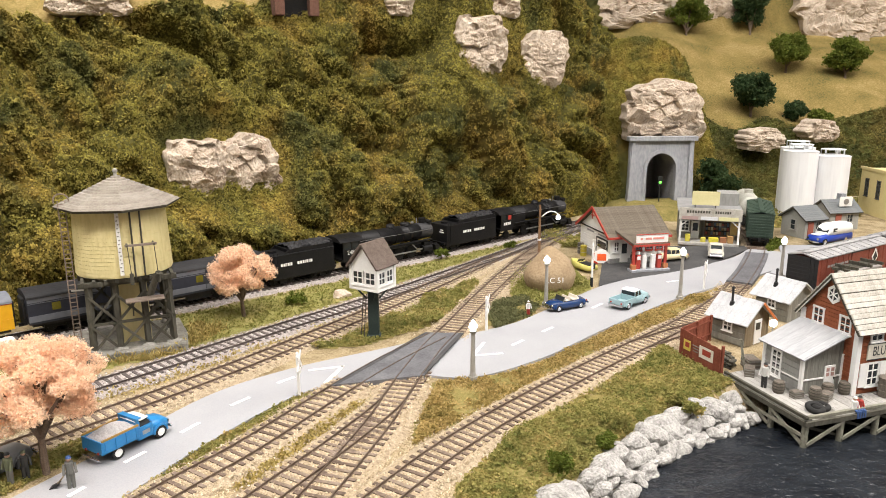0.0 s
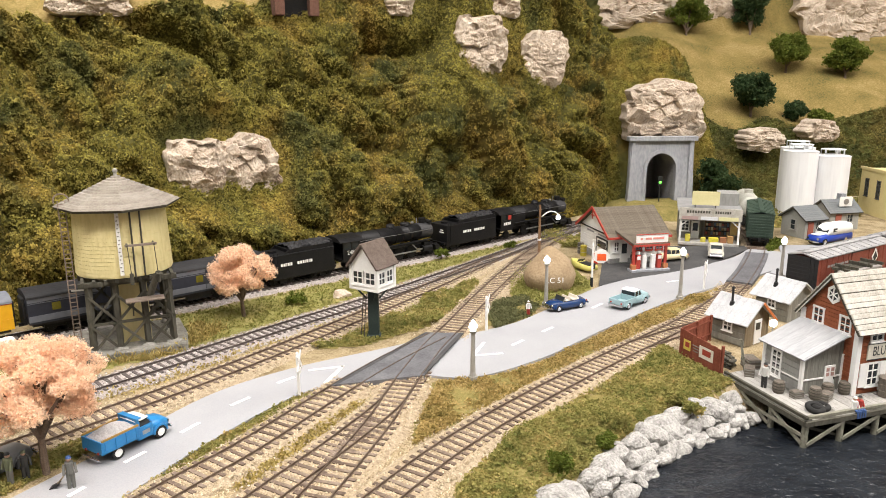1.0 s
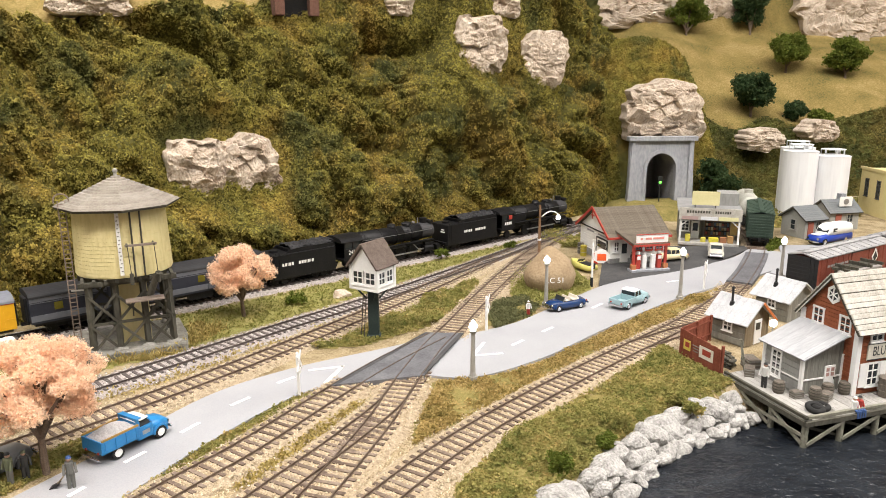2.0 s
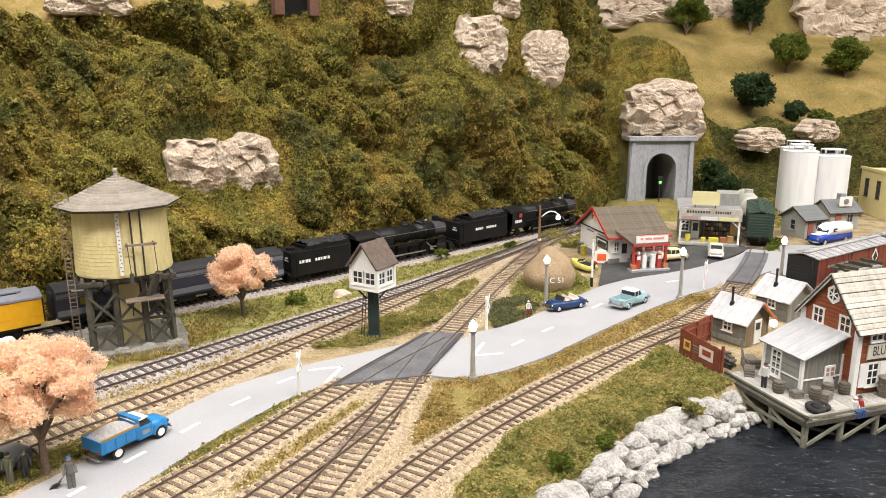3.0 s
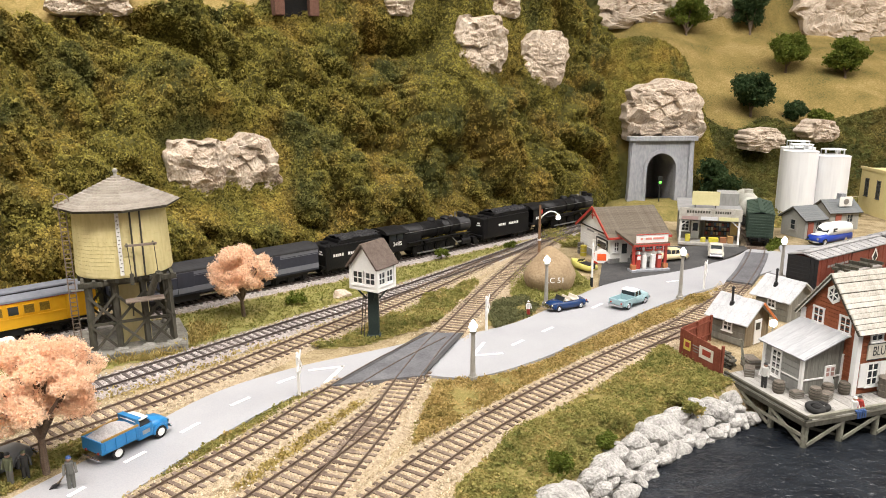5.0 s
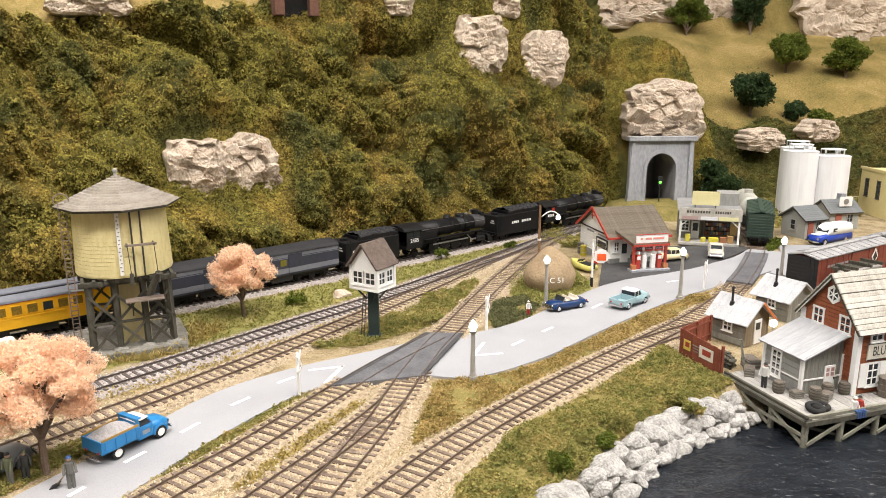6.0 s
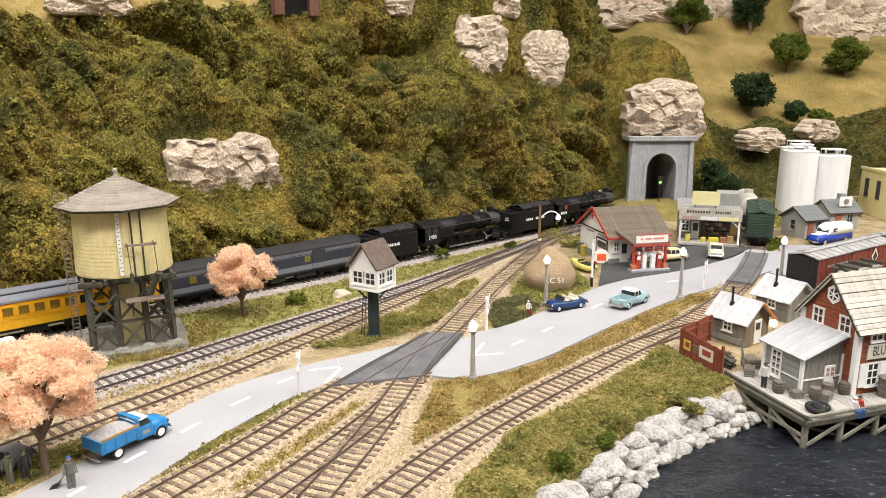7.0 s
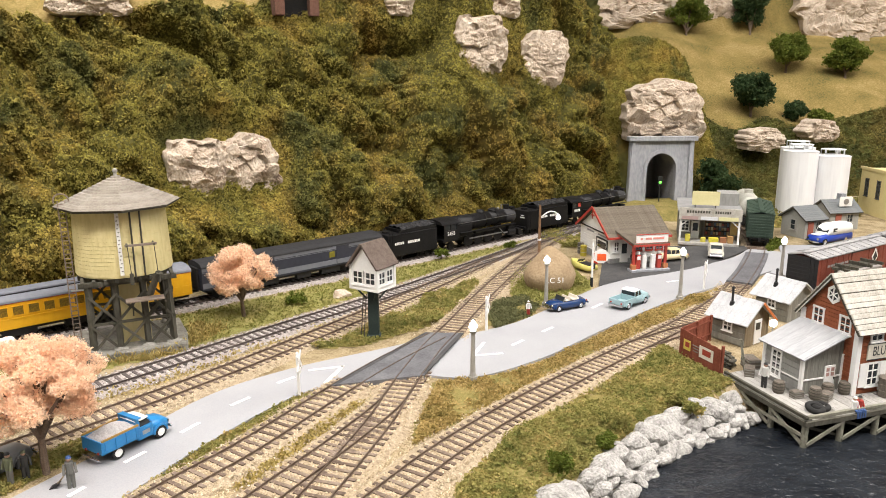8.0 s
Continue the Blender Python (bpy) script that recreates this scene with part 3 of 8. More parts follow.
def hills():
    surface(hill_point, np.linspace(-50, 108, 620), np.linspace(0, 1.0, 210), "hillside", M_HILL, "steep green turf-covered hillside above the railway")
    surface(hill_point, np.linspace(-50, 108, 200), np.linspace(0.99, 1.7, 30), "hillside", M_MEADOW, "dry ochre ground on top of the hill")
    grow(hill_point, (-22, 106), (0.0, 1.01), 160000, 0.175, M_TURF, "hill_turf", "mottled green and ochre turf clumps on the hillside")
    us, vs = np.linspace(0, 110, 220), np.linspace(0, 1, 130)
    slope = surface(right_point, us, vs, "hillside", M_MEADOW, "dry ochre meadow slope rising to pale rocks")
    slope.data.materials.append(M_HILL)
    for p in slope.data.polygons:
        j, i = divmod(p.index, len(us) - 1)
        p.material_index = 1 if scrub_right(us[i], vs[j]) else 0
    grow(right_point, (0, 80), (0.0, 1.0), 70000, 0.24, M_DTURF, "hill_turf", "dark green scrub at the foot of the far slope", keep=scrub_right)


hills()
tracks()

# ---- rocks ----


def rock_mesh(bm, x, y, z, sx, sy, sz, seed, rz=0.0, sub=3, planes=16, rough=0.05, boxy=False):
    """A broken stone with flat faces, within half sizes sx, sy, sz."""
    rnd = random.Random(seed * 31 + 7)
    cuts = [(Vector(n), rnd.uniform(0.78, 0.95)) for n in ((1, 0, 0.1), (-1, 0.1, 0), (0, -1, 0.15), (0.1, 0, 1), (0, 0.1, -1))] if boxy else []
    for _ in range(planes):
        n = Vector((rnd.gauss(0, 1), rnd.gauss(0, 1), rnd.gauss(0, 1))).normalized()
        cuts.append((n, rnd.uniform(0.68, 1.0)))
    made = bmesh.ops.create_icosphere(bm, subdivisions=sub, radius=1)
    turn = Euler((0, 0, radians(rz))).to_matrix()
    o = Vector((seed * 7.3, seed * 3.1, seed * 1.7))
    for v in made["verts"]:
        d = v.co.normalized()
        r = 1.12
        for n, c in cuts:
            k = d.dot(n)
            if k > 0.05:
                r = min(r, c / k)
        w = Vector((d.x * r * sx, d.y * r * sy, d.z * r * sz))
        w *= 1 + rough * noise.noise(w * 1.3 + o) + rough * 0.6 * noise.noise(w * 4.0 + o)
        v.co = turn @ w + Vector((x, y, z))
    return bm


def outcrop(x, y, z, w, h, depth, seed, rz, label="pale cream rock outcrop in the hillside", power=3.4):
    """A cast rock face: an uneven outline, chiselled planes, cracks between them, its back sunk in the slope."""
    rnd = random.Random(seed)
    bm = B()
    rings, segs = 30, 84
    planes = [(rnd.uniform(-0.30, 0.30), rnd.uniform(-0.22, 0.30), rnd.uniform(0.72, 1.0)) for _ in range(7)]
    size = min(2.6, max(1.6, min(w, h) * 0.62))
    loops = []
    for i in range(rings + 2):
        r = min(1.0, (i + 0.3) / rings)
        loop = []
        for k in range(segs):
            a = 2 * math.pi * k / segs
            c, s = math.cos(a), math.sin(a)
            edge = (abs(c) ** power + abs(s) ** power) ** (-1 / power)
            edge *= 1 + 0.20 * noise.noise((c * 1.4, s * 1.4, seed * 3.7)) + 0.13 * noise.noise((c * 4.5, s * 4.5, seed * 1.9))
            u, q = w * edge * r * c, h * edge * r * s
            y0 = depth * min(pc + pa * u / w + pb * q / h for pa, pb, pc in planes) * (1 - 0.45 * r ** 5)
            f, pts = noise.voronoi((u / size + seed, q / size * 1.35, seed * 2.3))
            n1 = noise.noise(pts[0] * 7.3)
            n2 = noise.noise(pts[0] * 5.1 + Vector((9, 4, 2)))
            du, dq = u / size + seed - pts[0].x, q / size * 1.35 - pts[0].y
            y0 += 0.5 * n1 + 0.75 * (n2 * du + n1 * dq) * size
            y0 -= 0.10 * max(0.0, 1 - (f[1] - f[0]) / 0.06)
            y0 += 0.30 * abs(noise.noise((u * 0.9, q * 1.6, seed))) + 0.12 * noise.noise((u * 2.6, q * 3.6, seed)) + 0.06 * noise.noise((u * 6, q * 7, seed))
            if i > rings:
                y0 = -3.0
            loop.append(bm.verts.new((u, -y0, q)))
        loops.append(loop)
    bm.faces.new(loops[0])
    for a, b in zip(loops, loops[1:]):
        for k in range(segs):
            bm.faces.new((a[k], a[(k + 1) % segs], b[(k + 1) % segs], b[k]))
    bm.faces.new(loops[-1][::-1])
    return solid("rock_outcrop", bm, M_CLIFF, label, "rock", at(x, y, z, rz), "rock outcrops")


def outcrops():
    for k, (s, z, w, h) in enumerate(ROCKS):
        v = (z / top_height(s)) ** (1 / 0.95)
        p = on_line(s, 4.3 + 15.0 * v ** 1.15 + (0.2 if k == 2 else -0.35))
        outcrop(p[0], p[1], z, w, h, 1.3, 3 + 2 * k, 36 if k < 3 else 27)
    p = on_line(15.4, 21.4)
    outcrop(p[0], p[1], 28.1, 4.2, 1.7, 1.5, 13, 30, "pale rock ledge on the rim of the hill")
    outcrop(35.4, 114.8, 14.9, 6.2, 4.5, 1.8, 5, 2, "pale broken rock face above the tunnel mouth", 5.0)
    outcrop(56.2, 125.0, 9.5, 3.9, 1.9, 1.2, 6, 8, power=2.4)
    outcrop(67.7, 127.4, 10.8, 3.1, 2.0, 1.2, 7, 8, power=2.2)
    outcrop(45.0, 173.5, 38.6, 13.0, 6.4, 3.0, 10, 0, "pale rock cliff along the top of the slope")
    outcrop(64.0, 175.5, 39.4, 7.0, 6.0, 3.0, 11, 0, "pale rock cliff along the top of the slope")
    outcrop(98.0, 174.0, 36.5, 14.0, 9.5, 3.5, 12, -6, "pale rock cliff along the top of the slope")


outcrops()


def small_tunnel():
    """A brick arch high on the hill."""
    x, y = on_line(36.6, 15.2)
    z = 30.0
    ob = thing("tunnel_portal", "small dark brick tunnel mouth high on the hill", "tunnel portal", at(x, y, z - 2.6, 25), kind="structure")
    brick = mat("dark_red_brick", [(0.07, 0.035, 0.025), (0.14, 0.07, 0.05), (0.20, 0.11, 0.08)], 0.5, 0.95, bump=0.6)
    arch = [(1.5 * math.cos(a), 2.6 + 1.5 * math.sin(a)) for a in np.linspace(0, math.pi, 13)]
    part("face", prism(B(), [(-2.6, 0.0), (-2.6, 5.0), (2.6, 5.0), (2.6, 0.0), (1.5, 0.0)] + arch + [(-1.5, 0.0)], 0, 2.5, SIDE), brick, ob)
    # near-black block in the arch: the bore's shade is put in as colour
    part("bore", box(B(), 0, 3.2, 2.1, 3.2, 3.8, 4.4), mat("bore_shade", [(0.008, 0.008, 0.008), (0.016, 0.015, 0.014)], 1, 1.0), ob)


small_tunnel()


def riprap():
    q, d = curve(SHORE[:8], 0.1)
    k = 0
    for gap, out, size in ((1.6, 0.95, 0.95), (1.2, 1.55, 0.72), (0.9, 2.05, 0.52), (0.62, 2.42, 0.34)):
        i = random.uniform(0, 10)
        while i < len(q):
            o = out + random.uniform(-0.22, 0.22)
            j = int(i)
            i += gap * 10 * random.uniform(0.75, 1.25)
            p = q[j] + np.array((d[j][1], -d[j][0])) * o
            if p[0] > 19.6 or p[1] > 44:
                continue
            r = size * random.uniform(0.72, 1.2)
            bm = rock_mesh(B(), 0, 0, 0, r * random.uniform(1.0, 1.4), r * random.uniform(0.8, 1.05), r * random.uniform(0.62, 0.9), 20 + k, 0, 3, 14, 0.035)
            turn = math.degrees(math.atan2(d[j][1], d[j][0])) + random.uniform(-40, 40)
            solid("boulder", bm, M_RIPRAP, "rough white boulder on the harbour bank", "boulder", at(p[0], p[1], -0.05 - o * 0.66, turn, random.uniform(-12, 12)), "boulders along the bank")
            k += 1


riprap()

# ---- tunnel mouth ----
PX, PY, PZ = 34.7, 112.0, 1.3


def tunnel():
    ob = thing("tunnel_portal", "grey concrete tunnel portal with a dark arched mouth", "tunnel portal", at(PX, PY, PZ, 2), kind="structure")
    w, spring, r = 2.35, 4.7, 2.35
    arch = [(w * math.cos(a), spring + r * 1.1 * math.sin(a)) for a in np.linspace(0, math.pi, 17)]
    bm = B()
    outer = [(-5.1, -1.5), (-5.1, 9.2), (5.1, 9.2), (5.1, -1.5), (w, -1.5)] + arch + [(-w, -1.5)]
    prism(bm, outer, 0, 1.0, SIDE)
    part("face", bm, M_CONCRETE, ob, "stained grey concrete face")
    bm = B()
    ring_o = [((w + 0.55) * math.cos(a), spring + (r * 1.1 + 0.55) * math.sin(a)) for a in np.linspace(0, math.pi, 17)]
    prism(bm, [(w + 0.55, -1.5)] + ring_o + [(-w - 0.55, -1.5), (-w, -1.5)] + arch[::-1] + [(w, -1.5)], -0.16, 0.1, SIDE)
    part("arch_ring", bm, M_CONCRETE, ob)
    part("coping", box(B(), 0, 0.3, 9.55, 10.9, 1.7, 0.7, bevel=0.06), M_CONCRETE, ob)
    for sx in (-1, 1):
        bm = B()
        prism(bm, [(0, -1.5), (1.0, -1.5), (0.55, 9.2), (0, 9.2)] if sx > 0 else [(0, 9.2), (-0.55, 9.2), (-1.0, -1.5), (0, -1.5)], -0.3, 1.0, Matrix.Translation((sx * 4.3, 0, 0)) @ SIDE)
        part("pilaster", bm, M_CONCRETE, ob)
    bm = B()
    inner = [(w - 0.02, -1.5)] + [((w - 0.02) * math.cos(a), spring + r * 1.1 * math.sin(a)) for a in np.linspace(0, math.pi, 17)] + [(-w + 0.02, -1.5)]
    lo = [bm.verts.new((x, 0.9, z)) for x, z in inner]
    hi = [bm.verts.new((x, 11.0, z)) for x, z in inner]
    for i in range(len(inner) - 1):
        bm.faces.new((lo[i], lo[i + 1], hi[i + 1], hi[i]))
    bm.faces.new(hi)
    part("bore", bm, mat("tunnel_lining", [(0.20, 0.20, 0.22), (0.34, 0.34, 0.36)], 2, 0.95), ob, "dark sooty tunnel lining")
    sg = thing("signal", "small black railway signal showing a green light", "signal", at(PX - 0.35, PY - 0.9, PZ - 0.1, 2))
    part("mast", rod(B(), (0, 0, -1.4), (0, 0, 3.1), 0.09), M_BLACK, sg)
    part("head", box(B(), 0, 0, 3.1, 0.75, 0.3, 1.5, bevel=0.1), M_BLACK, sg)
    part("lens", ball(B(), 0, -0.18, 2.9, 0.2), glow("green_signal_light", (0.1, 0.9, 0.05), 3.0), sg, "lit green lens", True)


M_BLACK = mat("black_paint", [(0.012, 0.012, 0.013), (0.025, 0.025, 0.027)], 0.8, 0.5, bump=0.1)
tunnel()


def spur_point(a, v):
    """The scrub knoll over the tunnel mouth; a across (-1 to 1), v upward."""
    x = PX + a * (12.5 - 2.5 * v)
    y = PY + 1.0 + 16 * v ** 1.2 + 5.0 * abs(a) ** 2.5
    z = -0.3 + (27.5 - 4.0 * a * a) * v ** 0.85
    out = min(1, v * 4) * (1.7 * noise.noise((x * 0.13, z * 0.13, 21)) + 0.7 * noise.noise((x * 0.45, z * 0.45, 23)))
    return Vector((x, y - out, z))


def knoll():
    us, vs = np.linspace(-1, 1, 70), np.linspace(0, 1, 60)
    pts = [spur_point(u, v) for v in vs for u in us]
    n = len(us)
    f = []
    for j in range(len(vs) - 1):
        for i in range(n - 1):
            c = (pts[j * n + i] + pts[(j + 1) * n + i + 1]) / 2
            if abs(c.x - PX) < 3.2 and c.z < PZ + 8.4:
                continue
            f.append((j * n + i, j * n + i + 1, (j + 1) * n + i + 1, (j + 1) * n + i))
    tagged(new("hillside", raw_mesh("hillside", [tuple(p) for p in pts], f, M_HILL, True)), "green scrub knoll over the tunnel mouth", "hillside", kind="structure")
    grow(spur_point, (-1, 1), (0.0, 1.0), 38000, 0.22, M_TURF, "hill_turf", "green turf clumps round the tunnel mouth",
         keep=lambda a, v: not (abs(spur_point(a, v).x - PX) < 5.8 and spur_point(a, v).z < 11))
    # earth bank that carries the tunnel track
    bm = B()
    bmesh.ops.create_grid(bm, x_segments=40, y_segments=30, size=0.5, matrix=Matrix.Translation((34, 106.5, 0)) @ Matrix.Diagonal((22, 15, 1, 1)))
    for v in bm.verts:
        e = max(0, 1 - max(abs(v.co.x - 34.2) - 5, 0) / 5) * min(1, max(0, (v.co.y - 99.5) / 4.5))
        v.co.z = -0.4 + (PZ + 0.15) * e * e * (3 - 2 * e) + 0.25 * noise.noise(v.co * 0.7) * e
    solid("earth_bank", bm, M_SCRUBBED, "rough olive bank below the tunnel mouth", "bank", kind="structure", smooth=True)


knoll()

# ---- the train ----
M_LOCO = mat("satin_black_steel", [(0.005, 0.005, 0.006), (0.009, 0.009, 0.010), (0.016, 0.015, 0.015)], 1.0, 0.45, 0.0, bump=0.15, spec=0.24)
M_SMOKE = mat("graphite_steel", [(0.035, 0.035, 0.038), (0.07, 0.07, 0.073)], 0.8, 0.5, 0.2, bump=0.1)
M_COAL = mat("coal", [(0.008, 0.008, 0.009), (0.02, 0.02, 0.022), (0.055, 0.055, 0.06)], 0.22, 0.55, bump=1.0, fine=3)
M_STEEL = mat("bright_steel", [(0.28, 0.28, 0.29), (0.45, 0.45, 0.46)], 0.8, 0.35, 0.8, bump=0.05)
M_DGREY = mat("dark_grey_car_paint", [(0.03, 0.032, 0.046), (0.042, 0.045, 0.062)], 2.0, 0.45, bump=0.05)
M_LGREY = mat("light_grey_car_paint", [(0.13, 0.14, 0.17), (0.18, 0.19, 0.22)], 2.0, 0.45, bump=0.05)
M_CARROOF = mat("black_car_roof", [(0.015, 0.015, 0.017), (0.03, 0.03, 0.033)], 2.0, 0.7, bump=0.1)
M_YELLOW = mat("yellow_car_paint", [(0.66, 0.34, 0.012), (0.76, 0.42, 0.02)], 2.0, 0.4, bump=0.05)
M_GREYROOF = mat("blue_grey_car_roof", [(0.13, 0.14, 0.17), (0.20, 0.21, 0.24)], 2.0, 0.6, bump=0.1)
M_WHITE = mat("white_paint", [(0.72, 0.72, 0.71), (0.83, 0.83, 0.82)], 0.8, 0.6, bump=0.1)
M_RED = mat("red_paint", [(0.36, 0.04, 0.03), (0.46, 0.07, 0.05)], 0.8, 0.5, bump=0.1)
M_WINLIT = mat("amber_window", [(0.13, 0.115, 0.02), (0.20, 0.17, 0.025)], 0.6, 0.25, bump=0.0, spec=0.5)
M_DARKWIN = glass("dark_glass")
M_CREAMWIN = mat("olive_window_blind", [(0.05, 0.035, 0.01), (0.16, 0.10, 0.015), (0.36, 0.22, 0.02)], 0.5, 0.3, bump=0.0)

WHEELS = []   # (part, x, y, z, radius)
RODS = []     # (part, x, y, z, crank)


def wheelset(parent, x, r, material, name="wheel", spokes=False):
    bm = B()
    for sy in (-1, 1):
        rod(bm, (0, sy * 0.68, 0), (0, sy * 0.84, 0), r, None, 20)
        rod(bm, (0, sy * 0.84, 0), (0, sy * 0.88, 0), r * 0.82, r * 0.78, 20)
        rod(bm, (0, sy * 0.86, 0), (0, sy * 0.95, 0), r * 0.2, None, 8)
        if spokes:
            box(bm, r * 0.6, sy * 0.88, 0, r * 0.45, 0.06, r * 0.5)
    rod(bm, (0, -0.7, 0), (0, 0.7, 0), 0.09)
    ob = part(name, bm, material, parent)
    WHEELS.append((ob, x, 0.0, r, r))
    return ob


def bogie(parent, x, axles=2, r=0.42, gap=1.7):
    bm = B()
    ln = gap * (axles - 1) + 0.9
    for sy in (-1, 1):
        box(bm, 0, sy * 1.02, 0.62, ln, 0.14, 0.26, bevel=0.03)
        for k in range(axles):
            box(bm, (k - (axles - 1) / 2) * gap, sy * 1.04, r, 0.34, 0.16, 0.4, bevel=0.03)
        box(bm, 0, sy * 1.05, 0.4, 0.7, 0.12, 0.45)
    box(bm, 0, 0, 0.7, 0.5, 2.1, 0.3)
    ob = part("bogie", bm, M_LOCO, parent)
    ob.location = (x * S, 0, 0)
    for k in range(axles):
        wheelset(ob, (k - (axles - 1) / 2) * gap, r, M_LOCO)


def bars(parent, x0, x1, z0, z1, y, words, material, name="lettering_bar"):
    """Plain bars in place of lettering: words as (start, end) shares of the length."""
    for a, b in words:
        part(name, box(B(), x0 + (x1 - x0) * (a + b) / 2, y, (z0 + z1) / 2, (x1 - x0) * (b - a), 0.02, z1 - z0), material, parent, "pale lettering as a plain bar")


def letters(parent, text, m, size, material, label):
    data = bpy.data.curves.new("lettering", "FONT")
    data.body, data.size, data.extrude, data.align_x = text, size * S, 0.004 * S, "CENTER"
    data.align_y = "CENTER"
    data.materials.append(material)
    tmp = bpy.data.objects.new("lettering", data)
    me = bpy.data.meshes.new_from_object(tmp)
    bpy.data.objects.remove(tmp)
    ob = new("lettering", me)
    ob.parent = parent
    ob.matrix_basis = m
    return tagged(ob, label)


def tender(name_label, length, word):
    ob = thing("tender", name_label, "tender", group="tenders")
    h = length / 2
    bm = box(B(), 0, 0, 2.08, length - 0.5, 3.0, 2.8, bevel=0.08)
    part("tank", bm, M_LOCO, ob)
    bm = B()
    prism(bm, [(-h * 0.35, 3.5), (h - 0.3, 3.5), (h - 0.3, 3.86), (h * 0.55, 3.98), (-h * 0.2, 3.98), (-h * 0.45, 3.86), (-h * 0.55, 3.55)], -1.42, -1.30, SIDE)
    prism(bm, [(-h * 0.35, 3.5), (h - 0.3, 3.5), (h - 0.3, 3.86), (h * 0.55, 3.98), (-h * 0.2, 3.98), (-h * 0.45, 3.86), (-h * 0.55, 3.55)], 1.30, 1.42, SIDE)
    box(bm, -h * 0.42, 0, 3.7, 0.12, 2.7, 0.5, ry=-15)
    box(bm, h - 0.4, 0, 3.8, 0.12, 2.7, 0.8)
    part("coal_bunker", bm, M_LOCO, ob)
    bm = B()
    bmesh.ops.create_grid(bm, x_segments=26, y_segments=12, size=0.5, matrix=Matrix.Translation((h * 0.28, 0, 3.9)) @ Matrix.Diagonal((length * 0.68, 2.6, 1, 1)))
    for v in bm.verts:
        v.co.z += 0.34 * (1 - (v.co.y / 1.5) ** 2) + 0.22 * noise.noise(v.co * 2.2) + 0.06 * noise.cell(v.co * 4.5)
    part("coal", bm, M_COAL, ob, "heaped black coal")
    part("hatch", rod(B(), (-h * 0.72, 0, 3.5), (-h * 0.72, 0, 3.75), 0.45, None, 14), M_LOCO, ob)
    part("underframe", box(B(), 0, 0, 0.98, length, 2.6, 0.26), M_LOCO, ob)
    part("coupler", box(B(), -h - 0.2, 0, 0.85, 0.7, 0.25, 0.25), M_LOCO, ob)
    for sy in (-1, 1):
        part("ladder", beam(beam(B(), (-h + 0.45, sy * 1.53, 1.1), (-h + 0.45, sy * 1.53, 3.7), 0.05, 0.05), (-h + 0.85, sy * 1.53, 1.1), (-h + 0.85, sy * 1.53, 3.7), 0.05, 0.05), M_LOCO, ob)
        part("rivet_strip", box(B(), 0, sy * 1.51, 3.38, length - 0.8, 0.04, 0.10), M_LOCO, ob)
    bars(ob, word, word + 3.7, 2.10, 2.44, -1.512, [(0.0, 0.055), (0.075, 0.135), (0.155, 0.175), (0.195, 0.255), (0.275, 0.335), (0.49, 0.55), (0.57, 0.63), (0.65, 0.70), (0.72, 0.74), (0.76, 0.82), (0.84, 0.86), (0.88, 0.94)], M_WHITE)
    for z, w in ((2.75, 0.5), (2.45, 0.75)):
        part("number_bar", box(B(), -h + 0.235, -0.6, z, 0.02, w, 0.16), M_WHITE, ob, "pale lettering as a plain bar")
    bogie(ob, -h + 1.5)
    bogie(ob, h - 1.5)
    return ob


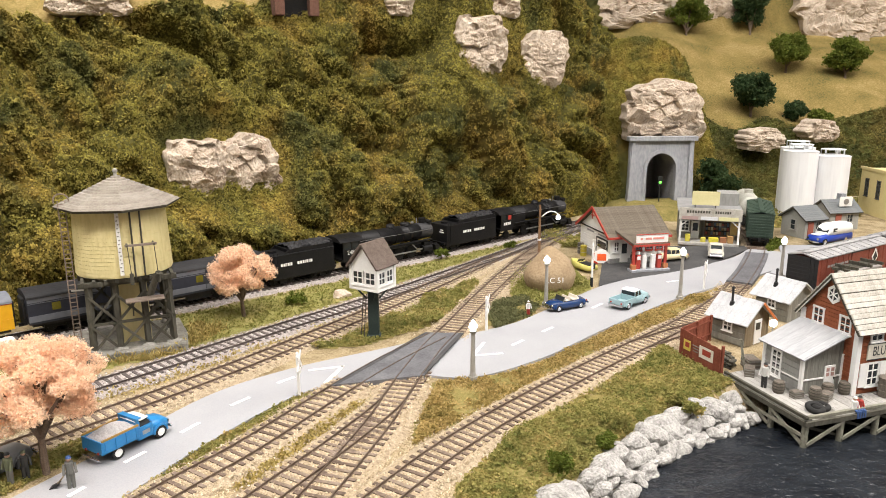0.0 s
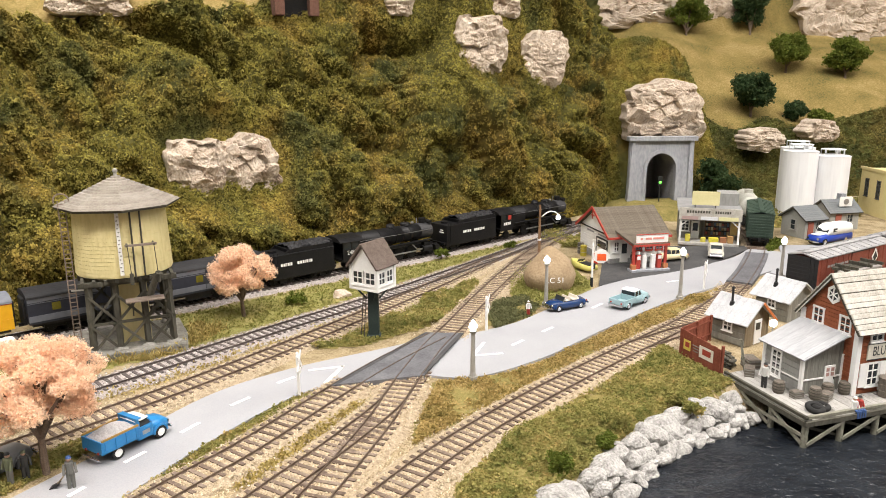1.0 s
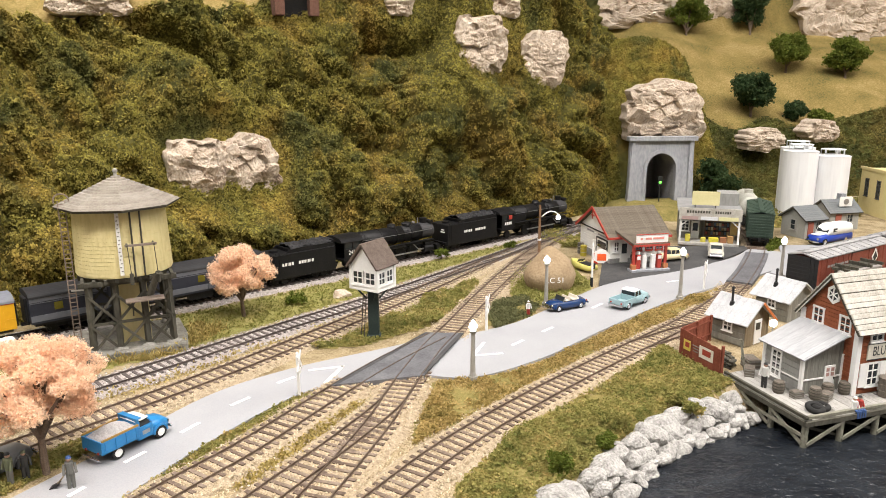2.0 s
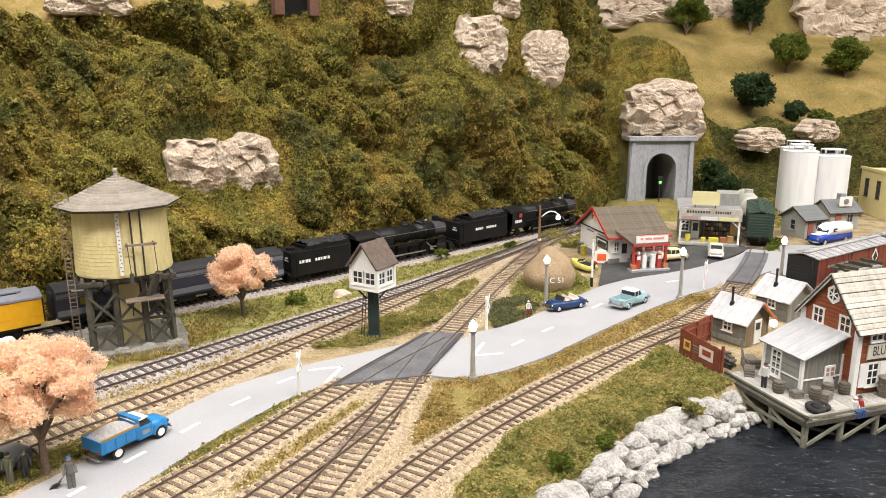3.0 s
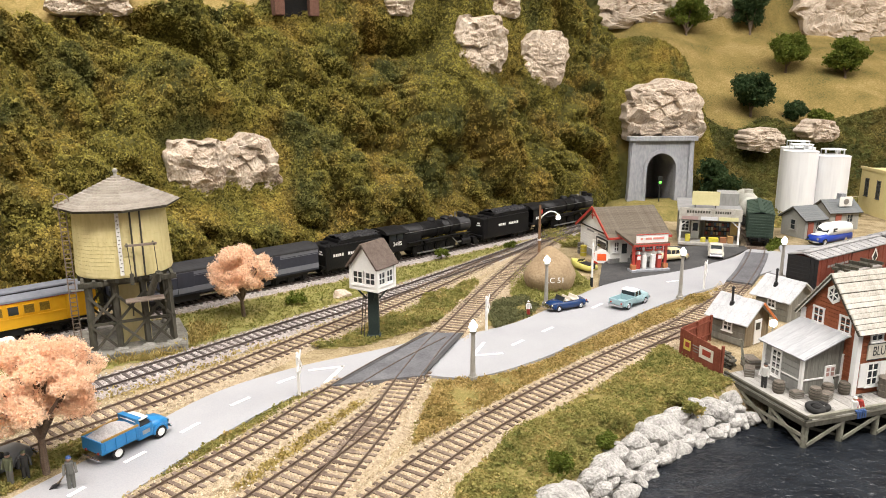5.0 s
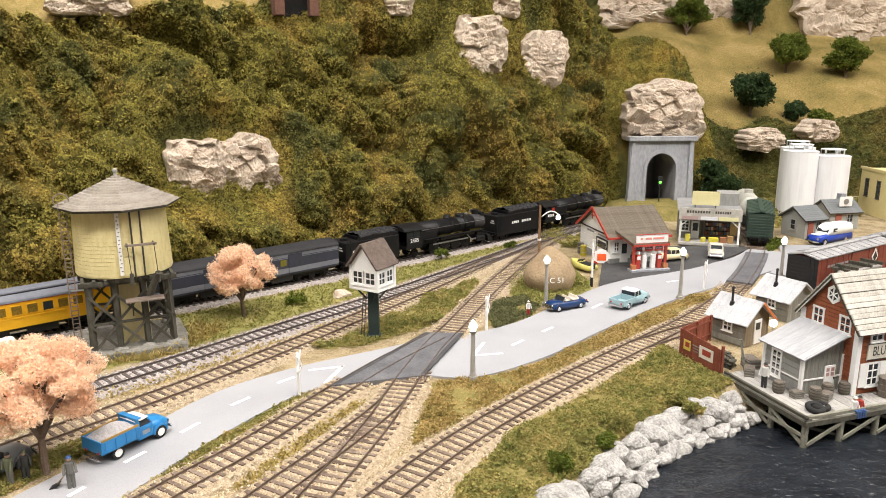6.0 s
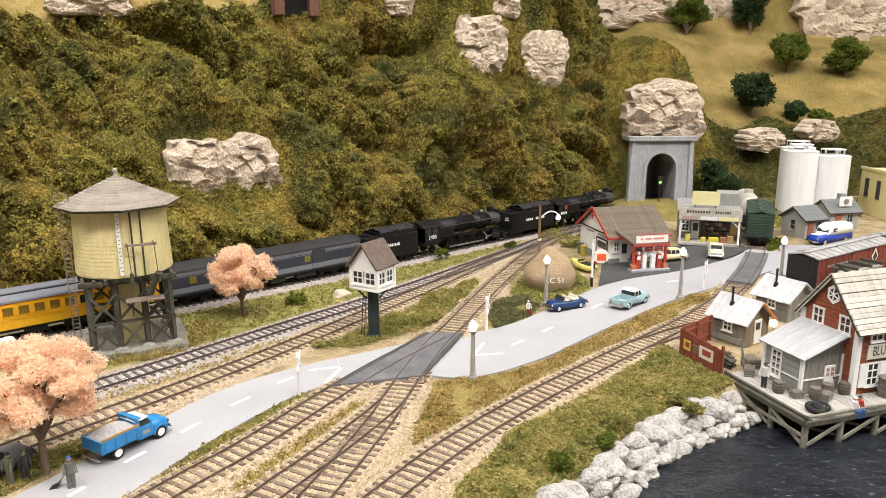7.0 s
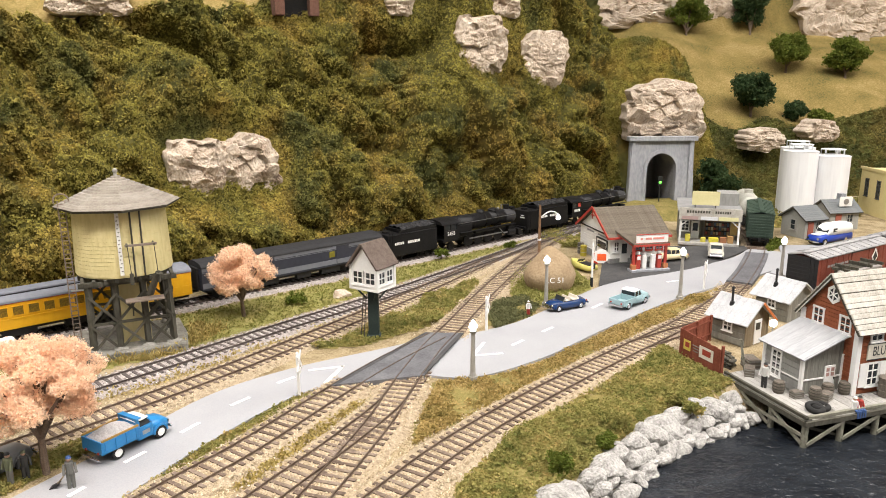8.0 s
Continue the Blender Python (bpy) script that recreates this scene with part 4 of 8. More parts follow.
def locomotive(label, number, length, front_grey):
    ob = thing("steam_locomotive", label, "steam locomotive", group="steam locomotives")
    h = length / 2
    zc, r = 3.05, 1.02
    part("boiler", rod(rod(B(), (-h + 2.6, 0, zc), (h - 5.2, 0, zc), r + 0.12, r + 0.06, 28), (h - 5.2, 0, zc), (h - 2.6, 0, zc), r + 0.05, r, 28), M_LOCO, ob, "", True)
    bm = rod(B(), (h - 2.6, 0, zc), (h - 0.95, 0, zc), r + 0.03, None, 28)
    rod(bm, (h - 0.95, 0, zc), (h - 0.72, 0, zc), r - 0.1, r - 0.35, 24)
    part("smokebox", bm, M_SMOKE if front_grey else M_LOCO, ob, "graphite-grey smokebox" if front_grey else "")
    for k in range(4):
        x = -h + 3.6 + k * 2.05
        part("boiler_band", rod(B(), (x, 0, zc), (x + 0.08, 0, zc), r + 0.145, None, 28), M_LOCO, ob)
    part("firebox", box(B(), -h + 3.9, 0, 2.3, 2.8, 2.3, 1.7, bevel=0.1), M_LOCO, ob)
    # cab with side windows and a curved roof
    cab = part("cab", box(B(), -h + 1.55, 0, 1.35, 2.3, 2.9, 0.3), M_LOCO, ob)
    for sy in (-1, 1):
        bm = B()
        prism(bm, [(-h + 0.5, 1.3), (-h + 2.7, 1.3), (-h + 2.7, 2.75), (-h + 0.5, 2.75)], sy * 1.45 - 0.05, sy * 1.45 + 0.05, SIDE)
        for x, w in ((-h + 0.58, 0.16), (-h + 1.6, 0.14), (-h + 2.6, 0.2)):
            box(bm, x, sy * 1.45, 3.15, w, 0.1, 0.82)
        box(bm, -h + 1.6, sy * 1.45, 3.64, 2.2, 0.1, 0.2)
        part("cab_side", bm, M_LOCO, cab)
        part("cab_window", box(B(), -h + 1.6, sy * 1.42, 3.15, 2.0, 0.03, 0.8), M_DARKWIN, cab)
    part("cab_front", box(B(), -h + 2.66, 0, 2.6, 0.1, 2.8, 2.4), M_LOCO, cab)
    bm = B()
    arc = [(1.62 * math.cos(a), 3.62 + 0.62 * math.sin(a)) for a in np.linspace(0, math.pi, 13)]
    prism(bm, arc, -h + 0.1, -h + 2.9, ENDW)
    part("cab_roof", bm, M_LOCO, cab)
    if number:
        letters(ob, number, at(-h + 1.6, -1.515, 2.28, 0, 90), 0.62, M_WHITE, "white painted road number")
    else:
        bars(ob, -h + 1.0, -h + 2.2, 2.05, 2.45, -1.512, [(0, 0.2), (0.26, 0.46), (0.52, 0.72), (0.78, 1.0)], M_WHITE)
        part("emblem", box(B(), -h + 2.0, -1.53, 3.1, 0.55, 0.03, 0.6, bevel=0.01), M_RED, ob, "small red emblem")
    part("chimney", rod(B(), (h - 1.75, 0, zc + r - 0.1), (h - 1.75, 0, 4.72), 0.36, 0.42, 16), M_LOCO, ob)
    part("steam_dome", ball(rod(B(), (h - 6.3, 0, zc + r - 0.2), (h - 6.3, 0, 4.4), 0.48, None, 18), h - 6.3, 0, 4.4, 0.48, 2, 1, 1, 0.5), M_LOCO, ob, "", True)
    part("sand_dome", ball(rod(B(), (h - 4.2, 0, zc + r - 0.2), (h - 4.2, 0, 4.32), 0.52, None, 18), h - 4.2, 0, 4.32, 0.52, 2, 1.3, 1, 0.45), M_LOCO, ob, "", True)
    part("whistle", rod(B(), (h - 2.3, 0.3, 4.0), (h - 2.3, 0.3, 4.75), 0.07), M_STEEL, ob, "bright whistle")
    part("bell", ball(B(), h - 3.2, 0, 4.3, 0.2), M_STEEL, ob)
    part("headlight", rod(B(), (h - 0.75, 0, zc + 0.3), (h - 0.4, 0, zc + 0.3), 0.26, None, 14), M_SMOKE, ob)
    part("feedwater_heater", rod(B(), (h - 1.15, -0.8, zc + r + 0.12), (h - 1.15, 0.8, zc + r + 0.12), 0.26, None, 14), M_LOCO, ob)
    for sy in (-1, 1):
        part("running_board", box(B(), 0.9, sy * 1.28, 2.05, length - 4.6, 0.5, 0.07), M_LOCO, ob)
        part("handrail", rod(B(), (-h + 2.7, sy * 1.2, 3.35), (h - 1.3, sy * 1.12, 3.35), 0.03, None, 6), M_STEEL if sy < 0 else M_LOCO, ob)
        part("air_reservoir", rod(B(), (-1.4, sy * 1.2, 1.85), (1.6, sy * 1.2, 1.85), 0.24, None, 12), M_LOCO, ob)
        bm = rod(B(), (h - 2.75, sy * 1.16, 0.95), (h - 1.45, sy * 1.16, 0.95), 0.42, None, 18)
        box(bm, h - 2.1, sy * 1.12, 1.5, 1.0, 0.55, 0.55, bevel=0.08)
        part("cylinder", bm, M_LOCO, ob)
        part("valve_gear", beam(beam(B(), (h - 3.4, sy * 1.3, 0.95), (h - 2.6, sy * 1.3, 0.95), 0.1, 0.16), (h - 4.2, sy * 1.3, 1.75), (h - 3.3, sy * 1.3, 0.8), 0.06, 0.1), M_STEEL, ob, "bright steel valve gear")
    part("frame", box(B(), 0.2, 0, 1.15, length - 1.6, 1.2, 0.5), M_LOCO, ob)
    bm = B()
    prism(bm, [(h - 0.9, 1.15), (h - 0.35, 1.15), (h + 0.15, 0.28), (h - 0.7, 0.28)], -1.35, 1.35, SIDE)
    part("pilot", bm, M_LOCO, ob)
    part("coupler", box(B(), -h + 0.1, 0, 0.95, 0.8, 0.3, 0.3), M_LOCO, ob)
    rd = 0.76
    xs = [h - 4.0 - 1.68 * k for k in range(4)]
    for x in xs:
        wheelset(ob, x, rd, M_LOCO, "driving_wheel", True)
    wheelset(ob, h - 1.1, 0.42, M_LOCO)
    wheelset(ob, -h + 2.1, 0.5, M_LOCO)
    for sy in (-1, 1):
        bm = box(B(), 0, 0, 0, 1.68 * 3 + 0.5, 0.07, 0.17, bevel=0.03)
        o = part("side_rod", bm, M_STEEL, ob, "bright steel side rod")
        RODS.append((o, sum(xs) / 4, sy * 1.0, rd, 0.34, rd))
    return ob


def passenger_car(label, length, yellow):
    ob = thing("passenger_car" if yellow else "baggage_car", label, "railway coach")
    h = length / 2
    side, roof = (M_YELLOW, M_GREYROOF) if yellow else (M_DGREY, M_CARROOF)
    part("underframe", box(B(), 0, 0, 0.95, length - 0.5, 2.6, 0.3), M_BLACK, ob)
    for k, (x, w) in enumerate(((-3.5, 2.4), (0.5, 1.6), (3.6, 2.2))):
        part("battery_box", box(B(), x, -0.95, 0.62, w, 0.6, 0.5, bevel=0.04), M_BLACK, ob)
    sill, eave = 1.05, 3.45
    body = part("body", box(B(), 0, 0, (sill + eave) / 2, length, 2.96, eave - sill), side, ob)
    bm = B()
    arc = [(1.56 * math.cos(a), eave + 0.62 * math.sin(a) ** 0.8 if 0 < a < math.pi else eave) for a in np.linspace(0, math.pi, 15)]
    prism(bm, arc, -h - 0.05, h + 0.05, ENDW)
    part("roof", bm, roof, ob)
    if yellow:
        part("roof_monitor", box(B(), 0, 0, 4.08, length - 2.4, 1.5, 0.34, bevel=0.1), M_GREYROOF, ob)
        part("monitor_band", box(B(), 0, -0.765, 4.02, length - 3.0, 0.03, 0.15), M_BLACK, ob)
        part("belt_rail", box(B(), 0, -1.495, 2.0, length, 0.05, 0.10), M_YELLOW, ob)
        part("letter_board", box(B(), 0, -1.49, 3.40, length, 0.05, 0.05), M_RED, ob)
        x = -h + 2.2
        while x < h - 3.0:
            w = part("window_frame", box(box(box(box(B(), 0, 0, 0.42, 0.8, 0.07, 0.06), 0, 0, -0.42, 0.8, 0.07, 0.06), -0.38, 0, 0, 0.06, 0.07, 0.84), 0.38, 0, 0, 0.06, 0.07, 0.84), M_YELLOW, ob)
            w.location = (x * S, -1.5 * S, 2.68 * S)
            part("pane", box(B(), 0, 0.0, 0, 0.72, 0.04, 0.8), M_CREAMWIN if random.random() < 0.8 else M_DARKWIN, w)
            x += 1.08
        part("end_panel", box(B(), h - 1.5, -1.49, 2.3, 1.5, 0.04, 2.2, bevel=0.01), M_YELLOW, ob)
        part("end_door", box(B(), h + 0.02, 0, 2.3, 0.06, 0.9, 2.1), M_DARKWIN, ob)
    else:
        for z, t in ((3.30, 0.42), (2.98, 0.06), (1.55, 0.56)):
            part("side_band", box(B(), 0, -1.49, z, length, 0.03, t), M_LGREY, ob, "light grey band")
        for x in (-h + 2.0, h - 6.3):
            part("window", box(B(), x, -1.5, 2.5, 0.62, 0.05, 0.7), M_WINLIT, ob, "amber-lit window")
        for x in (-h + 6.4, h - 5.0):
            d = part("baggage_door", box(B(), x, -1.51, 2.3, 1.5, 0.06, 2.2, bevel=0.02), M_DGREY, ob)
            part("door_band", box(B(), x, -1.55, 1.55, 1.46, 0.03, 0.56), M_LGREY, d)
        bars(ob, -h + 2.4, -h + 5.4, 1.50, 1.64, -1.51, [(0, 0.22), (0.28, 0.6), (0.68, 1.0)], M_GREYROOF)
    for sx in (-1, 1):
        part("diaphragm", box(B(), sx * (h + 0.12), 0, 2.2, 0.24, 1.5, 2.4, bevel=0.05), M_BLACK, ob)
        bogie(ob, sx * (h - 3.0), 3 if not yellow else 2, 0.43, 1.5 if not yellow else 2.2)
    part("coupler", box(B(), -h - 0.2, 0, 0.85, 0.6, 0.25, 0.25), M_BLACK, ob)
    return ob


TRAIN = []   # thing and the place of its middle along the line at rest
for ob, a, b in ((passenger_car("yellow passenger coach with a grey roof on the track", 20.0, True), -18.95, 1.05),
                 (passenger_car("two-tone grey baggage car with a black roof", 19.9, False), 2.05, 21.95),
                 (tender("black tender heaped with coal behind the locomotive", 7.5, -2.6), 22.55, 30.05),
                 (locomotive("black steam locomotive with white number on its cab", "2485", 14.0, True), 30.35, 44.35),
                 (tender("black tender heaped with coal behind the locomotive", 8.6, -1.45), 44.85, 53.45),
                 (locomotive("black leading steam locomotive with a graphite smokebox", "", 14.6, True), 53.6, 68.2)):
    TRAIN.append((ob, (a + b) / 2))


def lower(z):
    """Heights over the rail above the frames, brought down to the stock's low build."""
    return z if z < 0.95 else 0.95 + (z - 0.95) * 0.86


for ob, _ in TRAIN:
    for child in ob.children:
        if "wheel" in child.name or "bogie" in child.name or "side_rod" in child.name:
            continue
        if abs(child.location.z) > 1e-6:
            child.location.z = lower(child.location.z / S) * S
            for q in (child, *child.children):
                if q.name.split(".")[0] in ("window_frame", "pane"):
                    for v in q.data.vertices:
                        v.co.z *= 0.86
            continue
        for q in (child, *child.children):
            for v in q.data.vertices:
                v.co.z = lower(v.co.z / S) * S
HEADING = math.degrees(math.atan2(TU[1], TU[0]))
TRAVEL = [(0.0, 0.0), (1.75, 0.0), (2.0, 0.16), (2.4, 0.85), (2.8, 1.62), (3.0, 2.03), (3.5, 2.93), (4.0, 3.85), (4.5, 4.87), (5.0, 5.95), (5.5, 7.12), (6.0, 8.35), (6.5, 9.68), (7.0, 11.0), (7.5, 12.4), (8.0, 13.85)]


def travelled(t):
    return float(np.interp(t, [a for a, _ in TRAVEL], [b for _, b in TRAVEL]))

# ---- shared materials for the things ----
M_CREAM = mat("cream_planks", [(0.50, 0.42, 0.20), (0.62, 0.54, 0.28), (0.68, 0.60, 0.34)], 1.2, 0.75, bump=0.2, stretch=(1, 1, 0.25))
M_SHINGLE = mat("grey_shingles", [(0.19, 0.165, 0.14), (0.27, 0.24, 0.205), (0.34, 0.31, 0.27)], 0.7, 0.9, bump=0.4, random_ob=0.25)
M_TIMBER = mat("weathered_grey_green_timber", [(0.035, 0.033, 0.026), (0.068, 0.064, 0.05), (0.11, 0.105, 0.085)], 0.8, 0.9, bump=0.3, stretch=(1, 1, 0.3))
M_GREYWALL = mat("grey_board_wall", [(0.20, 0.20, 0.19), (0.28, 0.28, 0.27), (0.34, 0.34, 0.33)], 1.2, 0.85, bump=0.2, stretch=(1, 1, 0.2))
M_TANWALL = mat("weathered_tan_boards", [(0.13, 0.10, 0.065), (0.22, 0.17, 0.11), (0.30, 0.25, 0.17)], 0.8, 0.9, bump=0.3, stretch=(3, 3, 0.2), random_ob=0.2)
M_GREYBRD = mat("weathered_grey_boards", [(0.15, 0.15, 0.13), (0.23, 0.225, 0.20), (0.31, 0.30, 0.27)], 0.8, 0.9, bump=0.3, stretch=(3, 3, 0.2), random_ob=0.2)
M_TIN = mat("whitish_tin_roof", [(0.30, 0.31, 0.33), (0.44, 0.45, 0.47), (0.53, 0.54, 0.56)], 0.7, 0.65, bump=0.15, random_ob=0.10)
M_GTIN = mat("streaked_grey_tin_roof", [(0.30, 0.31, 0.33), (0.39, 0.40, 0.42), (0.50, 0.51, 0.52)], 0.9, 0.6, bump=0.2, random_ob=0.08, stretch=(0.35, 2.2, 1))
M_BARN = mat("brick_red_boards", [(0.18, 0.05, 0.022), (0.26, 0.08, 0.035), (0.32, 0.11, 0.052)], 0.9, 0.8, bump=0.25, random_ob=0.2)
M_OLDWHITE = mat("weathered_white_shingles", [(0.28, 0.26, 0.215), (0.44, 0.42, 0.375), (0.58, 0.56, 0.51)], 0.6, 0.9, bump=0.4, random_ob=0.16)
M_DECK = mat("grey_deck_planks", [(0.22, 0.21, 0.20), (0.33, 0.32, 0.30), (0.42, 0.41, 0.39)], 0.9, 0.9, bump=0.3, random_ob=0.3)
M_PILE = mat("grey_green_piles", [(0.10, 0.10, 0.075), (0.20, 0.195, 0.155), (0.31, 0.30, 0.255)], 0.7, 0.9, bump=0.3)
M_TRUNK = mat("grey_brown_bark", [(0.07, 0.05, 0.035), (0.14, 0.10, 0.075), (0.20, 0.15, 0.11)], 0.4, 0.95, bump=0.6)
M_BLOSSOM = mat("peach_blossom", [(0.84, 0.58, 0.41), (0.94, 0.74, 0.57), (0.98, 0.86, 0.72)], 1.6, 1.0, bump=0.0, island=0.3, contrast=0.5, spec=0.05, leafy=0.5)
M_LEAF = mat("mid_green_leaves", [(0.055, 0.08, 0.014), (0.13, 0.165, 0.03), (0.21, 0.225, 0.05)], 1.5, 1.0, bump=0.0, island=0.3, spec=0.05, leafy=0.35)
M_OLIVE = mat("grey_olive_leaves", [(0.07, 0.08, 0.035), (0.14, 0.145, 0.07), (0.21, 0.20, 0.10)], 1.5, 1.0, bump=0.0, island=0.3, spec=0.05, leafy=0.35)
M_DLEAF = mat("dark_green_leaves", [(0.022, 0.045, 0.02), (0.05, 0.08, 0.034), (0.085, 0.115, 0.045)], 1.5, 1.0, bump=0.0, island=0.3, spec=0.05, leafy=0.35)
M_TYRE = mat("black_rubber", [(0.012, 0.012, 0.012), (0.025, 0.025, 0.025)], 0.4, 0.8, bump=0.1)
M_CHROME = mat("chrome", [(0.62, 0.62, 0.63), (0.75, 0.75, 0.76)], 0.5, 0.18, 1.0, bump=0.0)
M_LAMPON = glow("lit_lamp_globe", (1.0, 0.97, 0.90), 6.0)
M_POSTGREY = mat("grey_lamp_post", [(0.26, 0.25, 0.23), (0.38, 0.37, 0.34)], 0.5, 0.7, bump=0.1)
M_RUSTY = mat("rusty_brown_iron", [(0.12, 0.085, 0.065), (0.21, 0.165, 0.135), (0.30, 0.25, 0.215)], 0.4, 0.8, bump=0.1)
M_GLASS = glass("window_glass", (0.03, 0.035, 0.04))

# ---- water tower ----


M_FOOT = mat("grey_footing_stone", [(0.16, 0.155, 0.135), (0.27, 0.26, 0.235), (0.36, 0.35, 0.32)], 0.8, 0.95, bump=0.6)


def water_tower():
    ob = thing("water_tower", "cream plank water tower on grey timber legs with shingled roof", "water tower", at(-24.1, 51.9, -0.1, 27))
    zb, zt = 6.05, 11.05
    pad = B()
    prism(pad, [(-3.9, -3.35), (3.6, -3.45), (3.9, -1.0), (3.8, 3.2), (-3.7, 3.4), (-4.1, 0)], -0.3, 0.55)
    bmesh.ops.bevel(pad, geom=pad.edges[:], offset=0.08, segments=1, affect="EDGES")
    part("concrete_pad", pad, mat("cracked_concrete", [(0.14, 0.135, 0.115), (0.22, 0.21, 0.185), (0.30, 0.29, 0.26)], 0.9, 0.95, bump=0.8, contrast=0.3), ob, "cracked grey concrete pad")
    tank = part("tank", rod(B(), (0, 0, zb), (0, 0, zt), 3.36, 3.16, 56), M_CREAM, ob, "cream plank tank")
    n = 17
    for k in range(n):
        z = zb + 0.12 + (zt - zb - 0.2) * k / n
        f = (z - zb) / (zt - zb)
        part("hoop", rod(B(), (0, 0, z), (0, 0, z + 0.25), 3.40 - 0.20 * f, 3.38 - 0.20 * f, 56), M_CREAM, tank)
    part("tank_floor", rod(B(), (0, 0, zb - 0.28), (0, 0, zb), 3.2, 3.3, 40), M_TIMBER, ob)
    # eight-sided roof in courses
    roof = part("roof", rod(B(), (0, 0, zt - 0.02), (0, 0, zt + 2.0), 4.15, 0.05, 8), M_SHINGLE, ob, "grey shingled roof")
    for k in range(13):
        f = k / 13
        bm = rod(B(), (0, 0, zt + 0.02 + 1.95 * f), (0, 0, zt + 0.02 + 1.95 * f + 0.14), 4.28 * (1 - f) + 0.05, 4.12 * (1 - f) + 0.02, 8)
        part("shingle_course", bm, M_SHINGLE, roof)
    part("fascia", rod(B(), (0, 0, zt - 0.16), (0, 0, zt + 0.02), 4.22, 4.28, 8), M_TIMBER, ob)
    part("finial", ball(rod(B(), (0, 0, zt + 1.85), (0, 0, zt + 2.25), 0.16, 0.1, 8), 0, 0, zt + 2.36, 0.19, 2), M_POSTGREY, ob)
    # legs, caps and braces
    grid = [(x, y) for x in (-2.75, -0.95, 0.95, 2.75) for y in (-2.6, 0.0, 2.6) if not (abs(x) < 1 and y == 0)]
    for x, y in grid:
        part("leg", beam(B(), (x, y, 0.3), (x * 0.97, y * 0.97, zb - 0.55), 0.36, 0.36), M_TIMBER, ob)
        if y < 0 or abs(x) > 2:
            part("footing", rock_mesh(B(), x, y, 0.42, 0.58, 0.55, 0.45, int(7 * x + 3 * y) + 60, 20, 2, 10, 0.05, True), M_FOOT, ob)
    for y in (-2.55, 0.0, 2.55):
        part("cap_beam", box(B(), 0, y, zb - 0.42, 6.6, 0.36, 0.34), M_TIMBER, ob)
    for x in np.linspace(-3.0, 3.0, 9):
        part("joist", box(B(), x, 0, zb - 0.2, 0.22, 6.4, 0.26), M_TIMBER, ob)
    for y in (-2.72, 2.72):
        for x0, x1 in ((-2.75, -0.95), (-0.95, 0.95), (0.95, 2.75)):
            for z0, z1 in ((0.6, 2.6), (2.7, 4.8)):
                part("brace", beam(B(), (x0, y, z0), (x1, y, z1), 0.08, 0.18), M_TIMBER, ob)
                part("brace", beam(B(), (x1, y - 0.06, z0), (x0, y - 0.06, z1), 0.08, 0.18), M_TIMBER, ob)
    for x in (-2.9, 2.9):
        for y0, y1 in ((-2.6, 0), (0, 2.6)):
            for z0, z1 in ((0.6, 2.6), (2.7, 4.8)):
                part("brace", beam(B(), (x, y0, z0), (x, y1, z1), 0.08, 0.18), M_TIMBER, ob)
                part("brace", beam(B(), (x + 0.06, y1, z0), (x + 0.06, y0, z1), 0.08, 0.18), M_TIMBER, ob)
    for y in (-2.68, 2.68):
        part("girt", box(B(), 0, y, 2.65, 5.9, 0.1, 0.2), M_TIMBER, ob)
    part("riser_pipe", box(B(), 0.15, -0.6, 2.7, 2.3, 1.5, 5.0, bevel=0.06), M_CREAM, ob, "cream boxed riser pipe")
    # depth gauge, spout and its gear
    g = part("depth_gauge", box(B(), 0, 0, (zb + zt) / 2 + 0.1, 0.26, 0.08, 4.7), M_WHITE, ob, "white depth board with dark marks")
    for k in range(16):
        part("mark", box(B(), 0.03 * (-1) ** k, -0.05, zb + 0.55 + k * 0.28, 0.11, 0.03, 0.06), M_BLACK, g)
    a = radians(-96)
    g.matrix_basis = at(3.70 * math.cos(a), 3.70 * math.sin(a), 0, -6, -2)
    for dx in (0.50, 1.15):
        y = -math.sqrt(3.46 ** 2 - dx * dx)
        part("tank_rod", rod(B(), (dx, y, zb), (dx, y * 0.95, zt), 0.06, None, 8), M_TIMBER, ob)
    part("pulley_beam", box(B(), 1.0, -3.95, zb + 2.45, 2.1, 0.16, 0.16), M_RUSTY, ob)
    for dx in (0.1, 1.85):
        part("pulley_arm", beam(B(), (dx, -3.2, zb + 2.45), (dx, -4.2, zb + 2.45), 0.12, 0.12), M_TIMBER, ob)
        part("cable", rod(B(), (dx, -4.15, zb + 2.45), (dx + 0.1, -4.1, zb + 0.4), 0.03, None, 6), M_BLACK, ob)
        part("counterweight", rod(B(), (dx + 0.1, -4.1, zb - 0.35), (dx + 0.1, -4.1, zb + 0.45), 0.14, None, 10), M_TIMBER, ob)
    part("spout", rod(B(), (1.35, -3.4, zb - 1.3), (1.95, -4.2, zb + 0.35), 0.27, 0.21, 14), M_TIMBER, ob, "raised grey filling spout")
    plat = part("platform", box(B(), 0.95, -3.4, 4.35, 2.6, 1.0, 0.12, bevel=0.02), M_RUSTY, ob)
    part("platform_strut", beam(B(), (0.1, -2.6, 3.0), (0.1, -3.8, 4.12), 0.1, 0.12), M_TIMBER, plat)
    part("platform_strut", beam(B(), (2.3, -2.6, 3.0), (2.3, -3.8, 4.12), 0.1, 0.12), M_TIMBER, plat)
    # ladder up the side
    lad = part("ladder", beam(beam(B(), (-3.95, -0.7, 0.1), (-3.95, -0.7, zt + 0.5), 0.08, 0.08), (-3.5, -0.7, 0.1), (-3.5, -0.7, zt + 0.5), 0.08, 0.08), M_RUSTY, ob, "rusty brown ladder")
